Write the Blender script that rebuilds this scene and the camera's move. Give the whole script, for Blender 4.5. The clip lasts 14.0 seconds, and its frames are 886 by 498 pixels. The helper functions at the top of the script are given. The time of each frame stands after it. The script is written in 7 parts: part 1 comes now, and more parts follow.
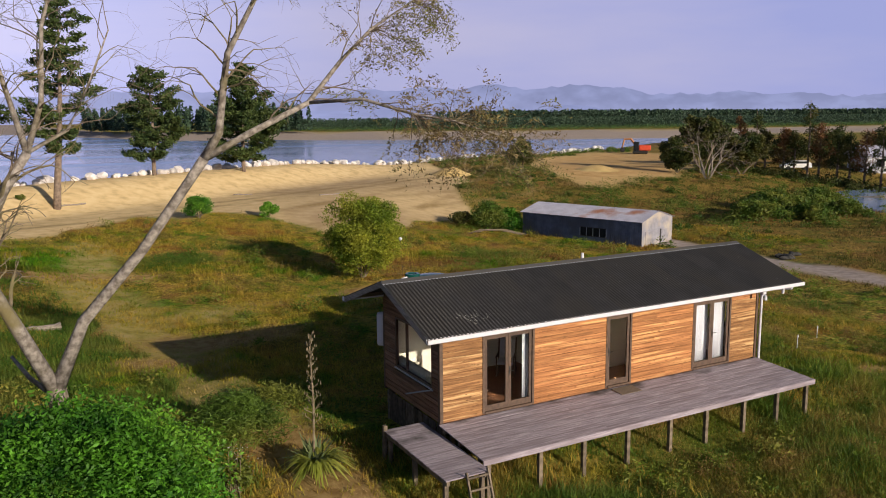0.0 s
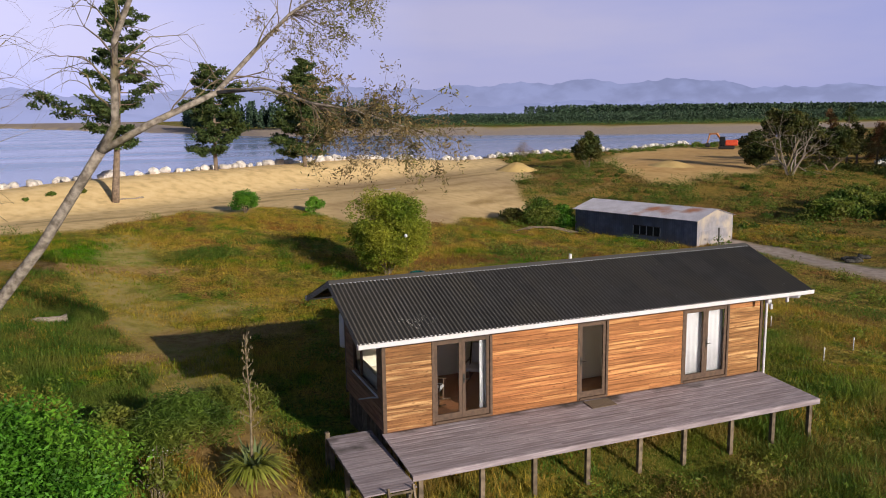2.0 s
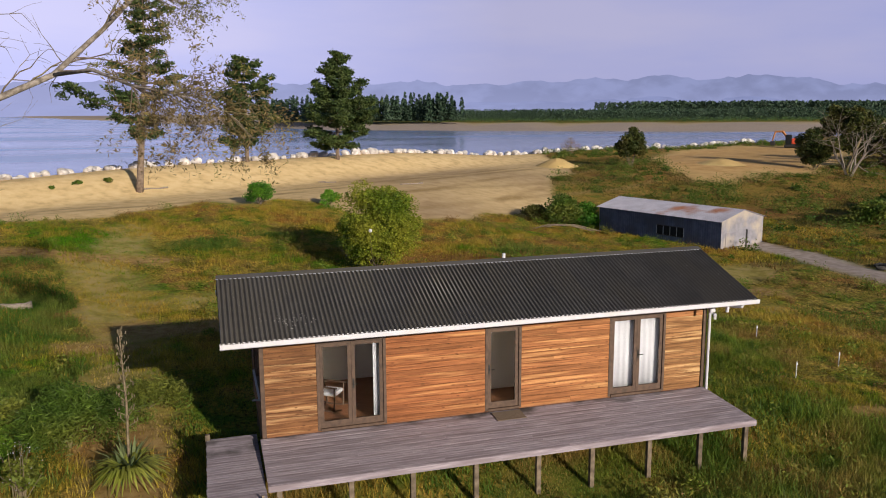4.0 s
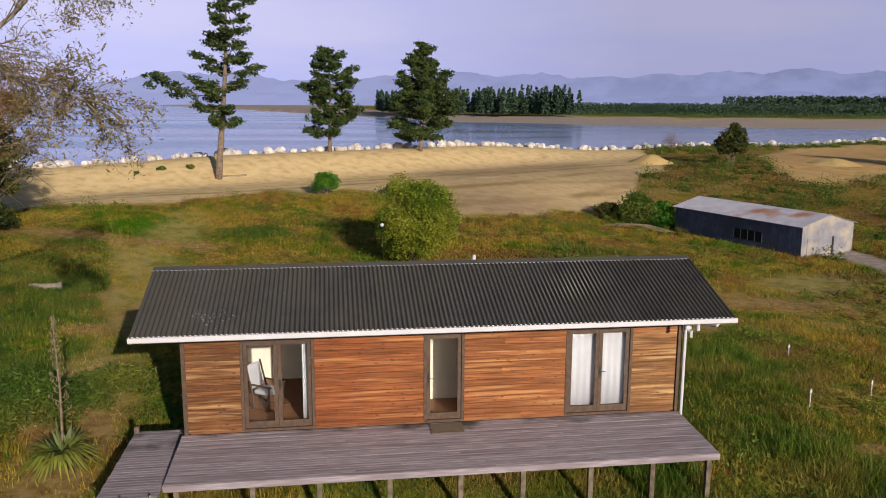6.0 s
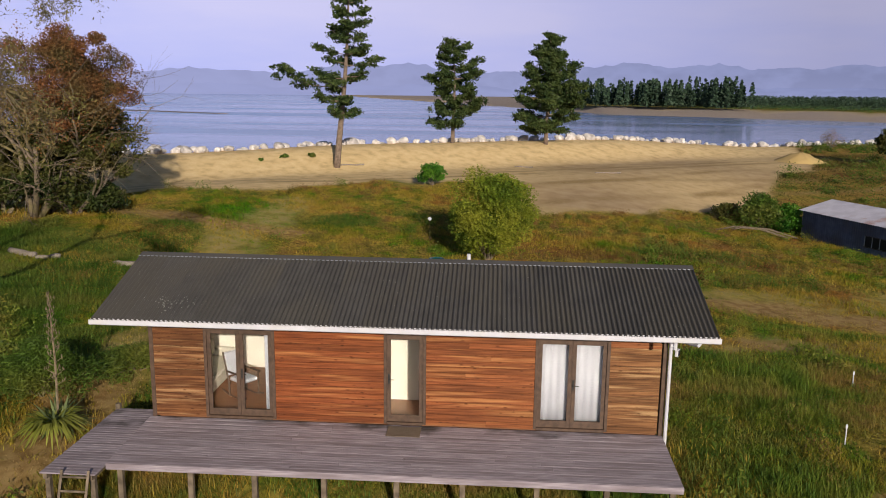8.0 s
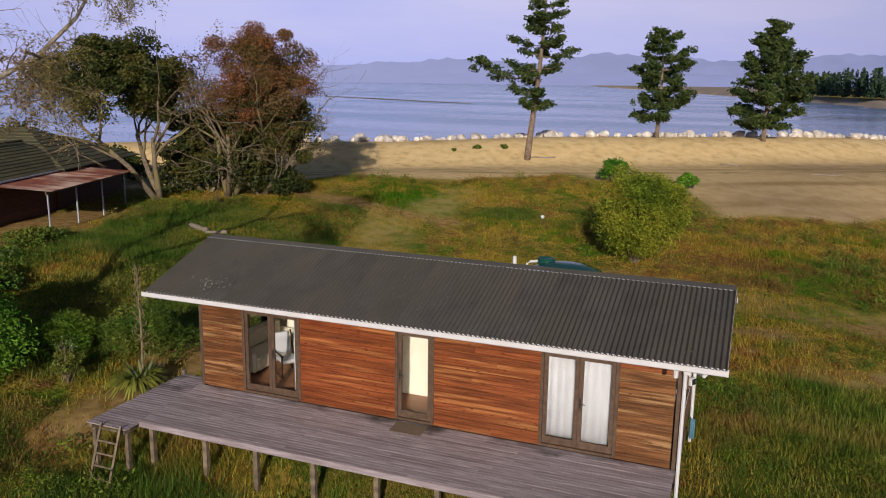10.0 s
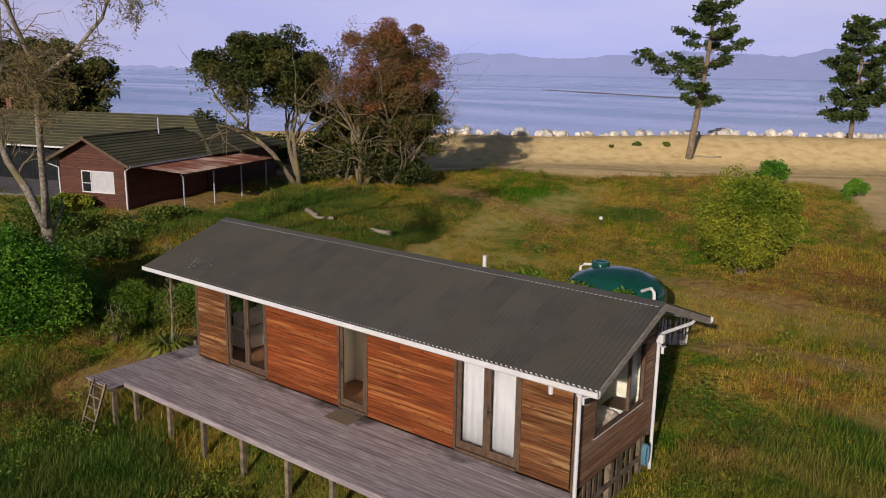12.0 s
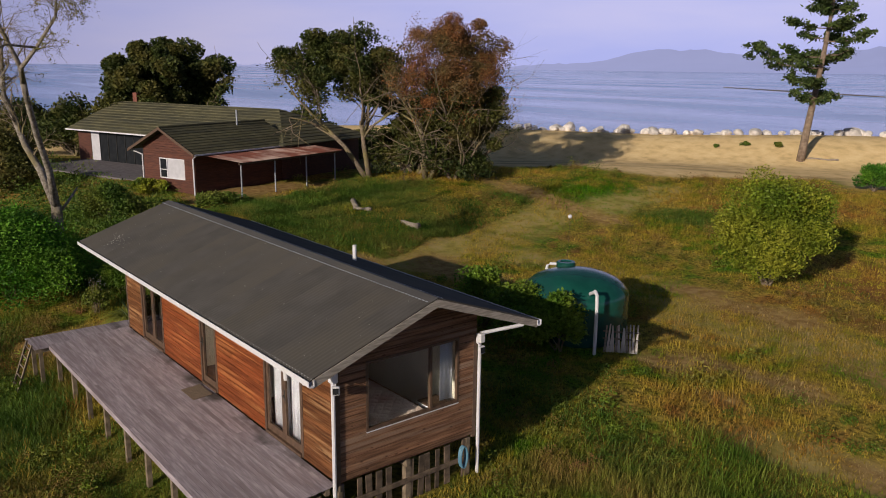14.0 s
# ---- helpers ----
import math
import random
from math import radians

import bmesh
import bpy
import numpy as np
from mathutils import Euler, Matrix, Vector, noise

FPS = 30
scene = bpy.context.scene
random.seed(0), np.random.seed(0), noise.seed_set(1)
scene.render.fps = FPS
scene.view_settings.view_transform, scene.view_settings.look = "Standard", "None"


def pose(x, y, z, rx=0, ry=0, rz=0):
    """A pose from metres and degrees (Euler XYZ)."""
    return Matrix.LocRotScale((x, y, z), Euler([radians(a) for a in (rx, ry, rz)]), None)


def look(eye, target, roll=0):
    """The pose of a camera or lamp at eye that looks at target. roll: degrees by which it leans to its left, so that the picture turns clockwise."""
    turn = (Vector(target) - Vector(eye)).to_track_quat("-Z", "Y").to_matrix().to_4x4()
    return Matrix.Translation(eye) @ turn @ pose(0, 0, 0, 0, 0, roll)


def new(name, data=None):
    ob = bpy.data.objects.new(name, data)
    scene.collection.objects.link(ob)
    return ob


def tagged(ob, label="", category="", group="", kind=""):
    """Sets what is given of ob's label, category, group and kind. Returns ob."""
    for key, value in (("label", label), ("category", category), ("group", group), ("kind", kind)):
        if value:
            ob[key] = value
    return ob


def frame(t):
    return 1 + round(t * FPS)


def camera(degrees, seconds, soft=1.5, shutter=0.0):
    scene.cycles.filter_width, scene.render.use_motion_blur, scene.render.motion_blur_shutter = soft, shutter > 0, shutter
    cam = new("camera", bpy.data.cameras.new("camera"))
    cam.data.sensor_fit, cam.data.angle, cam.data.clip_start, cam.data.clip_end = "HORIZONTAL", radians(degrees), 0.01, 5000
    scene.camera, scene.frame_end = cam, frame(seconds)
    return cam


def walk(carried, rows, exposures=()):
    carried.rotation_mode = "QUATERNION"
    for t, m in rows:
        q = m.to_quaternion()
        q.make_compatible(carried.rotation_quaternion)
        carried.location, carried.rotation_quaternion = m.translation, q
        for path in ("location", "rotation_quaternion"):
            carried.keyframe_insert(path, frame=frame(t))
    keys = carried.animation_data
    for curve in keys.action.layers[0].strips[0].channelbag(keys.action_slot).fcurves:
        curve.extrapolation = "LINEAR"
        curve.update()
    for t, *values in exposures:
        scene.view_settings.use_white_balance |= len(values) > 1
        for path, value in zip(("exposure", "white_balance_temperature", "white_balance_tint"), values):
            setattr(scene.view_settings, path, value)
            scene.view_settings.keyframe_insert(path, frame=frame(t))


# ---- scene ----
cam = camera(58.4, 14.0, soft=1.0)

PATH = [
    (0, (-9.182, -17.141, 8.724), (-8.241, -15.406, 8.402), -0.5),
    (0.5, (-8.367, -17.253, 8.688), (-7.472, -15.494, 8.364), -0.6),
    (1, (-7.473, -17.339, 8.659), (-6.636, -15.553, 8.332), -0.6),
    (1.5, (-6.466, -17.431, 8.62), (-5.69, -15.617, 8.292), -0.7),
    (2, (-5.421, -17.543, 8.575), (-4.688, -15.712, 8.245), -0.8),
    (4.5, (0.149, -17.733, 8.339), (0.645, -15.826, 7.995), -0.1),
    (5, (1.255, -17.674, 8.336), (1.667, -15.748, 7.987), 0.1),
    (5.5, (2.322, -17.621, 8.344), (2.661, -15.682, 7.992), 0.2),
    (6, (3.37, -17.51, 8.351), (3.645, -15.562, 7.993), 0.3),
    (6.5, (4.454, -17.39, 8.363), (4.67, -15.435, 8.0), 0.3),
    (7, (5.546, -17.287, 8.376), (5.676, -15.325, 8.008), 0.4),
    (7.5, (6.659, -17.153, 8.389), (6.672, -15.188, 8.015), 0.6),
    (8, (7.818, -16.979, 8.423), (7.69, -15.02, 8.041), 0.7),
    (8.5, (8.986, -16.761, 8.45), (8.709, -14.819, 8.061), 0.7),
    (11, (15.255, -14.252, 8.723), (14.285, -12.556, 8.295), 0.9),
    (11.5, (16.604, -13.385, 8.725), (15.522, -11.759, 8.292), 0.9),
    (12, (17.978, -12.397, 8.742), (16.788, -10.85, 8.306), 0.9),
    (12.5, (19.409, -11.271, 8.765), (18.122, -9.805, 8.323), 0.8),
    (13, (20.816, -10.009, 8.751), (19.445, -8.623, 8.307), 0.8),
    (13.5, (22.147, -8.596, 8.707), (20.7, -7.29, 8.26), 0.7),
    (14, (23.394, -7.123, 8.676), (21.887, -5.886, 8.228), 0.7),
]
walk(cam, [(t, look(eye, target, roll)) for t, eye, target, roll in PATH], exposures=[(0, 0.12, 6200, 11), (5, -0.04, 6100, 11), (7.5, -0.14, 6100, 11), (11, -0.29, 6150, 11), (14, -0.27, 6250, 12)])

# ---------------------------------------------------------------- light
SUN_AZ, SUN_EL = 163.0, 17.5          # compass-like: degrees from +y towards +x, and above the horizon
world = bpy.data.worlds.new("world")
scene.world = world
world.use_nodes = True
wn, wl = world.node_tree.nodes, world.node_tree.links
sky = wn.new("ShaderNodeTexSky")
sky.sky_type, sky.sun_disc = "NISHITA", False
sky.sun_elevation, sky.sun_rotation = radians(SUN_EL), radians(SUN_AZ)
sky.air_density, sky.dust_density, sky.ozone_density = 1.0, 1.5, 2.0
back = wn["Background"]
back.inputs["Strength"].default_value = 1.0
clear = wn.new("ShaderNodeMix")
clear.data_type, clear.blend_type = "RGBA", "MULTIPLY"
clear.inputs[0].default_value = 1.0
clear.inputs[7].default_value = (0.05, 0.05, 0.05, 1)
wl.new(sky.outputs[0], clear.inputs[6])
# thin high cloud: a lavender veil with faint streaks, thinner towards the zenith
wtc, wmp, wnz = wn.new("ShaderNodeTexCoord"), wn.new("ShaderNodeMapping"), wn.new("ShaderNodeTexNoise")
wmp.inputs["Scale"].default_value = (1.0, 1.0, 5.0)
wnz.inputs["Scale"].default_value, wnz.inputs["Detail"].default_value = 1.7, 7.0
wl.new(wtc.outputs["Generated"], wmp.inputs["Vector"])
wl.new(wmp.outputs[0], wnz.inputs["Vector"])
veil = wn.new("ShaderNodeValToRGB")
veil.color_ramp.elements[0].position, veil.color_ramp.elements[1].position = 0.38, 0.66
veil.color_ramp.elements[0].color, veil.color_ramp.elements[1].color = (0.45, 0.475, 0.83, 1), (0.62, 0.585, 0.82, 1)
wl.new(wnz.outputs["Fac"], veil.inputs[0])
sep, hgt = wn.new("ShaderNodeSeparateXYZ"), wn.new("ShaderNodeMapRange")
wl.new(wtc.outputs["Generated"], sep.inputs[0])
hgt.inputs["From Min"].default_value, hgt.inputs["From Max"].default_value = 0.16, 0.29
hgt.inputs["To Min"].default_value, hgt.inputs["To Max"].default_value = 0.94, 0.0
wl.new(sep.outputs["Z"], hgt.inputs[0])
both = wn.new("ShaderNodeMix")
both.data_type = "RGBA"
wl.new(hgt.outputs[0], both.inputs[0])
wl.new(clear.outputs[2], both.inputs[6])
# the veil is thicker and brighter over the open sea, half way between the range and the bungalow
east, bright, flat = wn.new("ShaderNodeMapRange"), wn.new("ShaderNodeVectorMath"), wn.new("ShaderNodeVectorMath")
flat.operation = "DOT_PRODUCT"
flat.inputs[1].default_value = (-0.50, 0.866, 0.0)
wl.new(wtc.outputs["Generated"], flat.inputs[0])
east.inputs["From Min"].default_value, east.inputs["From Max"].default_value = 0.62, 1.0
east.inputs["To Min"].default_value, east.inputs["To Max"].default_value = 0.78, 1.26
wl.new(flat.outputs["Value"], east.inputs[0])
bright.operation = "SCALE"
wl.new(veil.outputs[0], bright.inputs[0])
wl.new(east.outputs[0], bright.inputs["Scale"])
wl.new(bright.outputs[0], both.inputs[7])
wl.new(both.outputs[2], back.inputs["Color"])

sun = new("sun", bpy.data.lights.new("sun", "SUN"))
sun.data.energy, sun.data.angle, sun.data.color = 5.0, radians(0.6), (1.0, 0.86, 0.66)
sd = Vector((math.sin(radians(SUN_AZ)) * math.cos(radians(SUN_EL)), math.cos(radians(SUN_AZ)) * math.cos(radians(SUN_EL)), math.sin(radians(SUN_EL))))
sun.matrix_world = look(sd * 100, (0, 0, 0))


# ---------------------------------------------------------------- materials
def material(name, c1, c2, scale=4.0, rough=0.8, bump=0.0, bump_scale=None, metal=0.0, c3=None, scale3=0.5, vary=0.0, stretch=(1, 1, 1), spec=0.5, island=0.0, stain=(0.45, 0.65)):
    """Two-scale procedural surface: grain between c1 and c2, large stains towards c3, and variation per object or per island."""
    m = bpy.data.materials.new(name)
    m.use_nodes = True
    n, l = m.node_tree.nodes, m.node_tree.links
    b = n["Principled BSDF"]
    b.inputs["Roughness"].default_value, b.inputs["Metallic"].default_value = rough, metal
    b.inputs["Specular IOR Level"].default_value = spec
    tc, mp = n.new("ShaderNodeTexCoord"), n.new("ShaderNodeMapping")
    mp.inputs["Scale"].default_value = stretch
    l.new(tc.outputs["Object"], mp.inputs["Vector"])
    info = n.new("ShaderNodeObjectInfo")
    shift = n.new("ShaderNodeVectorMath")
    shift.operation = "ADD"
    l.new(mp.outputs[0], shift.inputs[0])
    if vary > 0:
        ml = n.new("ShaderNodeMath")
        ml.operation = "MULTIPLY"
        ml.inputs[1].default_value = 37.0
        l.new(info.outputs["Random"], ml.inputs[0])
        l.new(ml.outputs[0], shift.inputs[1])
    grain = n.new("ShaderNodeTexNoise")
    grain.inputs["Scale"].default_value, grain.inputs["Detail"].default_value = scale, 6.0
    l.new(shift.outputs[0], grain.inputs["Vector"])
    ramp = n.new("ShaderNodeValToRGB")
    ramp.color_ramp.elements[0].position, ramp.color_ramp.elements[1].position = 0.36, 0.64
    ramp.color_ramp.elements[0].color, ramp.color_ramp.elements[1].color = (*c1, 1), (*c2, 1)
    l.new(grain.outputs["Fac"], ramp.inputs[0])
    out = ramp.outputs[0]
    if c3 is not None:
        st = n.new("ShaderNodeTexNoise")
        st.inputs["Scale"].default_value, st.inputs["Detail"].default_value = scale3, 4.0
        l.new(shift.outputs[0], st.inputs["Vector"])
        r3 = n.new("ShaderNodeValToRGB")
        r3.color_ramp.elements[0].position, r3.color_ramp.elements[1].position = stain
        l.new(st.outputs["Fac"], r3.inputs[0])
        mx = n.new("ShaderNodeMix")
        mx.data_type = "RGBA"
        l.new(r3.outputs[0], mx.inputs[0])
        l.new(out, mx.inputs[6])
        mx.inputs[7].default_value = (*c3, 1)
        out = mx.outputs[2]
    if vary > 0 or island > 0:
        hs = n.new("ShaderNodeHueSaturation")
        mr = n.new("ShaderNodeMapRange")
        v = vary if vary > 0 else island
        mr.inputs["To Min"].default_value, mr.inputs["To Max"].default_value = 1 - v, 1 + v
        if vary > 0:
            l.new(info.outputs["Random"], mr.inputs[0])
        else:
            geo = n.new("ShaderNodeNewGeometry")
            l.new(geo.outputs["Random Per Island"], mr.inputs[0])
        l.new(mr.outputs[0], hs.inputs["Value"])
        l.new(out, hs.inputs["Color"])
        out = hs.outputs[0]
    l.new(out, b.inputs["Base Color"])
    if bump > 0:
        bn = n.new("ShaderNodeTexNoise")
        bn.inputs["Scale"].default_value, bn.inputs["Detail"].default_value = bump_scale or scale * 2, 5.0
        l.new(shift.outputs[0], bn.inputs["Vector"])
        bp = n.new("ShaderNodeBump")
        bp.inputs["Strength"].default_value, bp.inputs["Distance"].default_value = bump, 0.02
        l.new(bn.outputs["Fac"], bp.inputs["Height"])
        l.new(bp.outputs[0], b.inputs["Normal"])
    return m


def leafy(name, c1, c2, c3=None, through_light=0.35):
    """Leaves: colour per island and in large drifts, some light passing through."""
    m = material(name, c1, c2, 1.2, 0.6, c3=c3, scale3=0.45, island=0.4, spec=0.3)
    n, l = m.node_tree.nodes, m.node_tree.links
    b, out = n["Principled BSDF"], n["Material Output"]
    tr, add = n.new("ShaderNodeBsdfTranslucent"), n.new("ShaderNodeMixShader")
    add.inputs[0].default_value = through_light
    l.new(b.inputs["Base Color"].links[0].from_socket, tr.inputs["Color"])
    l.new(b.outputs[0], add.inputs[1])
    l.new(tr.outputs[0], add.inputs[2])
    l.new(add.outputs[0], out.inputs["Surface"])
    return m


def glass_pane(name):
    m = bpy.data.materials.new(name)
    m.use_nodes = True
    b = m.node_tree.nodes["Principled BSDF"]
    b.inputs["Base Color"].default_value = (0.9, 0.93, 0.93, 1)
    b.inputs["Roughness"].default_value, b.inputs["IOR"].default_value = 0.02, 1.1
    b.inputs["Transmission Weight"].default_value = 1.0
    return m


def board_wood(name, dark, light, knot, worn, rough, spec, vary):
    """Sawn softwood boards: long grain, dark knots, bleached and grey stretches, a tone for each board."""
    m = material(name, dark, light, 3.2, rough, 0.35, 16, c3=worn, scale3=0.9, vary=vary, stretch=(0.42, 6, 9), spec=spec, stain=(0.55, 0.67))
    n, l = m.node_tree.nodes, m.node_tree.links
    b = n["Principled BSDF"]
    tc, mp, info = n.new("ShaderNodeTexCoord"), n.new("ShaderNodeMapping"), n.new("ShaderNodeObjectInfo")
    mul, add = n.new("ShaderNodeMath"), n.new("ShaderNodeVectorMath")
    mul.operation, add.operation = "MULTIPLY", "ADD"
    mul.inputs[1].default_value = 91.0
    mp.inputs["Scale"].default_value = (0.8, 0.2, 2.2)
    l.new(tc.outputs["Object"], mp.inputs["Vector"])
    l.new(info.outputs["Random"], mul.inputs[0])
    l.new(mp.outputs[0], add.inputs[0])
    l.new(mul.outputs[0], add.inputs[1])
    cell, ring = n.new("ShaderNodeTexVoronoi"), n.new("ShaderNodeValToRGB")
    cell.inputs["Scale"].default_value = 4.2
    l.new(add.outputs[0], cell.inputs["Vector"])
    ring.color_ramp.elements[0].position, ring.color_ramp.elements[1].position = 0.06, 0.19
    ring.color_ramp.elements[0].color, ring.color_ramp.elements[1].color = (*knot, 1), (1, 1, 1, 1)
    l.new(cell.outputs["Distance"], ring.inputs[0])
    mx = n.new("ShaderNodeMix")
    mx.data_type, mx.blend_type = "RGBA", "MULTIPLY"
    mx.inputs[0].default_value = 1.0
    l.new(b.inputs["Base Color"].links[0].from_socket, mx.inputs[6])
    l.new(ring.outputs[0], mx.inputs[7])
    # narrow dark grain streaks
    st, sm, sr = n.new("ShaderNodeTexNoise"), n.new("ShaderNodeMapping"), n.new("ShaderNodeValToRGB")
    sm.inputs["Scale"].default_value = (0.9, 8, 60)
    st.inputs["Scale"].default_value, st.inputs["Detail"].default_value = 1.0, 4.0
    l.new(add.outputs[0], sm.inputs["Vector"])
    l.new(sm.outputs[0], st.inputs["Vector"])
    sr.color_ramp.elements[0].position, sr.color_ramp.elements[1].position = 0.34, 0.50
    sr.color_ramp.elements[0].color, sr.color_ramp.elements[1].color = (0.56, 0.43, 0.36, 1), (1, 1, 1, 1)
    l.new(st.outputs["Fac"], sr.inputs[0])
    m2 = n.new("ShaderNodeMix")
    m2.data_type, m2.blend_type = "RGBA", "MULTIPLY"
    m2.inputs[0].default_value = 1.0
    l.new(mx.outputs[2], m2.inputs[6])
    l.new(sr.outputs[0], m2.inputs[7])
    l.new(m2.outputs[2], b.inputs["Base Color"])
    return m


CEDAR = board_wood("cedar_boards", (0.140, 0.024, 0.005), (0.33, 0.066, 0.011), (0.28, 0.17, 0.12), (0.45, 0.155, 0.038), 0.6, 0.3, 0.22)
CEDAR_END = board_wood("weathered_cedar_boards", (0.080, 0.024, 0.009), (0.24, 0.088, 0.028), (0.28, 0.19, 0.15), (0.42, 0.24, 0.11), 0.6, 0.3, 0.26)


def fibre_sheen(m, weight):
    """Sawn softwood shines in a band across its grain, a little off the face, because its fibres dive into the board."""
    n, l = m.node_tree.nodes, m.node_tree.links
    b, out = n["Principled BSDF"], n["Material Output"]
    geo, tilt, unit, axis_x, gloss, mix = (n.new(k) for k in ("ShaderNodeNewGeometry", "ShaderNodeVectorMath", "ShaderNodeVectorMath", "ShaderNodeCombineXYZ", "ShaderNodeBsdfAnisotropic", "ShaderNodeMixShader"))
    tilt.operation, unit.operation = "ADD", "NORMALIZE"
    tilt.inputs[1].default_value = (-0.20, 0.0, 0.0)
    l.new(geo.outputs["Normal"], tilt.inputs[0])
    l.new(tilt.outputs[0], unit.inputs[0])
    axis_x.inputs["X"].default_value = 1.0
    grey, ramp = n.new("ShaderNodeRGBToBW"), n.new("ShaderNodeValToRGB")
    l.new(b.inputs["Base Color"].links[0].from_socket, grey.inputs[0])
    ramp.color_ramp.elements[0].position, ramp.color_ramp.elements[1].position = 0.03, 0.19
    ramp.color_ramp.elements[0].color, ramp.color_ramp.elements[1].color = (0.46, 0.26, 0.10, 1), (0.96, 0.73, 0.39, 1)
    l.new(grey.outputs[0], ramp.inputs[0])
    l.new(ramp.outputs[0], gloss.inputs["Color"])
    gloss.inputs["Roughness"].default_value, gloss.inputs["Anisotropy"].default_value = 0.70, 0.35
    l.new(unit.outputs[0], gloss.inputs["Normal"])
    l.new(axis_x.outputs[0], gloss.inputs["Tangent"])
    mix.inputs[0].default_value = weight
    l.new(b.outputs[0], mix.inputs[1])
    l.new(gloss.outputs[0], mix.inputs[2])
    l.new(mix.outputs[0], out.inputs["Surface"])


fibre_sheen(CEDAR, 0.27)
fibre_sheen(CEDAR_END, 0.24)
ORANGE = material("faded_orange_paint", (0.42, 0.17, 0.05), (0.5, 0.22, 0.07), 2.0, 0.5)
DARK_PANE = material("dark_glass", (0.012, 0.014, 0.018), (0.02, 0.022, 0.026), 3.0, 0.5, spec=0.08)
POST_PALE = material("bleached_driftwood", (0.17, 0.14, 0.11), (0.33, 0.28, 0.24), 7.0, 0.9, 0.5, stretch=(1, 4, 4))
CEDAR_SIDE = board_wood("weathered_boards", (0.12, 0.058, 0.032), (0.27, 0.145, 0.085), (0.35, 0.28, 0.26), (0.24, 0.16, 0.115), 0.75, 0.4, 0.24)
TRIM_BROWN = material("brown_stained_timber", (0.068, 0.040, 0.027), (0.115, 0.070, 0.046), 9.0, 0.6, 0.1, vary=0.1)
DECK_WOOD = material("grey_deck_timber", (0.265, 0.222, 0.258), (0.415, 0.36, 0.405), 5.0, 0.85, 0.3, 25, c3=(0.23, 0.188, 0.21), scale3=1.3, vary=0.10, stretch=(0.5, 5, 5))
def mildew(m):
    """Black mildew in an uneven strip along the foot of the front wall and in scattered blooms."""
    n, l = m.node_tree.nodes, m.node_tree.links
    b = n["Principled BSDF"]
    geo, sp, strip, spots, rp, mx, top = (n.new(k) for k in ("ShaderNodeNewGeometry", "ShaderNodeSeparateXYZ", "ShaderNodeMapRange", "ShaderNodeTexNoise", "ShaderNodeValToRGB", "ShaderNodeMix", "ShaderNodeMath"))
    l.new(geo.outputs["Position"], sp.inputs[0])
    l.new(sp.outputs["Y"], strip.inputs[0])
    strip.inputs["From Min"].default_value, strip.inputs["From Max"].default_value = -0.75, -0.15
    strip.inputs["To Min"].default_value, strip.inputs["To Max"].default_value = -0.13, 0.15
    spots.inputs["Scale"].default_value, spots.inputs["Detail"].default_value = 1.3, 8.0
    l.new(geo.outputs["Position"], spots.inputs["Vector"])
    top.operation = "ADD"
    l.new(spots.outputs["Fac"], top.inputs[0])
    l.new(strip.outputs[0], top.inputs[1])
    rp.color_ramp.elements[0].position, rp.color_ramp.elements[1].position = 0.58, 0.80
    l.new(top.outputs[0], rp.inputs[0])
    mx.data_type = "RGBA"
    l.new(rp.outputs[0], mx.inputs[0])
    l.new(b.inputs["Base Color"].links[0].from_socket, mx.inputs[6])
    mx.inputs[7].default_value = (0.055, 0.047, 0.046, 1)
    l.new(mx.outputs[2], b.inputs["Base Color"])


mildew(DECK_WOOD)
PALING = material("dark_paling_timber", (0.06, 0.042, 0.03), (0.14, 0.10, 0.07), 6.0, 0.9, 0.4, vary=0.3)
POST_WOOD = material("old_post_timber", (0.095, 0.072, 0.05), (0.20, 0.155, 0.11), 6.0, 0.9, 0.4, vary=0.2)
BARGE = material("weathered_barge_timber", (0.20, 0.175, 0.155), (0.34, 0.305, 0.28), 6.0, 0.9, 0.3, stretch=(5, 0.6, 5))
WHITE = material("white_paint", (0.60, 0.60, 0.67), (0.68, 0.68, 0.75), 3.0, 0.5, 0.03, c3=(0.62, 0.61, 0.64), scale3=2.0)
ROOF = material("charcoal_roof_paint", (0.076, 0.072, 0.071), (0.094, 0.089, 0.087), 1.5, 0.55, 0.04, 6, c3=(0.097, 0.089, 0.080), scale3=0.5, vary=0.05, spec=0.25)
LINING = material("white_lining", (0.74, 0.69, 0.60), (0.80, 0.75, 0.66), 2.0, 0.7)
FLOOR_IN = material("red_brown_floor", (0.20, 0.085, 0.04), (0.28, 0.13, 0.065), 3.0, 0.5, stretch=(1, 6, 1))
CURTAIN = material("white_curtain", (0.62, 0.62, 0.69), (0.70, 0.70, 0.77), 3.0, 0.9)
cn, cl = CURTAIN.node_tree.nodes, CURTAIN.node_tree.links
sheer, veiled = cn.new("ShaderNodeBsdfTranslucent"), cn.new("ShaderNodeMixShader")
veiled.inputs[0].default_value = 0.35
cl.new(cn["Principled BSDF"].inputs["Base Color"].links[0].from_socket, sheer.inputs["Color"])
cl.new(cn["Principled BSDF"].outputs[0], veiled.inputs[1])
cl.new(sheer.outputs[0], veiled.inputs[2])
cl.new(veiled.outputs[0], cn["Material Output"].inputs["Surface"])
GLASS = glass_pane("window_glass")
BLACK_METAL = material("black_metal", (0.02, 0.02, 0.02), (0.03, 0.03, 0.03), 8.0, 0.4)
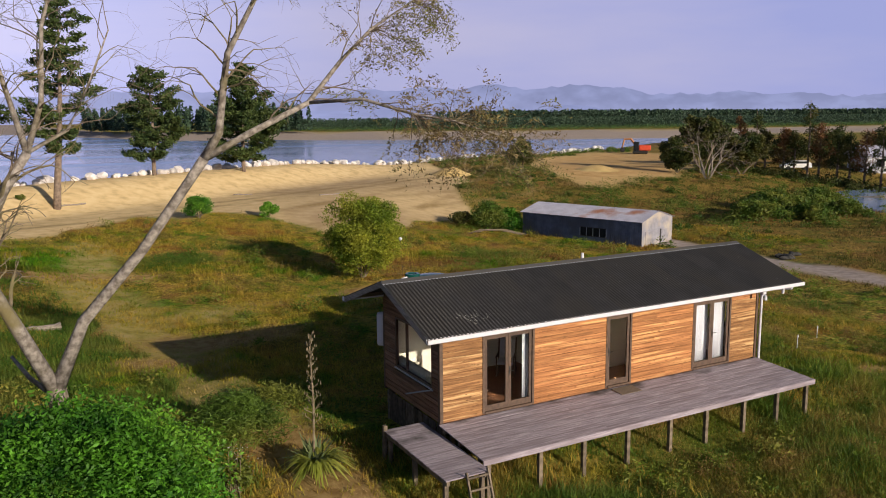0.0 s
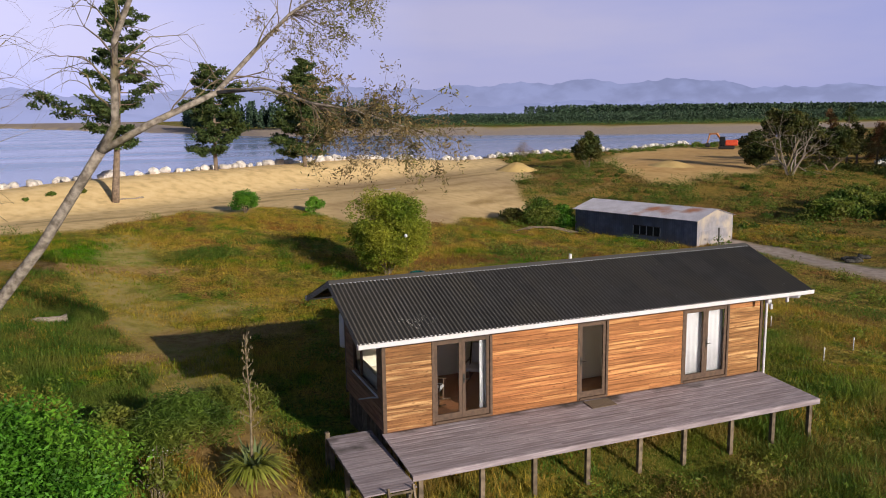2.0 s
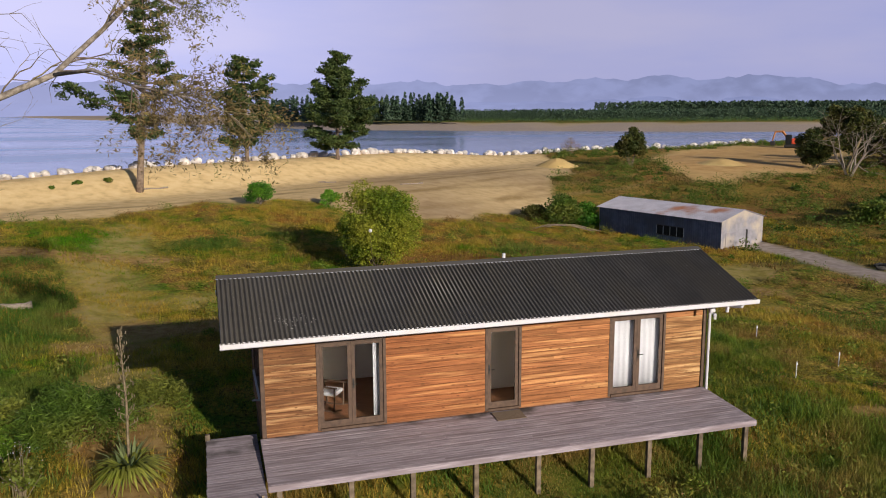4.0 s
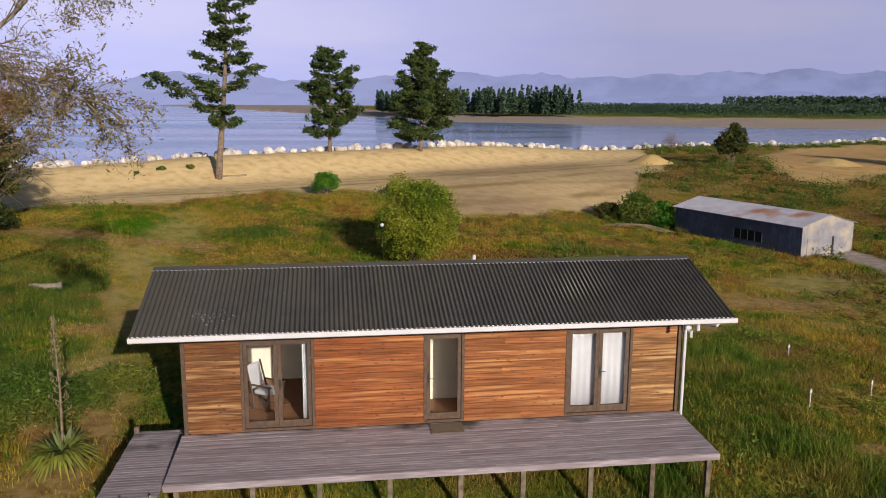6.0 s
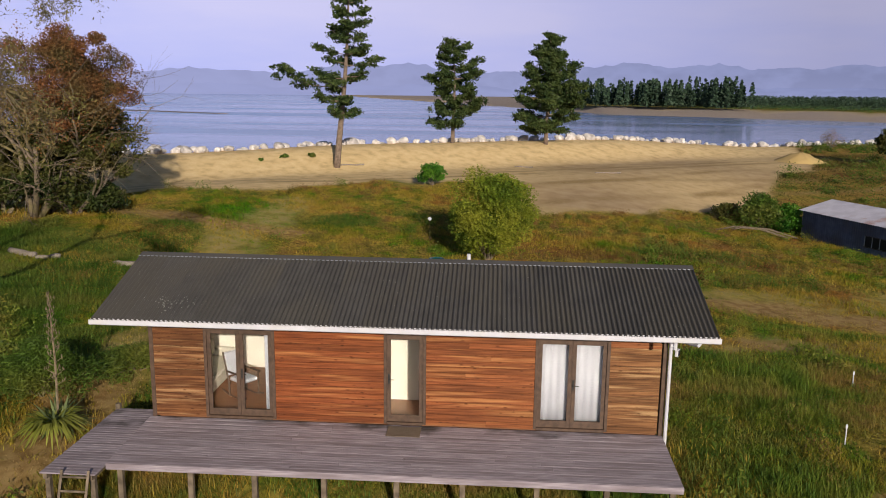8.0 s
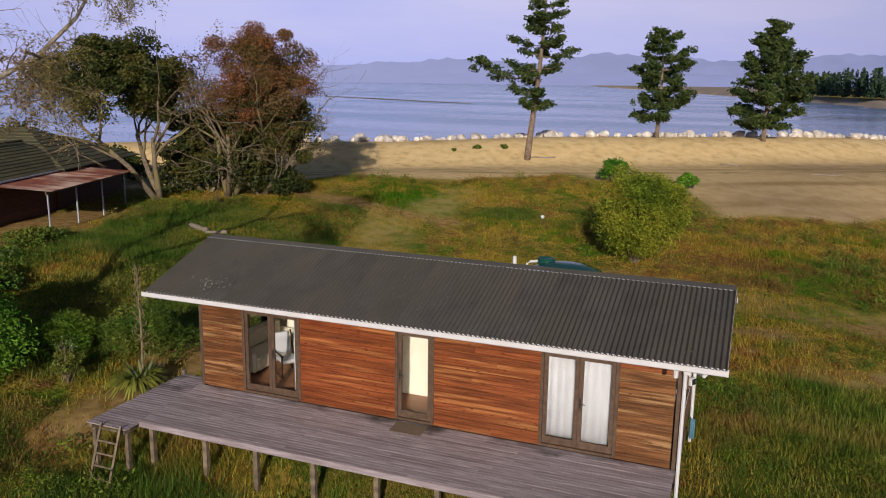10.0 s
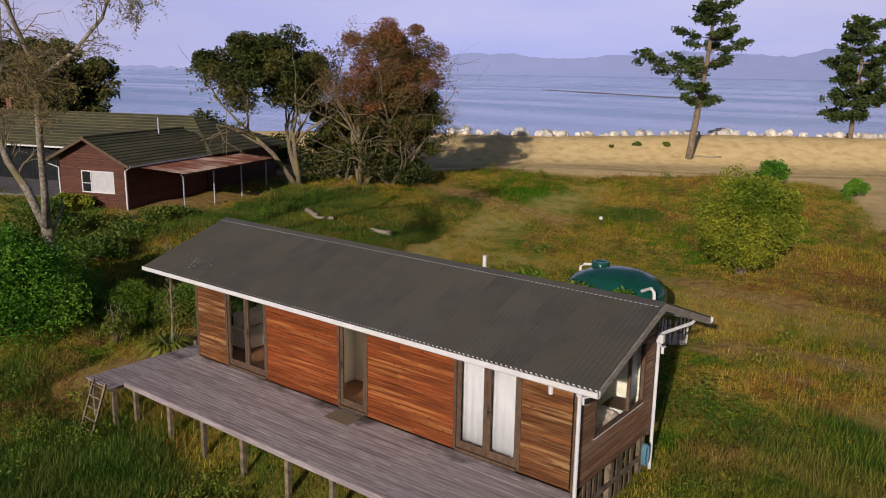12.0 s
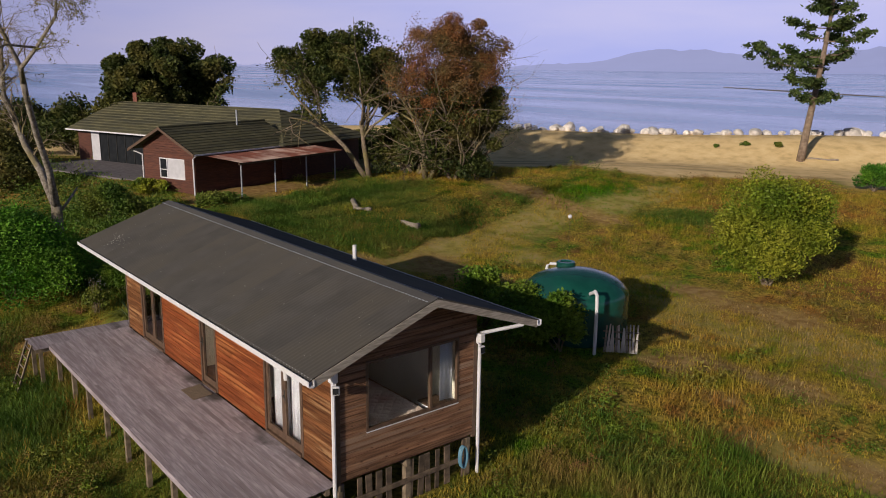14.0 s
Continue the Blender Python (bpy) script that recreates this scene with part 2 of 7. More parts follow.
GALV = material("galvanised_iron", (0.30, 0.33, 0.40), (0.40, 0.43, 0.50), 2.0, 0.5, 0.05, metal=0.3, c3=(0.26, 0.28, 0.33), scale3=0.6)
# dark slate blue: the shed side walls' grazing shade is put into this colour
SHADED_IRON = material("shade_blue_iron", (0.075, 0.098, 0.165), (0.12, 0.15, 0.235), 2.0, 0.65, 0.05, c3=(0.085, 0.098, 0.14), scale3=0.6, spec=0.2)
BACKING = material("dark_gap_timber", (0.018, 0.012, 0.009), (0.03, 0.02, 0.015), 6.0, 0.9)
WILLOW_BARK = material("pale_lichen_bark", (0.13, 0.108, 0.09), (0.34, 0.30, 0.265), 9.0, 0.95, 0.8, 22, c3=(0.17, 0.14, 0.065), scale3=0.8, stain=(0.55, 0.7))
MID_LEAF = leafy("mid_green_leaves", (0.045, 0.095, 0.012), (0.11, 0.18, 0.022), (0.17, 0.19, 0.03))
GALV_ROOF = material("rusted_galvanised_roof", (0.41, 0.40, 0.49), (0.51, 0.50, 0.60), 1.2, 0.5, 0.05, metal=0.1, c3=(0.33, 0.15, 0.09), scale3=0.34, stain=(0.58, 0.68))
rg = GALV_ROOF.node_tree
rust_at = rg.nodes.new("ShaderNodeNewGeometry")
rg.links.new(rust_at.outputs["Position"], next(k for k in rg.nodes if k.bl_idname == "ShaderNodeMapping").inputs["Vector"])
TANK = material("green_plastic", (0.006, 0.058, 0.046), (0.010, 0.080, 0.062), 2.0, 0.2, c3=(0.012, 0.06, 0.055), scale3=0.8)
SAND = material("yellow_sand", (0.52, 0.37, 0.14), (0.64, 0.47, 0.20), 0.8, 0.95, 0.4, 3, c3=(0.56, 0.38, 0.15), scale3=0.15)
ROCK = material("pale_boulders", (0.42, 0.39, 0.38), (0.70, 0.66, 0.65), 1.5, 0.9, 0.6, 4, vary=0.25)
BARK = material("grey_bark", (0.10, 0.076, 0.056), (0.22, 0.17, 0.13), 7.0, 0.95, 0.7, 14, c3=(0.19, 0.16, 0.07), scale3=1.0)
PINE_BARK = material("pine_bark", (0.13, 0.095, 0.072), (0.25, 0.19, 0.145), 5.0, 0.95, 0.6)
PINE_LEAF = leafy("pine_needles", (0.028, 0.056, 0.016), (0.105, 0.145, 0.040))
BUSH_LEAF = leafy("yellow_green_leaves", (0.062, 0.115, 0.007), (0.20, 0.27, 0.020), (0.31, 0.32, 0.03))
LIME_LEAF = leafy("lime_green_leaves", (0.05, 0.125, 0.010), (0.135, 0.235, 0.018), (0.20, 0.27, 0.03))
HEDGE_LEAF = leafy("bright_green_leaves", (0.022, 0.090, 0.007), (0.105, 0.285, 0.017), (0.18, 0.36, 0.03))
DARK_LEAF = leafy("dark_green_leaves", (0.026, 0.046, 0.011), (0.078, 0.098, 0.021), (0.12, 0.11, 0.027))
RUST_LEAF = leafy("rust_brown_leaves", (0.15, 0.068, 0.028), (0.32, 0.14, 0.05), (0.17, 0.13, 0.05))
OLIVE_LEAF = leafy("olive_brown_leaves", (0.05, 0.06, 0.014), (0.13, 0.13, 0.03), (0.17, 0.13, 0.04))
WILLOW_LEAF = leafy("dry_willow_leaves", (0.16, 0.12, 0.05), (0.28, 0.2, 0.09), (0.22, 0.22, 0.05))


# ---------------------------------------------------------------- mesh helpers
def link(bm, name, mat=None, parent=None, smooth=False):
    me = bpy.data.meshes.new(name)
    bm.to_mesh(me)
    bm.free()
    if smooth:
        me.polygons.foreach_set("use_smooth", [True] * len(me.polygons))
    ob = new(name, me)
    if mat is not None:
        me.materials.append(mat)
    if parent is not None:
        ob.parent = parent
    return ob


def part(name, bm, mat, parent, label="", smooth=False):
    ob = link(bm, name, mat, parent, smooth)
    return tagged(ob, label) if label else ob


def share(name, me, parent, m=None):
    """Another piece on a mesh that exists already."""
    ob = new(name, me)
    ob.parent = parent
    if m is not None:
        ob.matrix_basis = m
    return ob


def box(x0, x1, y0, y1, z0, z1, bev=0.0, bm=None):
    bm = bm or bmesh.new()
    r = bmesh.ops.create_cube(bm, size=1.0, matrix=Matrix.Translation(((x0 + x1) / 2, (y0 + y1) / 2, (z0 + z1) / 2)) @ Matrix.Diagonal((x1 - x0, y1 - y0, z1 - z0, 1)))
    if bev > 0:
        es = list({e for v in r["verts"] for e in v.link_edges})
        bmesh.ops.bevel(bm, geom=es, offset=bev, segments=1, affect="EDGES")
    return bm


def tube(points, radii, sides=8, bm=None):
    """A tapered tube along points."""
    bm = bm or bmesh.new()
    pts = [Vector(p) for p in points]
    rings = []
    ref = Vector((0.3, 0.2, 1.0)).normalized()
    for i, p in enumerate(pts):
        d = (pts[min(i + 1, len(pts) - 1)] - pts[max(i - 1, 0)]).normalized()
        a = d.cross(ref if abs(d.dot(ref)) < 0.95 else Vector((1, 0, 0))).normalized()
        b = d.cross(a)
        rings.append([bm.verts.new(p + (a * math.cos(k * 2 * math.pi / sides) + b * math.sin(k * 2 * math.pi / sides)) * radii[i]) for k in range(sides)])
    for r0, r1 in zip(rings, rings[1:]):
        for k in range(sides):
            bm.faces.new((r0[k], r0[(k + 1) % sides], r1[(k + 1) % sides], r1[k]))
    bm.faces.new(rings[0][::-1])
    bm.faces.new(rings[-1])
    return bm


def lathe(profile, sides=32, bm=None):
    bm = bm or bmesh.new()
    rings = [[bm.verts.new((r * math.cos(2 * math.pi * k / sides), r * math.sin(2 * math.pi * k / sides), z)) for k in range(sides)] for r, z in profile]
    for r0, r1 in zip(rings, rings[1:]):
        for k in range(sides):
            bm.faces.new((r0[k], r0[(k + 1) % sides], r1[(k + 1) % sides], r1[k]))
    bm.faces.new(rings[0][::-1])
    bm.faces.new(rings[-1])
    return bm


def smooth(a, b, v):
    t = np.clip((v - a) / (b - a), 0, 1)
    return t * t * (3 - 2 * t)


def raw_mesh(name, verts, faces, mat):
    me = bpy.data.meshes.new(name)
    me.from_pydata(verts, [], faces)
    me.materials.append(mat)
    return me


def cards(pos, size, rng, squash=0.5, up=0.0):
    """Leaf cards: a folded diamond at every position. Returns verts and faces."""
    n = len(pos)
    d = rng.normal(size=(n, 3))
    d[:, 2] = d[:, 2] * 0.7 + up
    d /= np.linalg.norm(d, axis=1)[:, None]
    e = np.cross(d, rng.normal(size=(n, 3)))
    e /= np.linalg.norm(e, axis=1)[:, None]
    s = (size * rng.uniform(0.6, 1.4, n))[:, None]
    v = np.stack([pos - d * s, pos + e * s * squash, pos + d * s, pos - e * s * squash], 1).reshape(-1, 3)
    f = np.arange(4 * n).reshape(-1, 4)
    return v, f


def quad_mesh(name, v, f, mat):
    me = bpy.data.meshes.new(name)
    me.vertices.add(len(v))
    me.vertices.foreach_set("co", np.ascontiguousarray(v, dtype=np.float32).ravel())
    k = f.shape[1]
    me.loops.add(f.size)
    me.loops.foreach_set("vertex_index", np.ascontiguousarray(f, dtype=np.int32).ravel())
    me.polygons.add(len(f))
    me.polygons.foreach_set("loop_start", np.arange(0, f.size, k, dtype=np.int32))
    me.update(calc_edges=True)
    me.validate()
    me.materials.append(mat)
    return me


def clump_points(centres, radii, per, rng, shell=0.55):
    """Points in flattened clumps, thicker towards their skins."""
    out = []
    for c, r in zip(centres, radii):
        u = rng.normal(size=(per, 3))
        u /= np.linalg.norm(u, axis=1)[:, None]
        q = rng.uniform(shell, 1.0, per) ** 0.7
        out.append(np.asarray(c) + u * q[:, None] * np.array([r, r, r * 0.75]))
    return np.concatenate(out)


# ---------------------------------------------------------------- the lie of the land
SEA_Z = -1.3


def shore(x, y):
    """Metres seawards of the sand bank's crest."""
    return (y - 0.62 * x - 64.0) / 1.177


def spit(x, y):
    """Metres inland from the far shore of the river mouth."""
    return y - (405 - 0.72 * np.clip(x - 90, -60, 190) - 0.1 * np.clip(x - 280, 0, 1e9) + 4.2 * np.clip(70 - x, 0, 1e9) + 6 * np.sin(x / 45))


def ground_z(x, y):
    x, y = np.asarray(x, float), np.asarray(y, float)
    yy = y - 0.8 * np.clip(x, 0, 40)
    s = shore(x, y)
    z = 0.03 - 0.42 * smooth(-0.6, -2.8, y) * smooth(-5.5, -1.5, x) + 1.1 * smooth(-3, -14, x) * smooth(-4, 10, y) * (1 - smooth(-26, -8, s)) - 0.5 * smooth(-4, -22, x) * smooth(-14, -2, s) + 1.6 * smooth(16, 44, yy) - 1.1 * smooth(14, 30, x) * (1 - smooth(38, 62, y)) - 1.0 * smooth(60, 95, x)
    bank = smooth(-9, -1.0, s) * (1 - smooth(18, 45, x) * 0.75)
    z = z + 1.9 * bank
    z = z * (1 - smooth(1.0, 9.0, s)) + (SEA_Z - 3.0) * smooth(1.0, 9.0, s)
    far = smooth(-30, 60, spit(x, y))
    z = np.maximum(z, (SEA_Z - 3) + far * 6.6)
    rough = 0.05 * np.sin(x * 1.7 + 0.6 * y) * np.sin(y * 1.3 - 0.4 * x) + 0.07 * np.sin(x * 0.53) * np.sin(y * 0.47 + 1)
    return z + rough * (1 - smooth(-32, -18, s))


def gz(x, y):
    return float(ground_z(x, y))


def axis(lo, hi, near0, near1, step, grow=1.12):
    a = list(np.arange(near0, near1 + step / 2, step))
    s = step
    while a[-1] < hi:
        s *= grow
        a.append(a[-1] + s)
    s = step
    b = [near0]
    while b[-1] > lo:
        s *= grow
        b.append(b[-1] - s)
    return np.array(sorted(set(b + a)))


gx, gy = axis(-4700, 4700, -45, 60, 0.7), axis(-4000, 4700, -25, 95, 0.7)
X, Y = np.meshgrid(gx, gy)
Z = ground_z(X, Y)
nv = len(gx)
idx = np.arange(len(gy) * nv).reshape(len(gy), nv)
faces = np.stack([idx[:-1, :-1], idx[:-1, 1:], idx[1:, 1:], idx[1:, :-1]], -1).reshape(-1, 4)


def blotch(x, y, f, seed):
    """Smooth drifting noise from sines, about -1 to 1."""
    r = np.random.RandomState(seed)
    out = 0 * x
    for k in range(5):
        a, ph, q = r.uniform(0, 2 * np.pi), r.uniform(0, 6.3), f * r.uniform(0.6, 1.9)
        out = out + np.sin((x * np.cos(a) + y * np.sin(a)) * q + ph + 0.8 * np.sin((x * np.sin(a) - y * np.cos(a)) * q * 0.7 + ph))
    return out / 3.2


def sand_mask(x, y):
    s = shore(x, y)
    edge = -16.5 - 13.0 * smooth(4, 13, x) + 11 * smooth(25, 40, x) + 20 * smooth(40, 50, x)
    m = smooth(-1.2, 1.2, s - edge + 1.6 * blotch(x, y, 0.5, 3))
    site = 1 - smooth(0.85, 1.1, np.hypot((x - 88 + y - 95) / 65, (y - 95 - x + 88) / 19) + 0.08 * blotch(x, y, 0.3, 5))
    m = np.maximum(m * (1 - smooth(44, 52, x)), site)
    far = spit(x, y)
    return np.maximum(m, smooth(-30, -10, far) * (1 - smooth(56, 74, far + 12 * blotch(x, y, 0.02, 8))))


def road_mask(x, y):
    d = np.abs(x - 36.2 + 0.02 * (y - 20) + 0.004 * (y - 20) ** 2 * np.sign(20 - y))
    return (1 - smooth(1.1, 1.7, d + 0.25 * blotch(x, y, 0.9, 4))) * smooth(-30, -20, y) * (1 - smooth(30, 34, y))


def dry_mask(x, y):
    patches = ((-2.5, 14.5, 4.0, 1.6), (12.0, 13.6, 3.0, 1.0), (-2.7, -0.3, 1.5, 2.4), (-3.6, 3.4, 1.8, 1.8), (9.5, 19.5, 3.0, 1.4), (-5, 12, 2.0, 1.0), (17.5, 10.5, 1.4, 1.0), (10.1, 12.4, 1.5, 0.7), (12.6, 11.4, 1.0, 0.5), (16.7, -0.8, 1.1, 0.5), (6.0, 20.0, 2.2, 1.0), (-21.0, 15.5, 3.0, 4.6), (-19.6, 10.6, 4.0, 1.0), (22, 16, 9, 1.6), (-9, 27, 8, 1.2))
    m = 0 * x
    for px, py, rx, ry in patches:
        m = np.maximum(m, 1 - smooth(0.5, 1.15, np.hypot((x - px) / rx, (y - py) / ry) + 0.25 * blotch(x, y, 1.1, 7)))
    return m


def straw_mask(x, y):
    """Mown, trodden strips of straw-coloured turf."""
    m = 0 * x
    for (ax, ay), (bx, by), r in (((-5.6, 34), (-6.2, 26), 1.7), ((-6.2, 26), (-5.4, 18), 1.9), ((-5.4, 18), (-3.6, 12), 1.9), ((-3.6, 12), (-3.6, 5), 1.5), ((10.5, 17.5), (21, 17.5), 1.9), ((21, 17.5), (31, 22), 2.2), ((9.5, 15.5), (4, 20), 1.5), ((4, 20), (-5, 18), 1.2), ((-3.6, 5), (-3.2, 0.5), 0.8), ((15, 10), (24, 12), 1.1)):
        t = np.clip(((x - ax) * (bx - ax) + (y - ay) * (by - ay)) / ((bx - ax) ** 2 + (by - ay) ** 2), 0, 1)
        d = np.hypot(x - ax - t * (bx - ax), y - ay - t * (by - ay)) / r
        m = np.maximum(m, 1 - smooth(0.4, 1.2, d + 0.35 * blotch(x, y, 0.9, 19)))
    return m


def lush_mask(x, y):
    """Damp ground under deep green growth: the garden bank, the cabin's surroundings and drifts in the meadow."""
    m = 0 * x
    for px, py, rx, ry in ((-14, 17, 9, 7.5), (-3.0, -5.2, 4.5, 2.6), (-8, 7, 5.5, 6), (-9, 26, 5, 3), (14.5, 3, 3.2, 7), (17, 9, 4.5, 2.0), (4, -4.5, 9, 2.6), (5.8, -0.6, 7.5, 2.6), (-1.5, 30, 4, 2.0), (3, 33, 5, 1.6), (19, -3, 4, 3), (20, 13, 4, 1.2)):
        m = np.maximum(m, 1 - smooth(0.45, 1.15, np.hypot((x - px) / rx, (y - py) / ry) + 0.35 * blotch(x, y, 0.8, 23)))
    return m * np.clip(0.75 + 0.4 * blotch(x, y, 1.3, 29), 0, 1)


def meadow_colour(n, l):
    """Turf colour in broad drifts and small tufts: lush green, olive, straw and brown."""
    tc = n.new("ShaderNodeTexCoord")
    facs = []
    for scale, detail in ((0.15, 3.0), (1.1, 5.0)):
        t = n.new("ShaderNodeTexNoise")
        t.inputs["Scale"].default_value, t.inputs["Detail"].default_value = scale, detail
        l.new(tc.outputs["Object"], t.inputs["Vector"])
        facs.append(t.outputs["Fac"])
    mx = n.new("ShaderNodeMix")
    mx.inputs[0].default_value = 0.42
    l.new(facs[0], mx.inputs[2])
    l.new(facs[1], mx.inputs[3])
    r = n.new("ShaderNodeValToRGB")
    stops = ((0.36, (0.065, 0.160, 0.010)), (0.42, (0.115, 0.165, 0.016)), (0.475, (0.22, 0.190, 0.028)), (0.54, (0.33, 0.245, 0.052)), (0.62, (0.25, 0.135, 0.038)))
    while len(r.color_ramp.elements) < len(stops):
        r.color_ramp.elements.new(0.5)
    for k, (pos, c) in enumerate(stops):
        r.color_ramp.elements[k].position, r.color_ramp.elements[k].color = pos, (*c, 1)
    l.new(mx.outputs[0], r.inputs[0])
    return r.outputs[0]


def attribute(me, name, values):
    me.attributes.new(name, "FLOAT", "POINT").data.foreach_set("value", np.ascontiguousarray(values, dtype=np.float32).ravel())


def ground_material():
    m = bpy.data.materials.new("meadow_and_sand")
    m.use_nodes = True
    n, l = m.node_tree.nodes, m.node_tree.links
    b = n["Principled BSDF"]
    b.inputs["Roughness"].default_value, b.inputs["Specular IOR Level"].default_value = 0.95, 0.1
    tc = n.new("ShaderNodeTexCoord")

    def noise_ramp(scale, stops, lo=0.38, hi=0.62, detail=6.0):
        t = n.new("ShaderNodeTexNoise")
        t.inputs["Scale"].default_value, t.inputs["Detail"].default_value = scale, detail
        l.new(tc.outputs["Object"], t.inputs["Vector"])
        r = n.new("ShaderNodeValToRGB")
        while len(r.color_ramp.elements) < len(stops):
            r.color_ramp.elements.new(0.5)
        for k, c in enumerate(stops):
            r.color_ramp.elements[k].position = lo + (hi - lo) * k / max(1, len(stops) - 1)
            r.color_ramp.elements[k].color = (*c, 1)
        l.new(t.outputs["Fac"], r.inputs[0])
        return r.outputs[0], t.outputs["Fac"]

    def mix(f, a, c):
        x = n.new("ShaderNodeMix")
        x.data_type = "RGBA"
        l.new(f, x.inputs[0])
        l.new(a, x.inputs[6])
        l.new(c, x.inputs[7])
        return x.outputs[2]

    def attr(name):
        a = n.new("ShaderNodeAttribute")
        a.attribute_name = name
        return a.outputs["Fac"]

    grass = meadow_colour(n, l)
    fine, fine_h = noise_ramp(7.0, [(0.30, 0.30, 0.30), (1.45, 1.45, 1.45)], 0.34, 0.66)
    mul = n.new("ShaderNodeMix")
    mul.data_type, mul.blend_type = "RGBA", "MULTIPLY"
    mul.inputs[0].default_value = 1.0
    l.new(grass, mul.inputs[6])
    l.new(fine, mul.inputs[7])
    sand, _ = noise_ramp(1.1, [(0.57, 0.405, 0.205), (0.73, 0.535, 0.275), (0.79, 0.60, 0.33)], 0.30, 0.66, 9.0)
    dry, _ = noise_ramp(2.5, [(0.25, 0.15, 0.055), (0.39, 0.265, 0.11)])
    road, _ = noise_ramp(2.0, [(0.31, 0.255, 0.23), (0.41, 0.345, 0.315)])
    red, _ = noise_ramp(1.5, [(0.20, 0.08, 0.03), (0.29, 0.15, 0.05)])
    straw, _ = noise_ramp(1.3, [(0.25, 0.21, 0.055), (0.36, 0.30, 0.09), (0.40, 0.31, 0.13)])
    damp, _ = noise_ramp(2.2, [(0.042, 0.070, 0.009), (0.100, 0.135, 0.018), (0.17, 0.165, 0.030)], 0.34, 0.66)
    c = mix(attr("lush"), mul.outputs[2], damp)
    c = mix(attr("straw"), c, straw)
    c = mix(attr("red"), c, red)
    c = mix(attr("dry"), c, dry)
    c = mix(attr("sand"), c, sand)
    silt, _ = noise_ramp(0.8, [(0.33, 0.225, 0.125), (0.42, 0.295, 0.17), (0.48, 0.355, 0.22)], 0.30, 0.68, 8.0)
    c = mix(attr("silt"), c, silt)
    dug, _ = noise_ramp(0.5, [(0.46, 0.265, 0.095), (0.58, 0.36, 0.145)])
    c = mix(attr("dug"), c, dug)
    c = mix(attr("road"), c, road)
    wheel, _ = noise_ramp(4.0, [(0.26, 0.17, 0.07), (0.36, 0.25, 0.11)])
    c = mix(attr("track"), c, wheel)
    l.new(c, b.inputs["Base Color"])
    h = n.new("ShaderNodeTexNoise")
    h.inputs["Scale"].default_value, h.inputs["Detail"].default_value = 1.6, 8.0
    l.new(tc.outputs["Object"], h.inputs["Vector"])
    bp = n.new("ShaderNodeBump")
    bp.inputs["Strength"].default_value, bp.inputs["Distance"].default_value = 0.6, 0.10
    l.new(h.outputs["Fac"], bp.inputs["Height"])
    l.new(bp.outputs[0], b.inputs["Normal"])
    return m


def red_mask(x, y):
    m = 0 * x
    for px, py, rx, ry in ((13, 26, 6.5, 2.6), (19, 22, 3, 2), (16, 30, 4, 1.5), (22, 26, 4, 2), (9, 29, 3, 1.2), (-4.0, -3.2, 1.9, 1.6), (20, 8, 2.5, 1.2), (12.6, 21.6, 2.6, 1.2), (26, 44, 7, 2)):
        m = np.maximum(m, 1 - smooth(0.4, 1.15, np.hypot((x - px) / rx, (y - py) / ry) + 0.3 * blotch(x, y, 0.9, 11)))
    return m * 0.8


gme = quad_mesh("ground", np.stack([X, Y, Z], -1).reshape(-1, 3), faces, ground_material())
gme.polygons.foreach_set("use_smooth", [True] * len(gme.polygons))
attribute(gme, "sand", sand_mask(X, Y))
attribute(gme, "road", np.maximum(road_mask(X, Y), 0.95 * smooth(-40, -30, spit(X, Y)) * sand_mask(X, Y)))
S = shore(X, Y)
tracks = np.exp(-((S + 11.8 + 0.4 * np.sin(X / 9)) / 0.5) ** 2) + np.exp(-((S + 14.0 + 0.4 * np.sin(X / 9)) / 0.5) ** 2)
for lane in (19.0, 21.0, 24.5, 26.4):
    tracks = tracks + np.exp(-((S + lane + 1.6 * np.sin(X / 7 + lane)) / 0.5) ** 2) * smooth(6, 14, X)
tracks = np.clip(tracks, 0, 1) * np.clip(0.55 + 0.5 * blotch(X, Y, 0.8, 15), 0, 0.8)
attribute(gme, "silt", 0.9 * sand_mask(X, Y) * smooth(2, 14, X) * (1 - smooth(-10, -5, S)) * (X < 52) * np.clip(0.7 + 0.4 * blotch(X, Y, 0.25, 33), 0, 1))
attribute(gme, "dug", 0.8 * smooth(46, 54, X) * (spit(X, Y) < -60) * sand_mask(X, Y))
attribute(gme, "dry", dry_mask(X, Y) * (1 - sand_mask(X, Y)))
attribute(gme, "track", tracks * (spit(X, Y) < -60) * (X < 48))
attribute(gme, "straw", 0.85 * straw_mask(X, Y))
attribute(gme, "lush", 0.9 * lush_mask(X, Y))
attribute(gme, "red", np.maximum(red_mask(X, Y), 0.35 * smooth(28, 42, X) * (spit(X, Y) < -60)) * (1 - sand_mask(X, Y)))
tagged(new("ground", gme), "rough meadow running into a yellow sand bank", "ground", kind="structure")


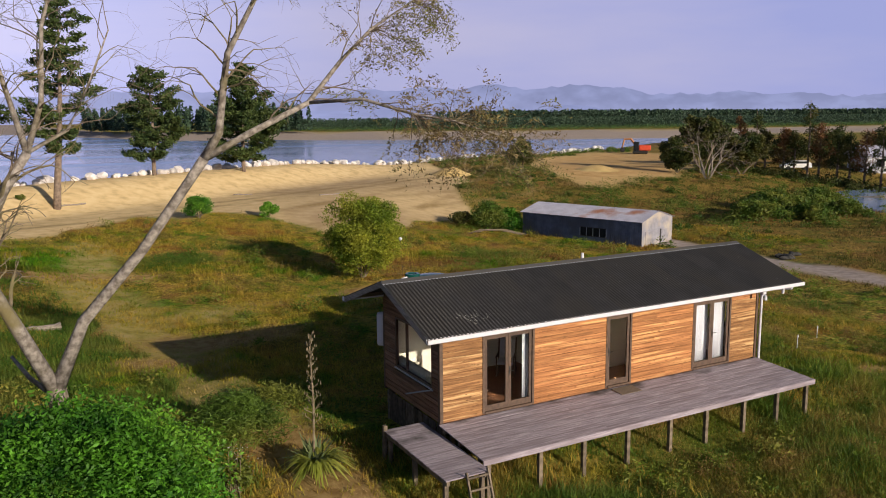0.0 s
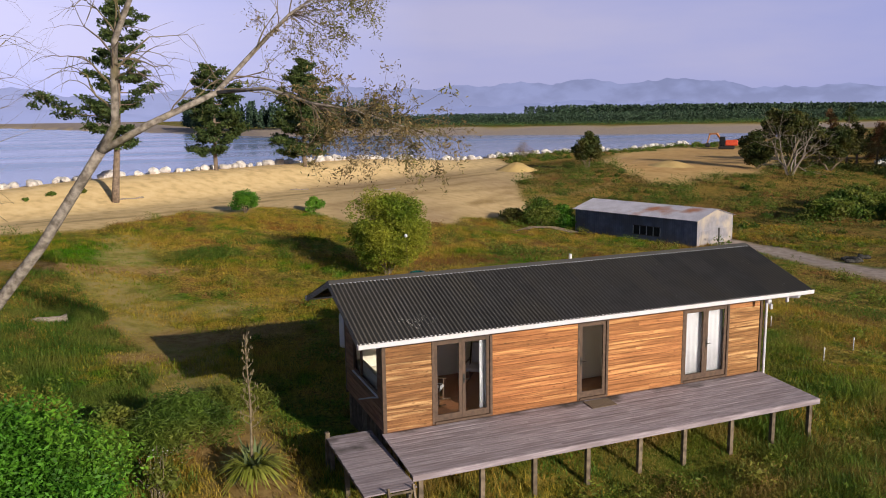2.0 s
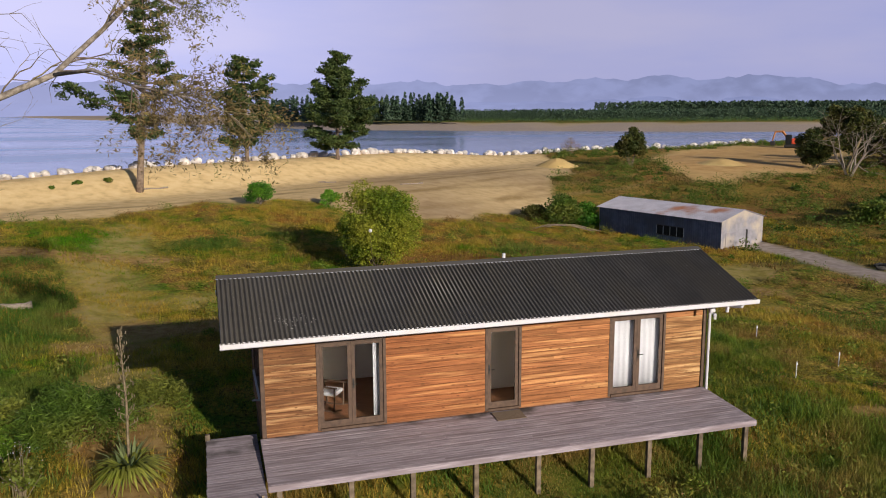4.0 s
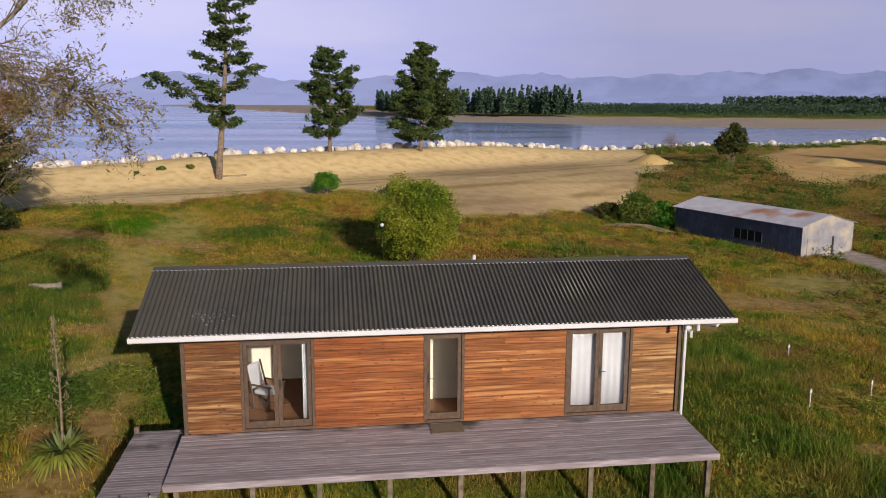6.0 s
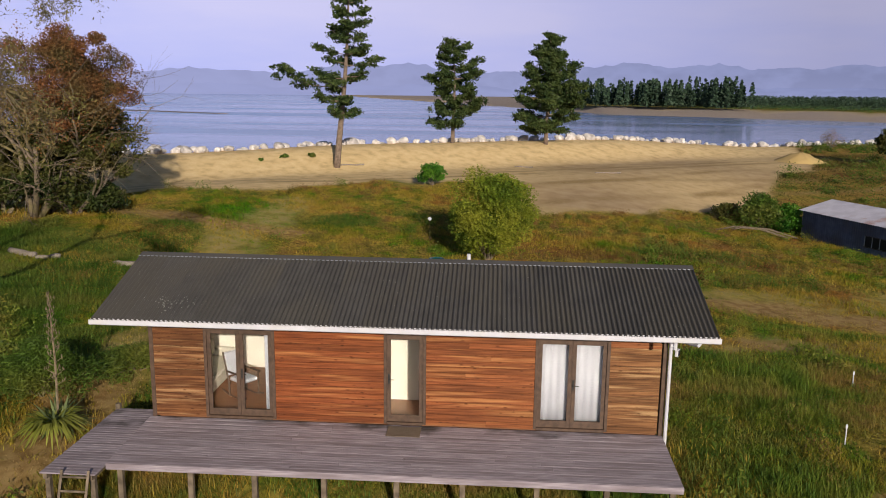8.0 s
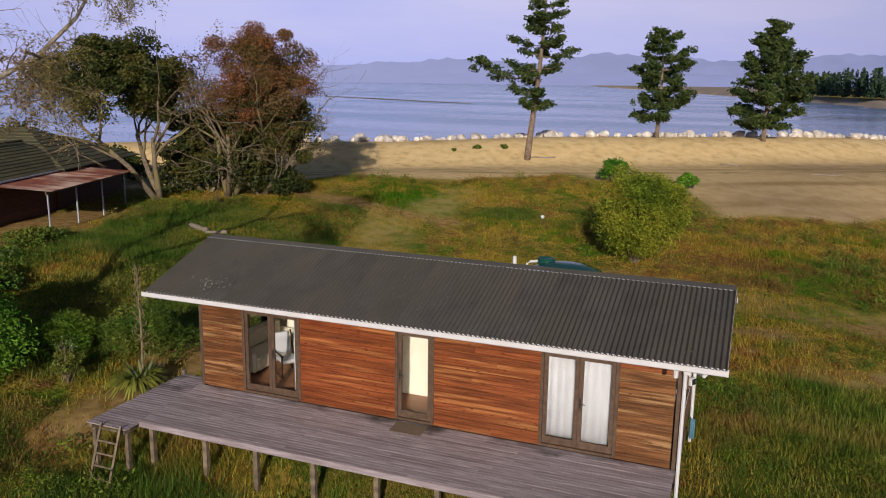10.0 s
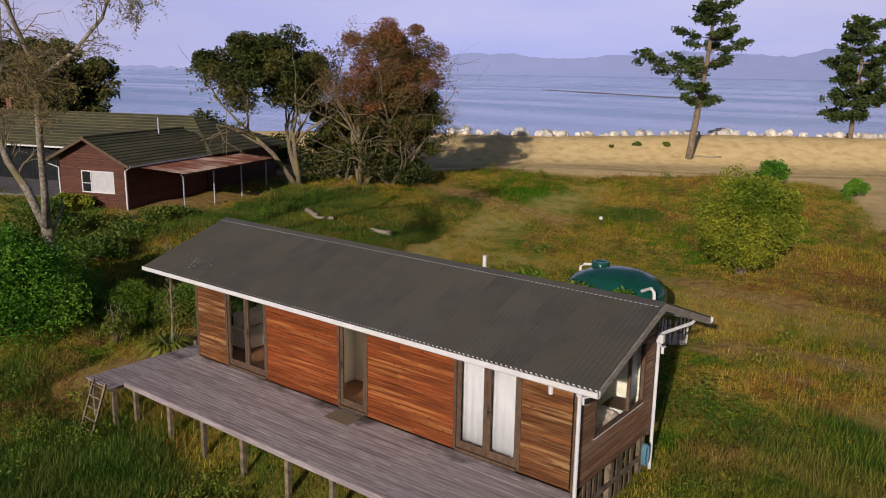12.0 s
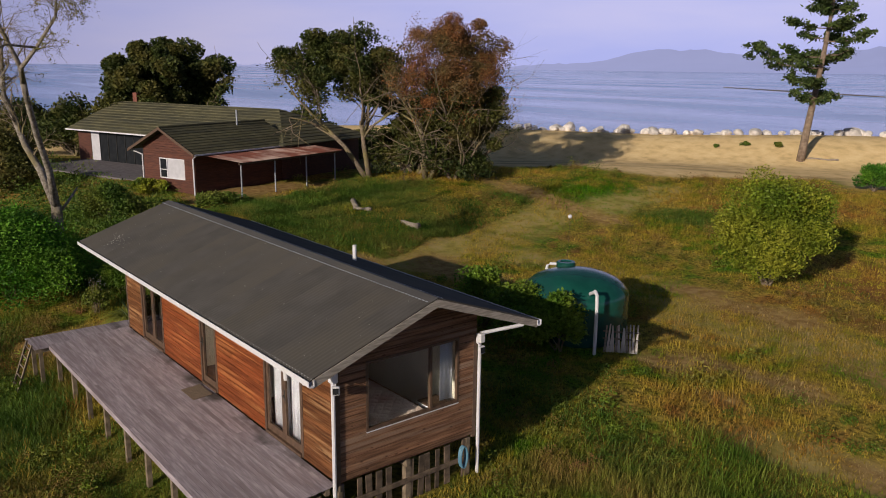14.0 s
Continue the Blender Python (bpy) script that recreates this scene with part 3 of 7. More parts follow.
def build_sea():
    m = bpy.data.materials.new("sea_water")
    m.use_nodes = True
    n, l = m.node_tree.nodes, m.node_tree.links
    b = n["Principled BSDF"]
    b.inputs["Base Color"].default_value = (0.085, 0.20, 0.46, 1)
    b.inputs["Roughness"].default_value, b.inputs["IOR"].default_value = 0.12, 1.33
    tc, mp = n.new("ShaderNodeTexCoord"), n.new("ShaderNodeMapping")
    mp.inputs["Scale"].default_value = (0.35, 1.0, 1.0)
    l.new(tc.outputs["Object"], mp.inputs["Vector"])
    w = n.new("ShaderNodeTexNoise")
    w.inputs["Scale"].default_value, w.inputs["Detail"].default_value = 0.8, 6.0
    l.new(mp.outputs[0], w.inputs["Vector"])
    bp = n.new("ShaderNodeBump")
    bp.inputs["Strength"].default_value, bp.inputs["Distance"].default_value = 0.42, 0.25
    l.new(w.outputs["Fac"], bp.inputs["Height"])
    l.new(bp.outputs[0], b.inputs["Normal"])
    # ruffled open water, calm in the river mouth
    px, calm, tone = n.new("ShaderNodeSeparateXYZ"), n.new("ShaderNodeMapRange"), n.new("ShaderNodeMix")
    l.new(tc.outputs["Object"], px.inputs[0])
    l.new(px.outputs["X"], calm.inputs[0])
    calm.inputs["From Min"].default_value, calm.inputs["From Max"].default_value = -90.0, 70.0
    calm.inputs["To Min"].default_value, calm.inputs["To Max"].default_value = 0.34, 0.10
    l.new(calm.outputs[0], bp.inputs["Strength"])
    # base colour also pales in the river, painting in reflected sky
    tone.data_type = "RGBA"
    l.new(calm.outputs[0], tone.inputs[0])
    tone.inputs[6].default_value, tone.inputs[7].default_value = (0.20, 0.25, 0.42, 1), (0.06, 0.42, 1.0, 1)
    l.new(tone.outputs[2], b.inputs["Base Color"])
    big = n.new("ShaderNodeTexNoise")
    big.inputs["Scale"].default_value, big.inputs["Detail"].default_value = 0.02, 5.0
    mp2 = n.new("ShaderNodeMapping")
    mp2.inputs["Scale"].default_value = (0.25, 1.0, 1.0)
    l.new(tc.outputs["Object"], mp2.inputs["Vector"])
    l.new(mp2.outputs[0], big.inputs["Vector"])
    mr = n.new("ShaderNodeMapRange")
    mr.inputs["From Min"].default_value, mr.inputs["From Max"].default_value = 0.4, 0.62
    mr.inputs["To Min"].default_value, mr.inputs["To Max"].default_value = 0.12, 0.24
    l.new(big.outputs["Fac"], mr.inputs[0])
    l.new(mr.outputs[0], b.inputs["Roughness"])
    bm = bmesh.new()
    vs = [bm.verts.new(p) for p in ((-4800, 25, SEA_Z), (4800, 25, SEA_Z), (4800, 4800, SEA_Z), (-4800, 4800, SEA_Z))]
    bm.faces.new(vs)
    vs2 = [bm.verts.new(p) for p in ((-4800, -3000, SEA_Z), (-75, -3000, SEA_Z), (-75, 25, SEA_Z), (-4800, 25, SEA_Z))]
    bm.faces.new(vs2)
    return tagged(link(bm, "water", m), "calm pale blue river mouth and sea", "water", kind="structure")


build_sea()


# ---------------------------------------------------------------- far hills
def build_hills():
    # emissive backdrop colour: distance haze is painted in, no lamp lights it
    def painted_haze(name, col):
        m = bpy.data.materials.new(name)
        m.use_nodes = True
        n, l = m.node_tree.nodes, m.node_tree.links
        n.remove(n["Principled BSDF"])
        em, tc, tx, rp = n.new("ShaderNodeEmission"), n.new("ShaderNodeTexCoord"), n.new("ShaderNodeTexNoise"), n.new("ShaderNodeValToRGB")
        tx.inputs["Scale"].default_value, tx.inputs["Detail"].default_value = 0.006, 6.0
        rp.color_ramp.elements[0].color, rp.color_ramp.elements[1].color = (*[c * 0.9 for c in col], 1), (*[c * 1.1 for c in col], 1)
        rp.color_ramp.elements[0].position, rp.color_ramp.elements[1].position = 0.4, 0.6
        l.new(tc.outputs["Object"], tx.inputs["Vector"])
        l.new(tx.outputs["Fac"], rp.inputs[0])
        # painted haze thickens towards low x, out over the sea
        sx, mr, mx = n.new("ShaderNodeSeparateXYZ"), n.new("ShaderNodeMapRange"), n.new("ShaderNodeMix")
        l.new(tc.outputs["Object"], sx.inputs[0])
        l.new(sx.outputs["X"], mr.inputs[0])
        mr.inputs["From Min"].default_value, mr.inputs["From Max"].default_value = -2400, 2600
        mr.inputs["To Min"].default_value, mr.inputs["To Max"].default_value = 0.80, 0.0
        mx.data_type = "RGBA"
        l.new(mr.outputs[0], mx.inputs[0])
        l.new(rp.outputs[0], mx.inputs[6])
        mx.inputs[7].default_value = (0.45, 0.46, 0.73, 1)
        # sea haze painted in: the colour pales towards the foot of the range
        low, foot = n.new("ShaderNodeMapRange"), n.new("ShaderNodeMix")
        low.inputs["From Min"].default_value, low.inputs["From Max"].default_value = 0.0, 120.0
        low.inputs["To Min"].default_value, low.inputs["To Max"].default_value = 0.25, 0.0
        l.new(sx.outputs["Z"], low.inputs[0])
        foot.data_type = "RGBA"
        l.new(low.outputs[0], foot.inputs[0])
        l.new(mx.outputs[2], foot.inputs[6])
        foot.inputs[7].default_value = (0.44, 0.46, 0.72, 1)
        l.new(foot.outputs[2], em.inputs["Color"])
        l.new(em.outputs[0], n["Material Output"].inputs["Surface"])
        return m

    peaks = ((-58, 0.2), (-52, 0.25), (-46, 0.25), (-41, 0.45), (-36, 1.40), (-33, 1.50), (-30, 1.0), (-26.3, 1.40), (-21.3, 1.75), (-17.2, 1.55), (-10, 2.2), (-6, 2.25), (-1, 1.75), (4.5, 2.15), (9, 2.4), (15, 2.35),
             (19.5, 2.0), (23, 2.25), (27.3, 2.4), (32, 2.5), (38.4, 2.6), (41, 2.05), (44.7, 1.7), (48.3, 1.85), (53, 1.6), (60, 1.7))
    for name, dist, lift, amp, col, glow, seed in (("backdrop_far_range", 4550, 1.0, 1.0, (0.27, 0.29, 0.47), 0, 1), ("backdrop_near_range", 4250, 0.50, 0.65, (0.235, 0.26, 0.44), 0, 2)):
        bm = bmesh.new()
        rows = []
        for k in range(0, 521):
            az = -65 + 130 * k / 520
            near = [(math.exp(-(((az - c) / 2.6) ** 2)), a) for c, a in peaks]
            e = sum(k * a for k, a in near) / (sum(k for k, a in near) + 1e-3) * (0.80 + 0.20 * max(k for k, a in near)) * lift
            e += 0.10 * amp * noise.noise((az * 0.45, seed, 0)) + 0.26 * (0.25 - abs(noise.noise((az * 0.8, seed, 3)))) + 0.035 * noise.noise((az * 3.1, seed, 5)) + 0.015 * noise.noise((az * 9, seed, 7))
            if seed == 2:
                e = e * (0.75 + 0.35 * noise.noise((az * 0.18, 9, 1)))
            h = dist * math.tan(radians(max(e, 0.02)))
            dx, dy = math.sin(radians(az)), math.cos(radians(az))
            rows.append([bm.verts.new((dx * d, dy * d, z)) for d, z in ((dist - 250, SEA_Z - 2), (dist - 160, h * 0.45), (dist, h), (dist + 120, h * 0.3), (dist + 130, -5))])
        for a, b in zip(rows, rows[1:]):
            for i in range(4):
                bm.faces.new((a[i], b[i], b[i + 1], a[i + 1]))
        tagged(link(bm, name, painted_haze("glowing_hazy_blue_" + name, col), smooth=True), "glowing mountain backdrop across the bay, painted hazy blue", "mountains", kind="structure")


build_hills()


# ---------------------------------------------------------------- the cabin
HW, HD = 11.66, 3.42                     # length and depth of the walls
FLOOR_Z, TOP_Z = 1.05, 3.20              # floor, wall top at the eaves
RIDGE_Y, RIDGE_Z, EAVE_Z = 1.71, 4.50, 3.58
PITCH = (RIDGE_Z - EAVE_Z) / 2.64


def roof_z(y):
    return RIDGE_Z - PITCH * abs(y - RIDGE_Y)


def deck_z(y):
    return 0.985 + 0.052 * y


OPENINGS = ((1.25, 2.90), (5.40, 6.36), (8.80, 10.45))


def board_mesh(length, h, t, mat):
    """A weatherboard along x, its face at -y, with a worn lower lip."""
    bm = bmesh.new()
    prof = ((0, 0), (-t, 0.004), (-t * 0.8, h - 0.010), (-t * 0.2, h), (0, h))
    a = [bm.verts.new((0, y, z)) for y, z in prof]
    b = [bm.verts.new((length, y, z)) for y, z in prof]
    for k in range(5):
        bm.faces.new((a[k], a[(k + 1) % 5], b[(k + 1) % 5], b[k]))
    bm.faces.new(a[::-1])
    bm.faces.new(b)
    bmesh.ops.recalc_face_normals(bm, faces=bm.faces)
    me = bpy.data.meshes.new("board")
    bm.to_mesh(me)
    bm.free()
    me.materials.append(mat)
    return me


def build_cabin():
    cabin = tagged(new("beach_cabin"), "long timber cabin on posts with charcoal corrugated roof", "house")
    rng = random.Random(4)
    # front wall: boards between the openings
    spans = [(0.06, OPENINGS[0][0]), (OPENINGS[0][1], OPENINGS[1][0]), (OPENINGS[1][1], OPENINGS[2][0]), (OPENINGS[2][1], HW - 0.10)]
    h = 0.142
    wall = part("wall", box(0.02, spans[0][1], 0.0, 0.09, FLOOR_Z - 0.05, TOP_Z + 0.08), BACKING, cabin, "front wall clad in weathered cedar boards")
    for x0, x1 in spans[1:]:
        part("wall", box(x0, x1, 0.0, 0.09, FLOOR_Z - 0.05, TOP_Z + 0.08), BACKING, cabin)
    for x0, x1 in spans:
        z = FLOOR_Z - 0.045
        while z < TOP_Z + 0.02:
            hh = min(h, TOP_Z + 0.06 - z)
            cut = [x0, x1]
            if x1 - x0 > 2 and rng.random() < 0.10:
                cut = [x0, x0 + (x1 - x0) * rng.uniform(0.25, 0.75), x1]
            for a, b in zip(cut, cut[1:]):
                ob = share("board", board_mesh(b - a - 0.004, hh - 0.007, 0.022 + rng.uniform(-0.003, 0.003), CEDAR if 1 < a < 9 or (a > 9 and z > 2.9) else CEDAR_END), wall, pose(a + 0.002, -0.002, z))
            z += h
    # gable ends: window hole y 0.62..2.95, z 1.85..3.25
    for side, x0, wy0, wy1, wz0, wz1 in (("left", 0.0, 0.42, 2.65, 1.80, 3.25), ("right", HW, 0.65, 2.95, 1.85, 3.27)):
        sgn = -1 if side == "left" else 1
        bm = bmesh.new()
        xa, xb = (x0, x0 + 0.09) if side == "left" else (x0 - 0.09, x0)
        cols = [0.092, wy0, wy1, HD]
        for i in range(3):
            ya, yb = cols[i], cols[i + 1]
            segs = [(FLOOR_Z - 0.05, wz0), (wz1, None)] if i == 1 else [(FLOOR_Z - 0.05, None)]
            for za, zb in segs:
                ys = sorted({ya, yb} | ({RIDGE_Y} if ya < RIDGE_Y < yb else set()))
                for y0, y1 in zip(ys, ys[1:]):
                    t0, t1 = (zb, zb) if zb else (roof_z(y0) - 0.06, roof_z(y1) - 0.06)
                    v = [bm.verts.new(p) for p in ((xa, y0, za), (xb, y0, za), (xb, y1, za), (xa, y1, za), (xa, y0, t0), (xb, y0, t0), (xb, y1, t1), (xa, y1, t1))]
                    for q in ((0, 3, 2, 1), (4, 5, 6, 7), (0, 1, 5, 4), (1, 2, 6, 5), (2, 3, 7, 6), (3, 0, 4, 7)):
                        bm.faces.new([v[k] for k in q])
        gable = part("gable_wall", bm, BACKING, cabin, "gable end clad in weathered dark boards")
        z = FLOOR_Z - 0.045
        while z < RIDGE_Z - 0.12:
            zt = z + h
            lim = (RIDGE_Z - 0.10 - zt) / PITCH
            y0, y1 = max(-0.01, RIDGE_Y - lim), min(HD + 0.01, RIDGE_Y + lim)
            runs = [(y0, y1)] if zt <= wz0 + 0.03 or z >= wz1 - 0.03 else [(y0, wy0), (wy1, y1)]
            for a, b in runs:
                if b - a > 0.05:
                    me = board_mesh(b - a, h - 0.012, 0.026, CEDAR_SIDE)
                    m = pose(x0, a, z, 0, 0, 90) if side == "right" else pose(x0, b, z, 0, 0, -90)
                    share("board", me, gable, m)
            z += h
        # window
        xw = x0 + sgn * 0.012
        win = tagged(new("window", None), "wide dark-framed window in the gable end")
        win.parent = cabin
        bm = bmesh.new()
        mid = wy0 + (wy1 - wy0) * (0.30 if side == "left" else 0.68)
        mid = 1.95 if side == "left" else 2.22
        for y0, y1, za, zb in ((wy0, wy1, wz0, wz0 + 0.06), (wy0, wy1, wz1 - 0.05, wz1), (wy0, wy0 + 0.05, wz0 + 0.06, wz1 - 0.05), (wy1 - 0.05, wy1, wz0 + 0.06, wz1 - 0.05), (mid - 0.025, mid + 0.025, wz0 + 0.06, wz1 - 0.05)):
            box(min(xw, xw - sgn * 0.05), max(xw, xw - sgn * 0.05) + 0.02, y0, y1, za, zb, bm=bm)
        part("window_frame", bm, TRIM_BROWN, win, "dark brown frame")
        part("window_sill", box(xw - 0.05, xw + 0.03, wy0, wy1, wz0 - 0.022, wz0 - 0.002, 0.004), WHITE, win, "white sill flashing")
        for y0, y1 in ((wy0 + 0.05, mid - 0.03), (mid + 0.03, wy1 - 0.05)):
            g = part("pane", box(x0 - sgn * 0.04 - 0.003, x0 - sgn * 0.04 + 0.003, y0, y1, wz0 + 0.06, wz1 - 0.05), GLASS, win)
            g.visible_shadow = False
    # back wall
    part("back_wall", box(0.0, HW, HD - 0.09, HD, FLOOR_Z - 0.05, TOP_Z + 0.08), CEDAR_SIDE, cabin)
    # corner boards
    for x0, y0 in ((-0.03, -0.03), (HW - 0.07, -0.03), (HW - 0.07, HD - 0.07), (-0.03, HD - 0.07)):
        part("corner_board", box(x0, x0 + 0.10, y0, y0 + 0.10, FLOOR_Z - 0.12, TOP_Z + 0.05, 0.006), TRIM_BROWN, cabin)
    # floor, lining
    part("floor", box(0.09, HW - 0.09, 0.095, HD - 0.095, FLOOR_Z - 0.14, FLOOR_Z), FLOOR_IN, cabin, "red-brown timber floor")
    part("ceiling_lining", box(0.095, HW - 0.095, 0.095, HD - 0.095, TOP_Z + 0.10, TOP_Z + 0.13), LINING, cabin)
    part("back_lining", box(0.095, HW - 0.095, HD - 0.12, HD - 0.094, FLOOR_Z + 0.002, TOP_Z + 0.098), LINING, cabin, "white wall lining")
    for x0 in (4.55, 7.35):
        part("partition", box(x0, x0 + 0.08, 0.10, HD - 0.125, FLOOR_Z + 0.002, TOP_Z + 0.098), LINING, cabin)
    part("partition", box(4.635, 7.345, 1.35, 1.43, FLOOR_Z + 0.002, TOP_Z + 0.098), LINING, cabin)
    for x0, x1 in spans:
        part("front_lining", box(x0 + 0.04, x1 - 0.04, 0.093, 0.11, FLOOR_Z + 0.002, TOP_Z + 0.098), LINING, cabin)
    # roof: corrugated sheets on both slopes
    x_left, x_right, pitch_w, amp = -0.84, 12.50, 0.1112, 0.030
    per, n_sheets = 7, 18
    width = (x_right - x_left) / n_sheets
    def sheet_mesh(run):
        bm = bmesh.new()
        cols = per * 6
        top = [bm.verts.new((width * k / cols, 0, amp * math.cos(2 * math.pi * per * k / cols))) for k in range(cols + 1)]
        bot = [bm.verts.new((width * k / cols, -run, -run * PITCH + amp * math.cos(2 * math.pi * per * k / cols))) for k in range(cols + 1)]
        for k in range(cols):
            bm.faces.new((top[k], bot[k], bot[k + 1], top[k + 1]))
        r = bmesh.ops.extrude_face_region(bm, geom=bm.faces[:])
        for e in r["geom"]:
            if isinstance(e, bmesh.types.BMVert):
                e.co.z -= 0.008
        bmesh.ops.recalc_face_normals(bm, faces=bm.faces)
        me = bpy.data.meshes.new("roof_sheet")
        bm.to_mesh(me)
        bm.free()
        me.materials.append(ROOF)
        return me
    roof = part("roof", box(x_left + 0.05, x_right - 0.05, RIDGE_Y - 0.04, RIDGE_Y + 0.04, RIDGE_Z - 0.14, RIDGE_Z - 0.04), TRIM_BROWN, cabin, "charcoal corrugated iron gable roof")
    sm = sheet_mesh(2.70)
    for k in range(n_sheets):
        share("roof_sheet", sm, roof, pose(x_left + width * k, RIDGE_Y, RIDGE_Z))
        share("roof_sheet", sm, roof, pose(x_left + width * (k + 1), RIDGE_Y, RIDGE_Z, 0, 0, 180))
    # ridge cap with a scalloped pale edge
    bm = bmesh.new()
    for sg in (-1, 1):
        box(x_left - 0.01, x_right + 0.01, RIDGE_Y + min(0, sg * 0.17), RIDGE_Y + max(0, sg * 0.17), RIDGE_Z + 0.020, RIDGE_Z + 0.028, bm=bm)
        bm.verts.ensure_lookup_table()
    for v in bm.verts:
        v.co.z -= PITCH * abs(v.co.y - RIDGE_Y) - 0.004
    part("ridge_cap", bm, ROOF, roof)
    bm = bmesh.new()
    for k in range(n_sheets * per):
        xx = x_left + pitch_w * (k + 0.0) * (width / (pitch_w * per))
        for sg in (-1, 1):
            y0 = RIDGE_Y + sg * 0.17
            box(xx - 0.03, xx + 0.03, y0 - 0.016, y0 + 0.016, roof_z(y0) + 0.018, roof_z(y0) + 0.032, bm=bm)
    tagged(part("ridge_edge", bm, GALV, roof, "pale scalloped ridge edge"), kind="stuff")
    # soffits, barges, gutters
    for y0, y1 in ((-0.86, -0.03), (HD + 0.03, 4.30)):
        bm = bmesh.new()
        ys = (y0, y1)
        a = [bm.verts.new((x, y, roof_z(y) - d)) for d in (0.05, 0.075) for x in (x_left + 0.03, x_right - 0.03) for y in ys]
        for q in ((0, 1, 3, 2), (4, 6, 7, 5), (0, 2, 6, 4), (1, 5, 7, 3), (0, 4, 5, 1), (2, 3, 7, 6)):
            bm.faces.new([a[k] for k in q])
        part("soffit", bm, TRIM_BROWN, cabin)
    for xb in (x_left - 0.012, x_right - 0.018):
        for y0, y1 in ((-0.95, RIDGE_Y), (RIDGE_Y, 4.37)):
            bm = bmesh.new()
            a = [bm.verts.new((x, y, roof_z(y) - d)) for d in (0.0, 0.15) for x in (xb, xb + 0.03) for y in (y0, y1)]
            for q in ((0, 1, 3, 2), (4, 6, 7, 5), (0, 2, 6, 4), (1, 5, 7, 3), (0, 4, 5, 1), (2, 3, 7, 6)):
                bm.faces.new([a[k] for k in q])
            bmesh.ops.recalc_face_normals(bm, faces=bm.faces)
            part("barge_board", bm, BARGE, cabin, "weathered grey barge board")
    for yg, sg in ((-0.93, -1), (4.36, 1)):
        bm = bmesh.new()
        prof = ((0.0, 0.0), (0.0, -0.105), (0.02 * sg, -0.12), (0.09 * sg, -0.12), (0.115 * sg, -0.10), (0.115 * sg, 0.0), (0.105 * sg, 0.0), (0.10 * sg, -0.09), (0.012 * sg, -0.09), (0.012 * sg, 0.0))
        zt = EAVE_Z - 0.005
        rings = [[bm.verts.new((x, yg + dy, zt + dz)) for dy, dz in prof] for x in (x_left - 0.03, x_right + 0.03)]
        m = len(prof)
        for k in range(m):
            bm.faces.new((rings[0][k], rings[0][(k + 1) % m], rings[1][(k + 1) % m], rings[1][k]))
        bm.faces.new(rings[0][::-1])
        bm.faces.new(rings[1])
        bmesh.ops.recalc_face_normals(bm, faces=bm.faces)
        part("gutter", bm, WHITE, cabin, "white painted gutter")
    # downpipes
    zb = gz(HW, 0) + 0.02
    part("downpipe", tube([(HW - 0.05, -0.98, EAVE_Z - 0.13), (HW - 0.05, -0.97, EAVE_Z - 0.28), (HW + 0.02, -0.7, EAVE_Z - 0.32)][:2], [0.045, 0.045]), WHITE, cabin, "white plastic downpipe")
    for y0, ye in ((-0.10, -0.90), (HD + 0.06, 4.36)):
        part("downpipe", tube([(HW + 0.50, ye, EAVE_Z - 0.12), (HW + 0.45, ye, EAVE_Z - 0.2), (HW + 0.07, y0, EAVE_Z - 0.32), (HW + 0.07, y0, EAVE_Z - 0.5), (HW + 0.07, y0, zb)], [0.04] * 5), WHITE, cabin, "white plastic downpipe")
        part("flood_light", box(HW + 0.03, HW + 0.19, y0 - 0.09, y0 + 0.05, EAVE_Z - 0.50, EAVE_Z - 0.30, 0.02), WHITE, cabin, "small white flood light")
    # vent pipe
    part("vent_pipe", tube([(7.17, 3.35, roof_z(3.35) - 0.1), (7.17, 3.35, 4.26), (7.17, 3.35, 4.34)], [0.05, 0.05, 0.05], 10), WHITE, cabin, "white vent pipe")
    # doors
    def door_set(x0, x1, leaves, name):
        d = tagged(new("door", None), name)
        d.parent = cabin
        zt, zs = TOP_Z - 0.09, FLOOR_Z + 0.01
        part("door_frame", box(x0, x0 + 0.07, -0.035, 0.10, zs - 0.05, zt, 0.004), TRIM_BROWN, d, "brown frame")
        part("door_frame", box(x1 - 0.07, x1, -0.035, 0.10, zs - 0.05, zt, 0.004), TRIM_BROWN, d)
        part("door_frame", box(x0, x1, -0.035, 0.10, zt + 0.002, zt + 0.16, 0.004), TRIM_BROWN, d)
        part("door_sill", box(x0 + 0.072, x1 - 0.072, -0.06, 0.10, zs - 0.06, zs, 0.004), TRIM_BROWN, d)
        w = (x1 - x0 - 0.14) / leaves
        for k in range(leaves):
            a, b = x0 + 0.07 + w * k + 0.003, x0 + 0.07 + w * (k + 1) - 0.003
            leaf = new("door_leaf", None)
            leaf.parent = d
            bm = bmesh.new()
            for q in ((a, a + 0.085, zs + 0.004, zt - 0.004), (b - 0.085, b, zs + 0.004, zt - 0.004), (a + 0.085, b - 0.085, zs + 0.004, zs + 0.16), (a + 0.085, b - 0.085, zt - 0.09, zt - 0.004)):
                box(q[0], q[1], 0.0, 0.045, q[2], q[3], bm=bm)
            part("leaf_frame", bm, TRIM_BROWN, leaf)
            g = part("pane", box(a + 0.085, b - 0.085, 0.018, 0.026, zs + 0.16, zt - 0.09), GLASS, leaf)
            g.visible_shadow = False
        return d
    d1 = door_set(*OPENINGS[0], 2, "pair of brown-framed glazed doors")
    d2 = door_set(*OPENINGS[1], 1, "single brown-framed glazed door")
    d3 = door_set(*OPENINGS[2], 2, "pair of glazed doors with white curtains drawn")
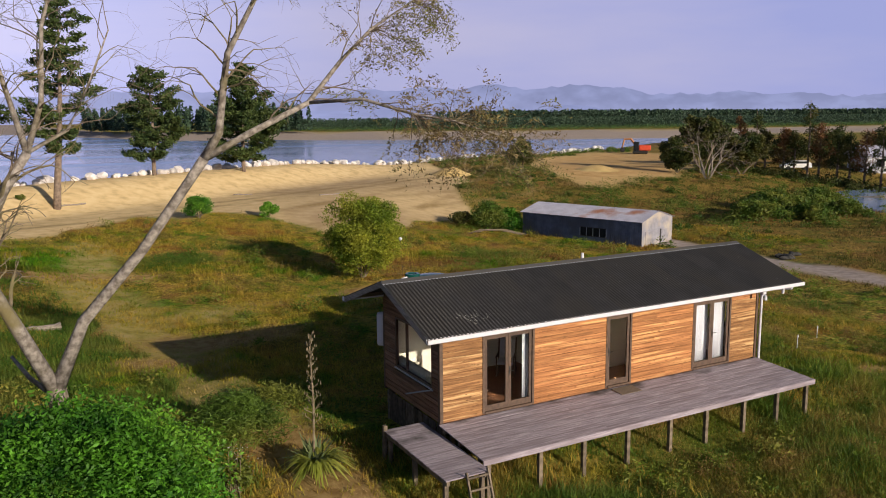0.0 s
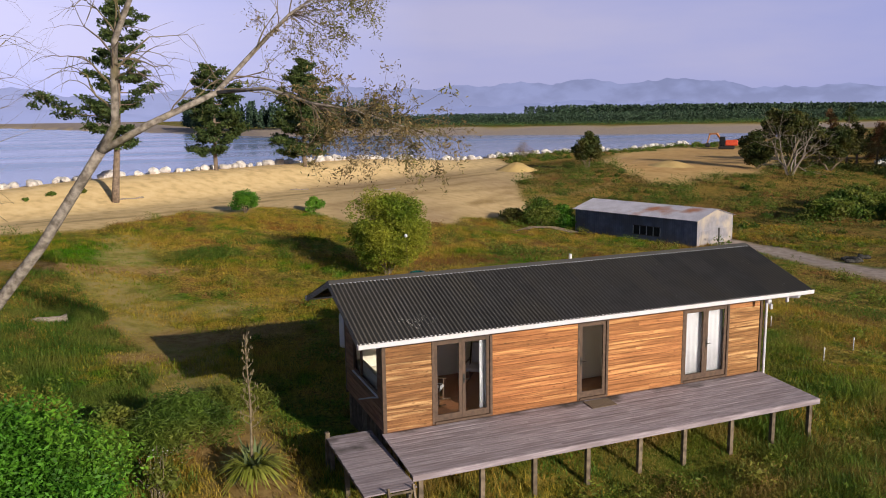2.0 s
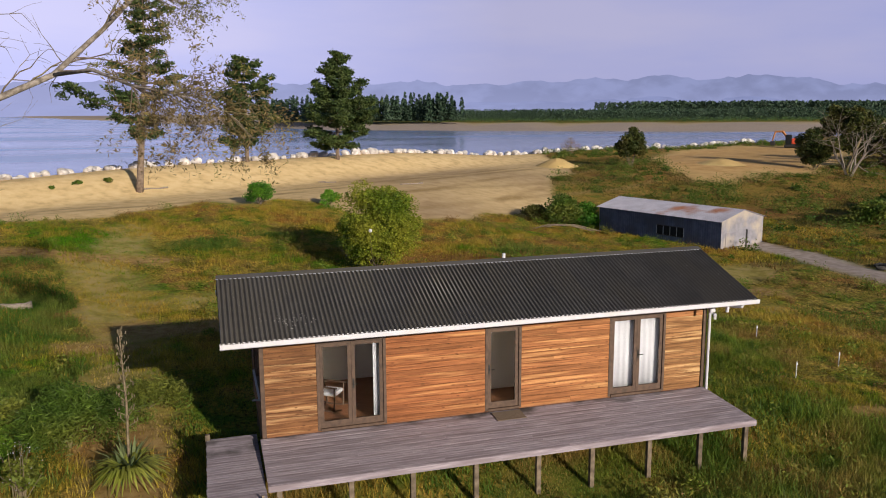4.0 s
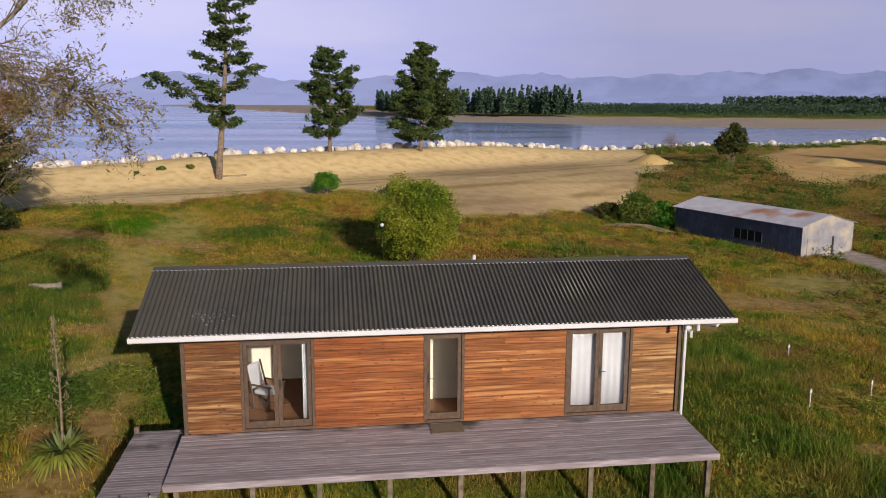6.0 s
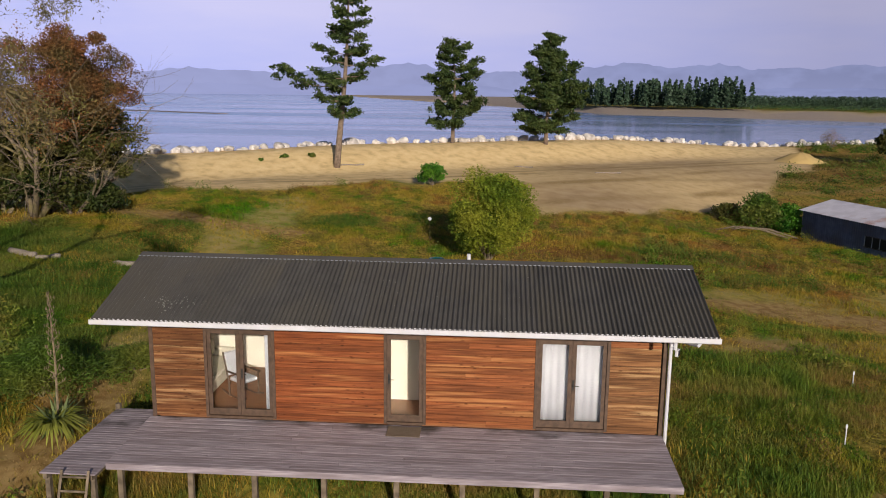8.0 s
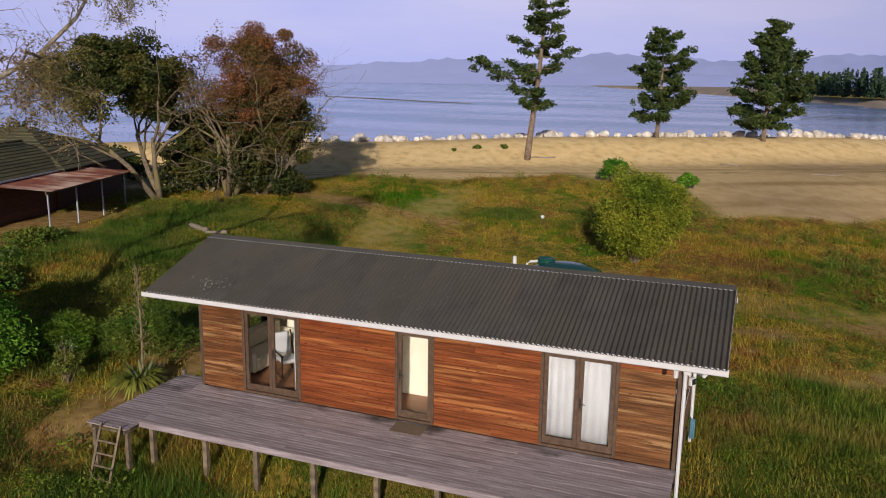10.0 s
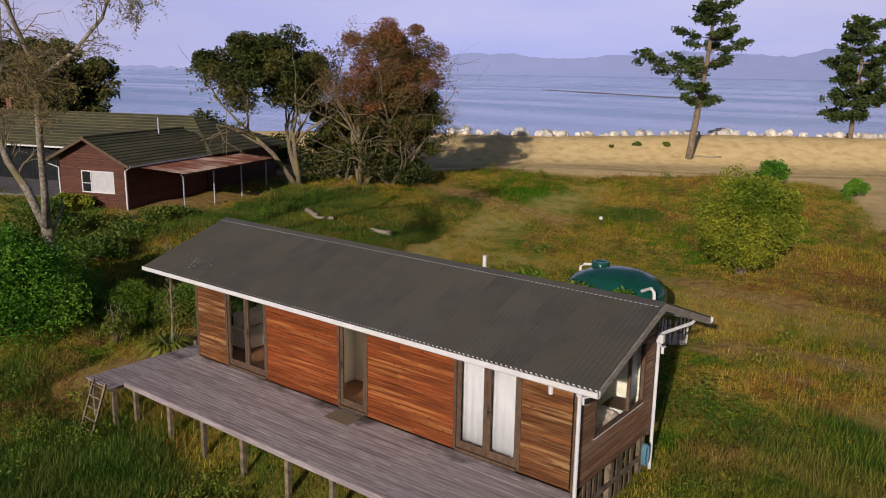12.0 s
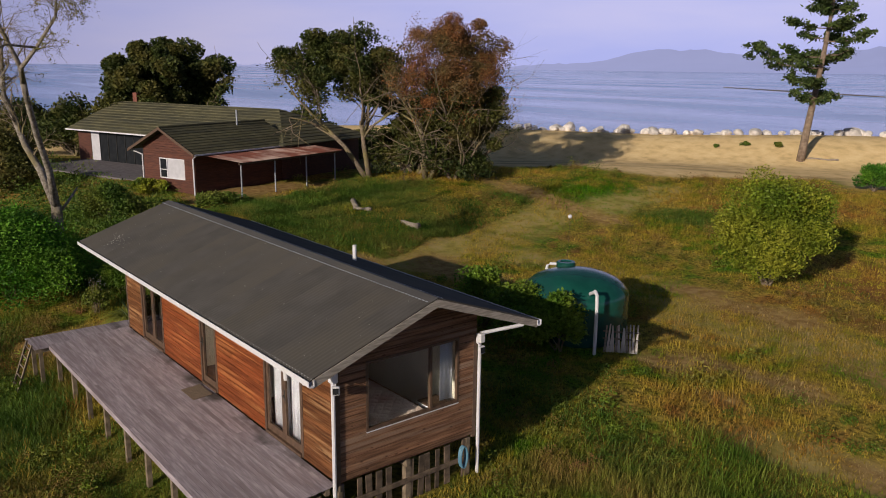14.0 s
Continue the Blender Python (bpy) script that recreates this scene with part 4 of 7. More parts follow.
    for d, x in ((d1, 2.115), (d2, 5.515), (d3, 9.665)):
        bm = tube([(x, -0.01, 2.08), (x, -0.06, 2.08), (x + 0.12, -0.06, 2.08)], [0.012, 0.012, 0.010], 6)
        box(x - 0.022, x + 0.022, -0.010, 0.0, 1.97, 2.20, bm=bm)
        part("door_handle", bm, BLACK_METAL, d, "black lever handle")
    return cabin


cabin = build_cabin()


def curtain(x0, x1, z0, z1, y, waves, name="curtain"):
    bm = bmesh.new()
    n = max(12, int((x1 - x0) * 60))
    rows = []
    for k in range(n + 1):
        u = k / n
        dy = 0.012 * math.sin(u * waves * 2 * math.pi) + 0.006 * math.sin(u * waves * 5)
        rows.append([bm.verts.new((x0 + (x1 - x0) * u, y + dy * (0.5 + 0.5 * v), z1 + (z0 - z1) * v)) for v in (0, 0.5, 1)])
    for a, b in zip(rows, rows[1:]):
        for i in range(2):
            bm.faces.new((a[i], a[i + 1], b[i + 1], b[i]))
    r = bmesh.ops.extrude_face_region(bm, geom=bm.faces[:])
    for e in r["geom"]:
        if isinstance(e, bmesh.types.BMVert):
            e.co.y += 0.006
    bmesh.ops.recalc_face_normals(bm, faces=bm.faces)
    return tagged(link(bm, name, CURTAIN, smooth=True), "white fabric curtain hanging behind the glazed door", "curtain", "curtains")


for a, b in ((8.90, 9.61), (9.66, 10.37), (2.62, 2.83)):
    curtain(a, b, FLOOR_Z + 0.05, TOP_Z - 0.10, 0.155, max(2, int((b - a) * 6)))


def build_deck():
    deck = tagged(new("deck"), "weathered grey timber deck on short posts", "deck")
    rng = random.Random(8)
    y0, y1, x0, x1 = -2.22, -0.04, -0.08, 11.68
    n = 22
    w = (y1 - y0) / n
    tilt = math.degrees(math.atan(0.052))
    meshes = {}
    for k in range(n):
        ya = y0 + w * k
        cuts = [x0] + sorted(x0 + (x1 - x0) * (f + rng.uniform(-0.06, 0.06)) for f in ((0.36, 0.70) if k % 2 else (0.22, 0.52, 0.80))) + [x1]
        for a, b in zip(cuts, cuts[1:]):
            ln = round((b - a - 0.004) * 20) / 20
            if ln not in meshes:
                bm = box(0, ln, 0, w - 0.0035, -0.028, 0, 0.002)
                me = bpy.data.meshes.new("deck_board")
                bm.to_mesh(me)
                bm.free()
                me.materials.append(DECK_WOOD)
                meshes[ln] = me
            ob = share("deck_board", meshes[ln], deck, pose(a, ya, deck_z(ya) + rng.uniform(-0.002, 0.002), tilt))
            ob.scale = ((b - a - 0.004) / ln, 1, 1)
    part("fascia", box(x0, x1, y0 - 0.035, y0 - 0.003, deck_z(y0) - 0.14, deck_z(y0) - 0.004, 0.004), DECK_WOOD, deck, "grey fascia board")
    for y in (-1.95, -1.0, -0.2):
        part("bearer", box(x0 + 0.05, x1 - 0.05, y - 0.045, y + 0.045, deck_z(y) - 0.19, deck_z(y) - 0.034), POST_WOOD, deck)
    for x in (0.15, 1.65, 3.0, 4.45, 5.95, 7.3, 8.8, 10.2, 11.5):
        for y in (-2.08, -0.35):
            part("post", box(x - 0.055, x + 0.055, y - 0.055, y + 0.055, gz(x, y) - 0.25, deck_z(y) - 0.19 if y > -1 else deck_z(y) - 0.034, 0.006), POST_WOOD, deck)
    return deck


build_deck()


def build_platform():
    p = tagged(new("side_platform"), "low grey timber landing beside the deck", "deck")
    rng = random.Random(3)
    for k in range(30):
        y = -2.62 + 0.113 * k
        if y > 0.68:
            break
        bm = box(-1.28 + rng.uniform(-0.01, 0.01), -0.12, y, y + 0.105, 0.77, 0.80, 0.003)
        part("deck_board", bm, DECK_WOOD, p)
    part("post", box(-1.30, -1.19, 0.69, 0.80, gz(-1.25, 0.7) - 0.2, 0.93, 0.006), POST_WOOD, p, "stub of a weathered post")
    for x in (-1.2, -0.25):
        part("bearer", box(x - 0.04, x + 0.04, -2.58, 0.66, 0.64, 0.767), POST_WOOD, p)
        for y in (-2.45, -0.9, 0.5):
            part("post", box(x - 0.05, x + 0.05, y - 0.05, y + 0.05, gz(x, y) - 0.2, 0.638), POST_WOOD, p)
    return p


build_platform()


def build_ladder():
    l = tagged(new("wooden_ladder"), "short grey wooden ladder leaning on the landing", "ladder")
    zb = gz(-0.5, -3.1)
    for x in (-0.78, -0.22):
        part("rail", tube([(x, -3.15, zb - 0.02), (x, -2.66, 0.90)], [0.035, 0.035], 4), POST_WOOD, l)
    for k in range(5):
        f = 0.10 + 0.20 * k
        part("rung", tube([(-0.78, -3.15 + 0.49 * f, zb + (0.90 - zb) * f), (-0.22, -3.15 + 0.49 * f, zb + (0.90 - zb) * f)], [0.025, 0.025], 6), POST_WOOD, l)
    return l


build_ladder()


def build_underfloor():
    f = tagged(new("foundation"), "timber piles and bearers under the cabin", "foundation")
    for x in (0.1, 2.4, 4.7, 7.0, 9.3, 11.55):
        for y in (0.12, 1.7, 3.3):
            part("ground_post", box(x - 0.07, x + 0.07, y - 0.07, y + 0.07, gz(x, y) - 0.3, FLOOR_Z - 0.29, 0.008), POST_WOOD, f)
    for y in (0.12, 1.7, 3.3):
        part("bearer", box(0.03, HW - 0.03, y - 0.05, y + 0.05, FLOOR_Z - 0.288, FLOOR_Z - 0.142), POST_WOOD, f)
    return f


build_underfloor()


# ---------------------------------------------------------------- trees and shrubs
def thing(name, label, category, group="", kind=""):
    return tagged(new(name), label, category, group, kind)


def quad_part(name, v, f, mat, parent, label=""):
    ob = new(name, quad_mesh(name, v, f, mat))
    ob.parent = parent
    return tagged(ob, label) if label else ob


def needle_spray(tips, dirs, rng, per=26, length=0.5, spread=0.28, size=0.16):
    """Points along the outer ends of branchlets."""
    tips, dirs = np.asarray(tips), np.asarray(dirs)
    k = np.repeat(np.arange(len(tips)), per)
    t = rng.uniform(-1, 0.15, len(k))[:, None] * length
    return tips[k] + dirs[k] * t + rng.normal(size=(len(k), 3)) * spread * np.array([1, 1, 0.55])


def build_pine(label, x, y, height, crown_w, start, lean, seed, whorls, dense, gaps=0.0, top_thin=0.5, side=None, peak=0.25, limb_count=(3, 6)):
    rng = np.random.RandomState(seed)
    z0 = gz(x, y) - 0.15
    tree = thing("pine_tree", label, "tree", "pines on the sand bank")
    lean = np.asarray(lean, float)

    def stem(f):
        return np.array([x, y, z0]) + np.array([lean[0] * f + 0.12 * math.sin(f * 5 + seed), lean[1] * f, height * f])

    fs = np.linspace(0, 1, 14)
    r0 = height * 0.0135 + 0.07
    part("trunk", tube([stem(f) for f in fs], [r0 * (1 - 0.93 * f) + 0.015 for f in fs], 9), PINE_BARK, tree, smooth=True)
    limbs, tips, dirs = bmesh.new(), [], []
    for w in range(whorls):
        f = start + (1 - start) * (w + 0.5) / whorls + rng.uniform(-0.01, 0.01)
        u = (f - start) / (1 - start)
        reach = crown_w / 2 * ((0.55 + 0.45 * u / peak) if u < peak else (1 - (u - peak) / (1 - peak)) ** top_thin) + 0.22
        turn0 = rng.uniform(0, 6.283)
        count = rng.randint(*limb_count)
        for b in range(count):
            if rng.rand() < gaps:
                continue
            a = turn0 + 6.283 * b / count + rng.uniform(-0.35, 0.35)
            ln = reach * rng.uniform(0.50, 1.14)
            if side is not None and b == 0 and abs(u - side[0]) < 0.06:
                a, ln = side[1] + rng.uniform(-0.2, 0.2), reach * side[2]
            p0 = stem(f) + [0, 0, rng.uniform(-0.12, 0.12)]
            d = np.array([math.cos(a), math.sin(a), rng.uniform(-0.10, 0.12) + 0.40 * u])
            p1 = p0 + d * ln * 0.55 + [0, 0, -0.05 * ln]
            p2 = p0 + d * ln + [0, 0, 0.13 * ln]
            tube([p0, p1, p2], [0.05 * (1 - u) + 0.022, 0.035 * (1 - u) + 0.015, 0.008], 5, limbs)
            for q in range(max(3, int(ln * dense))):
                g = 1.0 - 0.55 * rng.uniform(0, 1) ** 1.3
                c = (p1 + (p2 - p1) * (g - 0.55) / 0.45) if g > 0.55 else p0 + (p1 - p0) * g / 0.55
                off = rng.normal(size=3) * [0.30, 0.30, 0.10] * (0.4 + 0.22 * ln)
                tips.append(c + off)
                dd = d * 0.8 + [0, 0, 0.35] + rng.normal(size=3) * 0.4
                dirs.append(dd / np.linalg.norm(dd))
    part("branchwork", limbs, PINE_BARK, tree)
    pts = needle_spray(tips, dirs, rng, 40, 0.42, 0.18)
    v, f = cards(pts, 0.16, rng, 0.42, 0.15)
    quad_part("crown", v, f, PINE_LEAF, tree, "tufts of dark green needles")
    return tree


build_pine("tall leaning pine with gappy dark crown on the sand bank", -6.1, 52.4, 16.5, 6.3, 0.27, (1.2, 0.2), 5, 12, 4.6, 0.10, 0.50, (0.16, 2.9, 1.8), 0.22, (3, 6))
build_pine("bushy dark pine growing on the sand bank crest", 3.4, 65.6, 10.5, 6.9, 0.17, (-0.2, 0), 11, 10, 5.6, 0.02, 0.62, None, 0.30, (4, 6))
build_pine("dense conical dark pine on the sand bank crest", 13.2, 69.2, 11.5, 7.3, 0.12, (0.1, 0), 23, 14, 6.4, 0.0, 0.70, None, 0.28, (4, 7))


def bush_points(x, y, w, h, n, rng, lobes=26, z0=None, ball=False):
    """Leaves of a rounded shrub with lobes and gaps; denser at the skin."""
    z0 = gz(x, y) if z0 is None else z0
    cs, rs = [], []
    for k in range(lobes):
        a, e = rng.uniform(0, 2 * np.pi), rng.uniform(-0.1, 1.0)
        q = rng.uniform(0.45, 0.8)
        if ball:
            u = rng.normal(size=3)
            u /= np.linalg.norm(u)
            cs.append((x + u[0] * w * 0.36 * q / 0.7, y + u[1] * w * 0.36 * q / 0.7, z0 + h * (0.50 + 0.34 * u[2] * q / 0.7)))
            rs.append(rng.uniform(0.12, 0.19) * w)
            continue
        cs.append((x + math.cos(a) * math.cos(e * 1.5) * w / 2 * q, y + math.sin(a) * math.cos(e * 1.5) * w / 2 * q, z0 + h * (0.30 + 0.5 * e * rng.uniform(0.7, 1.0))))
        rs.append(rng.uniform(0.16, 0.26) * w * min(1.0, h / w + 0.35))
    return clump_points(cs, rs, n // lobes, rng, 0.35), cs


def build_bush(name, label, x, y, w, h, n, mat, seed, leaf=0.10, lobes=26, squash=0.5, category="shrub", group="", ball=False):
    rng = np.random.RandomState(seed)
    b = thing(name, label, category, group)
    pts, cs = bush_points(x, y, w, h, n, rng, lobes, None, ball)
    gzz = ground_z(pts[:, 0], pts[:, 1])
    pts[:, 2] = np.maximum(pts[:, 2], gzz + 0.03 + rng.uniform(0, 0.15, len(pts)))
    v, f = cards(pts, leaf, rng, squash)
    quad_part("foliage", v, f, mat, b)
    bm = bmesh.new()
    z0 = gz(x, y) - 0.1
    for c in cs[:10]:
        mid = ((x + c[0]) / 2 + rng.uniform(-0.1, 0.1), (y + c[1]) / 2, (z0 + c[2]) / 2 + 0.1)
        tube([(x + rng.uniform(-0.12, 0.12), y + rng.uniform(-0.12, 0.12), z0), mid, c], [0.045 * w / 4, 0.03 * w / 4, 0.008], 5, bm)
    part("trunk", bm, BARK, b)
    return b


build_bush("willow_shrub", "large loose yellow-green shrub in the meadow", 7.55, 23.1, 5.1, 5.0, 52000, BUSH_LEAF, 2, 0.058, 90, ball=True)
build_bush("shrub", "small round bright green shrub by the sand", 2.95, 43.6, 2.4, 2.1, 5200, HEDGE_LEAF, 3, 0.07, 22)
build_bush("shrub", "small green shrub at the edge of the sand", 8.2, 43.4, 1.7, 1.3, 2500, HEDGE_LEAF, 4, 0.07, 12)
build_bush("hedge_shrub", "big dense bright green shrub below the willow", -8.6, -1.5, 5.9, 3.75, 105000, HEDGE_LEAF, 6, 0.054, 110, 0.42)


def recursive_branch(bm, p, d, ln, r, depth, rng, tips, droop=0.0, split=3, sides=6, wander=0.25):
    """A limb that bends and splits; the last shoots are kept in tips."""
    pts, rad = [Vector(p)], [r]
    d = Vector(d).normalized()
    steps = 4
    for k in range(steps):
        d = (d + Vector(rng.normal(size=3)) * wander * 0.5 + Vector((0, 0, -droop * (k + 1) / steps))).normalized()
        pts.append(pts[-1] + d * ln / steps)
        rad.append(r * (1 - 0.45 * (k + 1) / steps))
    tube(pts, rad, sides if depth > 1 else 4, bm)
    if depth == 0:
        tips.append((np.array(pts[-1]), np.array(d)))
        tips.append((np.array(pts[2]), np.array(d)))
        return
    for k in range(split):
        i = 4 if k == 0 else rng.randint(2, 5)
        nd = d + Vector(rng.normal(size=3)) * 0.62
        recursive_branch(bm, pts[i], nd, ln * rng.uniform(0.55, 0.85), rad[i] * (0.85 if k == 0 else 0.6), depth - 1, rng, tips, droop, split, sides, wander)


def build_round_tree(name, label, x, y, h, w, crown_from, mat, seed, per=26, leaf=0.11, stems=3, spread=0.42, flat=1.0, group="", depth=3, shift=(0, 0)):
    rng = np.random.RandomState(seed)
    t = thing(name, label, "tree", group)
    z0 = gz(x, y) - 0.15
    bm, tips = bmesh.new(), []
    for k in range(stems):
        a = 2 * np.pi * k / stems + rng.uniform(-0.5, 0.5)
        top = Vector((shift[0] * 0.7 + math.cos(a) * w * 0.24, shift[1] * 0.7 + math.sin(a) * w * 0.24, h * (crown_from + 0.12)))
        p0 = Vector((x + math.cos(a) * 0.12 * (stems > 1), y + math.sin(a) * 0.12 * (stems > 1), z0))
        m = p0 + top * 0.5 + Vector((rng.uniform(-0.2, 0.2), rng.uniform(-0.2, 0.2), 0.2))
        e = p0 + top
        r = 0.021 * h / math.sqrt(stems) + 0.05
        tube([p0, p0 + (m - p0) * 0.5, m, e], [r * 1.15, r, r * 0.85, r * 0.6], 8, bm)
        for j in range(4):
            q = m + (e - m) * rng.uniform(0.2, 1.0)
            recursive_branch(bm, q, Vector((math.cos(a + rng.uniform(-1.6, 1.6)), math.sin(a + rng.uniform(-1.6, 1.6)), rng.uniform(0.5, 1.5))), h * (1 - crown_from) * 0.36, r * 0.5, depth - 1, rng, tips, 0.0, 3)
    part("trunk", bm, BARK, t, smooth=True)
    cz = z0 + h * (crown_from + (1 - crown_from) * 0.52)
    rz = h * (1 - crown_from) * 0.50 * flat
    cs, rs = [], []
    for k in range(84):
        u = rng.normal(size=3)
        u /= np.linalg.norm(u)
        q = rng.uniform(0.35, 0.95) * (0.84 if u[2] > 0.6 else 1.0)
        c = np.array([x + shift[0], y + shift[1], cz]) + u * q * np.array([w / 2, w / 2, rz])
        if u[2] < -0.55:
            continue
        cs.append(c)
        rs.append(rng.uniform(0.075, 0.15) * w)
    pts = [clump_points(cs, rs, per * 8, rng, 0.2)]
    tips = [(a, d) for a, d in tips if np.linalg.norm((a - [x + shift[0], y + shift[1], cz]) / [w / 1.7, w / 1.7, rz * 1.1]) < 1]
    if tips:
        pts.append(needle_spray([a for a, _ in tips], [b for _, b in tips], rng, per // 3, 0.4, 0.3))
    v, f = cards(np.concatenate(pts), leaf, rng, 0.5)
    quad_part("crown", v, f, mat, t)
    return t


build_round_tree("coastal_tree", "spreading dark green tree with several bare trunks", -21.2, 22.9, 11.0, 8.6, 0.24, DARK_LEAF, 41, 110, 0.10, 3, group="trees behind the bungalow", shift=(-2.0, -0.8))
build_round_tree("coastal_tree", "tall rusty brown tree with fine bare branches", -17.7, 25.2, 11.4, 7.2, 0.24, RUST_LEAF, 42, 130, 0.06, 4, group="trees behind the bungalow", depth=4, shift=(2.0, 0.3))


build_round_tree("coastal_tree", "olive green thicket tree beside the rusty tree", -15.9, 26.0, 7.6, 6.0, 0.05, OLIVE_LEAF, 43, 75, 0.09, 4, group="trees behind the bungalow", depth=3, shift=(0.3, 0.0))
build_round_tree("coastal_tree", "small dark tree at the foot of the taller trees", -20.2, 26.2, 6.4, 5.2, 0.05, DARK_LEAF, 44, 60, 0.10, 3, group="trees behind the bungalow", depth=3)


# ---------------------------------------------------------------- rock armour along the crest
def boulder_mesh(seed):
    rng = np.random.RandomState(seed)
    bm = bmesh.new()
    bmesh.ops.create_icosphere(bm, subdivisions=2, radius=1.0)
    cuts = rng.normal(size=(9, 3))
    cuts /= np.linalg.norm(cuts, axis=1)[:, None]
    for v in bm.verts:
        c = np.array(v.co)
        for q in cuts:
            dd = c @ q - 0.72
            if dd > 0:
                c = c - q * dd * 0.9
        c *= 1 + 0.06 * rng.normal()
        v.co = Vector(c * [1.15, 0.9, 0.75])
    me = bpy.data.meshes.new("boulder")
    bm.to_mesh(me)
    bm.free()
    me.materials.append(ROCK)
    return me


def build_rocks():
    rng = np.random.RandomState(77)
    meshes = [boulder_mesh(k) for k in range(7)]
    wall = thing("rock_armour", "line of pale boulders along the top of the sand bank", "rocks")
    n, x = 0, -34.0
    while x < 130 and n < 300:
        s = rng.uniform(0.3, 2.8)
        far = x > 40
        xx = x + rng.uniform(-0.3, 0.3)
        y = 64 + 0.62 * xx + 1.177 * s
        r = rng.uniform(0.27, 0.60) * (1.4 if rng.rand() < 0.18 else 1.0) * (1.1 if far else 1.0)
        ob = share("boulder", meshes[n % 7], wall, pose(xx, y, gz(xx, y) + r * 0.38, rng.uniform(-25, 25), rng.uniform(-25, 25), rng.uniform(0, 360)))
        ob.scale = (r, r, r)
        x += rng.uniform(0.22, 0.60) * (1.7 if far else 1.0)
        n += 1
    return wall


build_rocks()


# ---------------------------------------------------------------- the bare willow
def build_willow():
    rng = np.random.RandomState(12)
    t = thing("willow_tree", "nearly leafless grey willow with two leaning trunks", "tree")
    bm, tips = bmesh.new(), []
    base = (-8.4, 0.2, gz(-8.4, 0.2) - 0.2)
    limbs = (
        ([base, (-8.55, 0.25, 1.8), (-8.75, 0.3, 3.4)], [0.30, 0.27, 0.24]),
        ([(-8.75, 0.3, 3.3), (-8.15, 0.05, 4.75), (-7.0, -0.5, 6.2), (-6.1, -0.9, 7.55), (-5.8, -1.0, 8.0)], [0.20, 0.15, 0.13, 0.12, 0.13]),
        ([(-5.8, -1.0, 8.0), (-5.5, -1.1, 8.5), (-5.45, -1.45, 9.4), (-5.4, -1.7, 10.0), (-5.0, -2.2, 10.9), (-4.6, -2.6, 11.8)], [0.12, 0.10, 0.085, 0.075, 0.055, 0.03]),
        ([(-5.8, -1.0, 8.0), (-4.9, -1.2, 8.5), (-3.6, -1.0, 9.1), (-2.7, -0.6, 10.0), (-2.0, -0.7, 10.7), (-1.1, -0.9, 11.3)], [0.10, 0.085, 0.07, 0.055, 0.04, 0.02]),
        ([(-3.6, -1.0, 9.1), (-2.8, -2.0, 9.15), (-2.1, -2.8, 8.85), (-1.4, -3.3, 8.7), (-0.6, -3.7, 8.4)], [0.05, 0.042, 0.035, 0.028, 0.015]),
        ([(-8.75, 0.3, 3.3), (-9.3, 0.0, 4.7), (-9.65, -0.35, 5.6), (-9.75, -0.6, 6.6), (-9.35, -0.95, 7.5), (-8.9, -1.0, 8.2)], [0.20, 0.17, 0.15, 0.14, 0.12, 0.10]),
        ([(-8.9, -1.0, 8.2), (-9.1, -1.0, 9.1), (-9.4, -1.2, 10.4), (-9.3, -1.3, 11.6)], [0.08, 0.06, 0.045, 0.02]),
        ([(-8.9, -1.0, 8.2), (-8.6, -1.0, 9.1), (-8.5, -1.1, 10.4), (-8.2, -1.0, 11.4)], [0.075, 0.06, 0.045, 0.02]),
        ([(-8.9, -1.0, 8.2), (-8.2, -0.9, 8.6), (-7.8, -1.0, 9.4), (-7.4, -1.1, 10.4)], [0.05, 0.04, 0.03, 0.015]),
        ([(-9.75, -0.6, 6.6), (-10.6, -0.9, 7.6), (-11.3, -1.2, 9.0), (-11.8, -1.4, 10.4)], [0.09, 0.07, 0.05, 0.02]),
        ([(-8.6, 0.25, 3.0), (-9.2, 0.9, 3.5), (-9.5, 1.3, 3.9)], [0.07, 0.06, 0.04]),
    )
    for pts, rad in limbs:
        tube(pts, [r * 0.80 for r in rad], 9, bm)
    part("trunk", bm, WILLOW_BARK, t, "grey bark with lichen", smooth=True)
    # shoots along the upper limbs
    tw = bmesh.new()
    for pts, rad in limbs[2:10]:
        n = 17 if len(pts) > 4 else 13
        for k in range(n):
            f = (0.25 + 0.75 * (k + rng.uniform(0, 1)) / n) * (len(pts) - 1)
            i = min(int(f), len(pts) - 2)
            a, b = Vector(pts[i]), Vector(pts[i + 1])
            p, d = a + (b - a) * (f - i), (b - a).normalized()
            nd = d * 0.7 + Vector(rng.normal(size=3)) * 0.55 + Vector((0, 0, 0.25))
            recursive_branch(tw, p, nd, rng.uniform(0.6, 1.0), max(0.010, rad[i] * 0.25), 2, rng, tips, 0.12, 3, 4, 0.3)
    for e in ((-1.1, -0.9, 11.3), (-0.6, -3.7, 8.4), (-1.4, -3.3, 8.7), (-2.0, -0.7, 10.7), (-4.6, -2.6, 11.8), (-2.1, -2.8, 8.85)):
        for k in range(11):
            recursive_branch(tw, e, (rng.uniform(0.1, 0.9), rng.uniform(-0.5, 0.5), rng.uniform(-0.4, 0.4)), rng.uniform(0.45, 0.8), 0.012, 2, rng, tips, 0.22, 3, 4, 0.3)
    tagged(part("brushwood", tw, BARK, t), kind="stuff")
    right = [(a, b) for a, b in tips if a[0] > -3.2]
    pts = needle_spray([a for a, _ in right], [b for _, b in right], rng, 6, 0.3, 0.05)
    v, f = cards(pts, 0.040, rng, 0.3, -0.3)
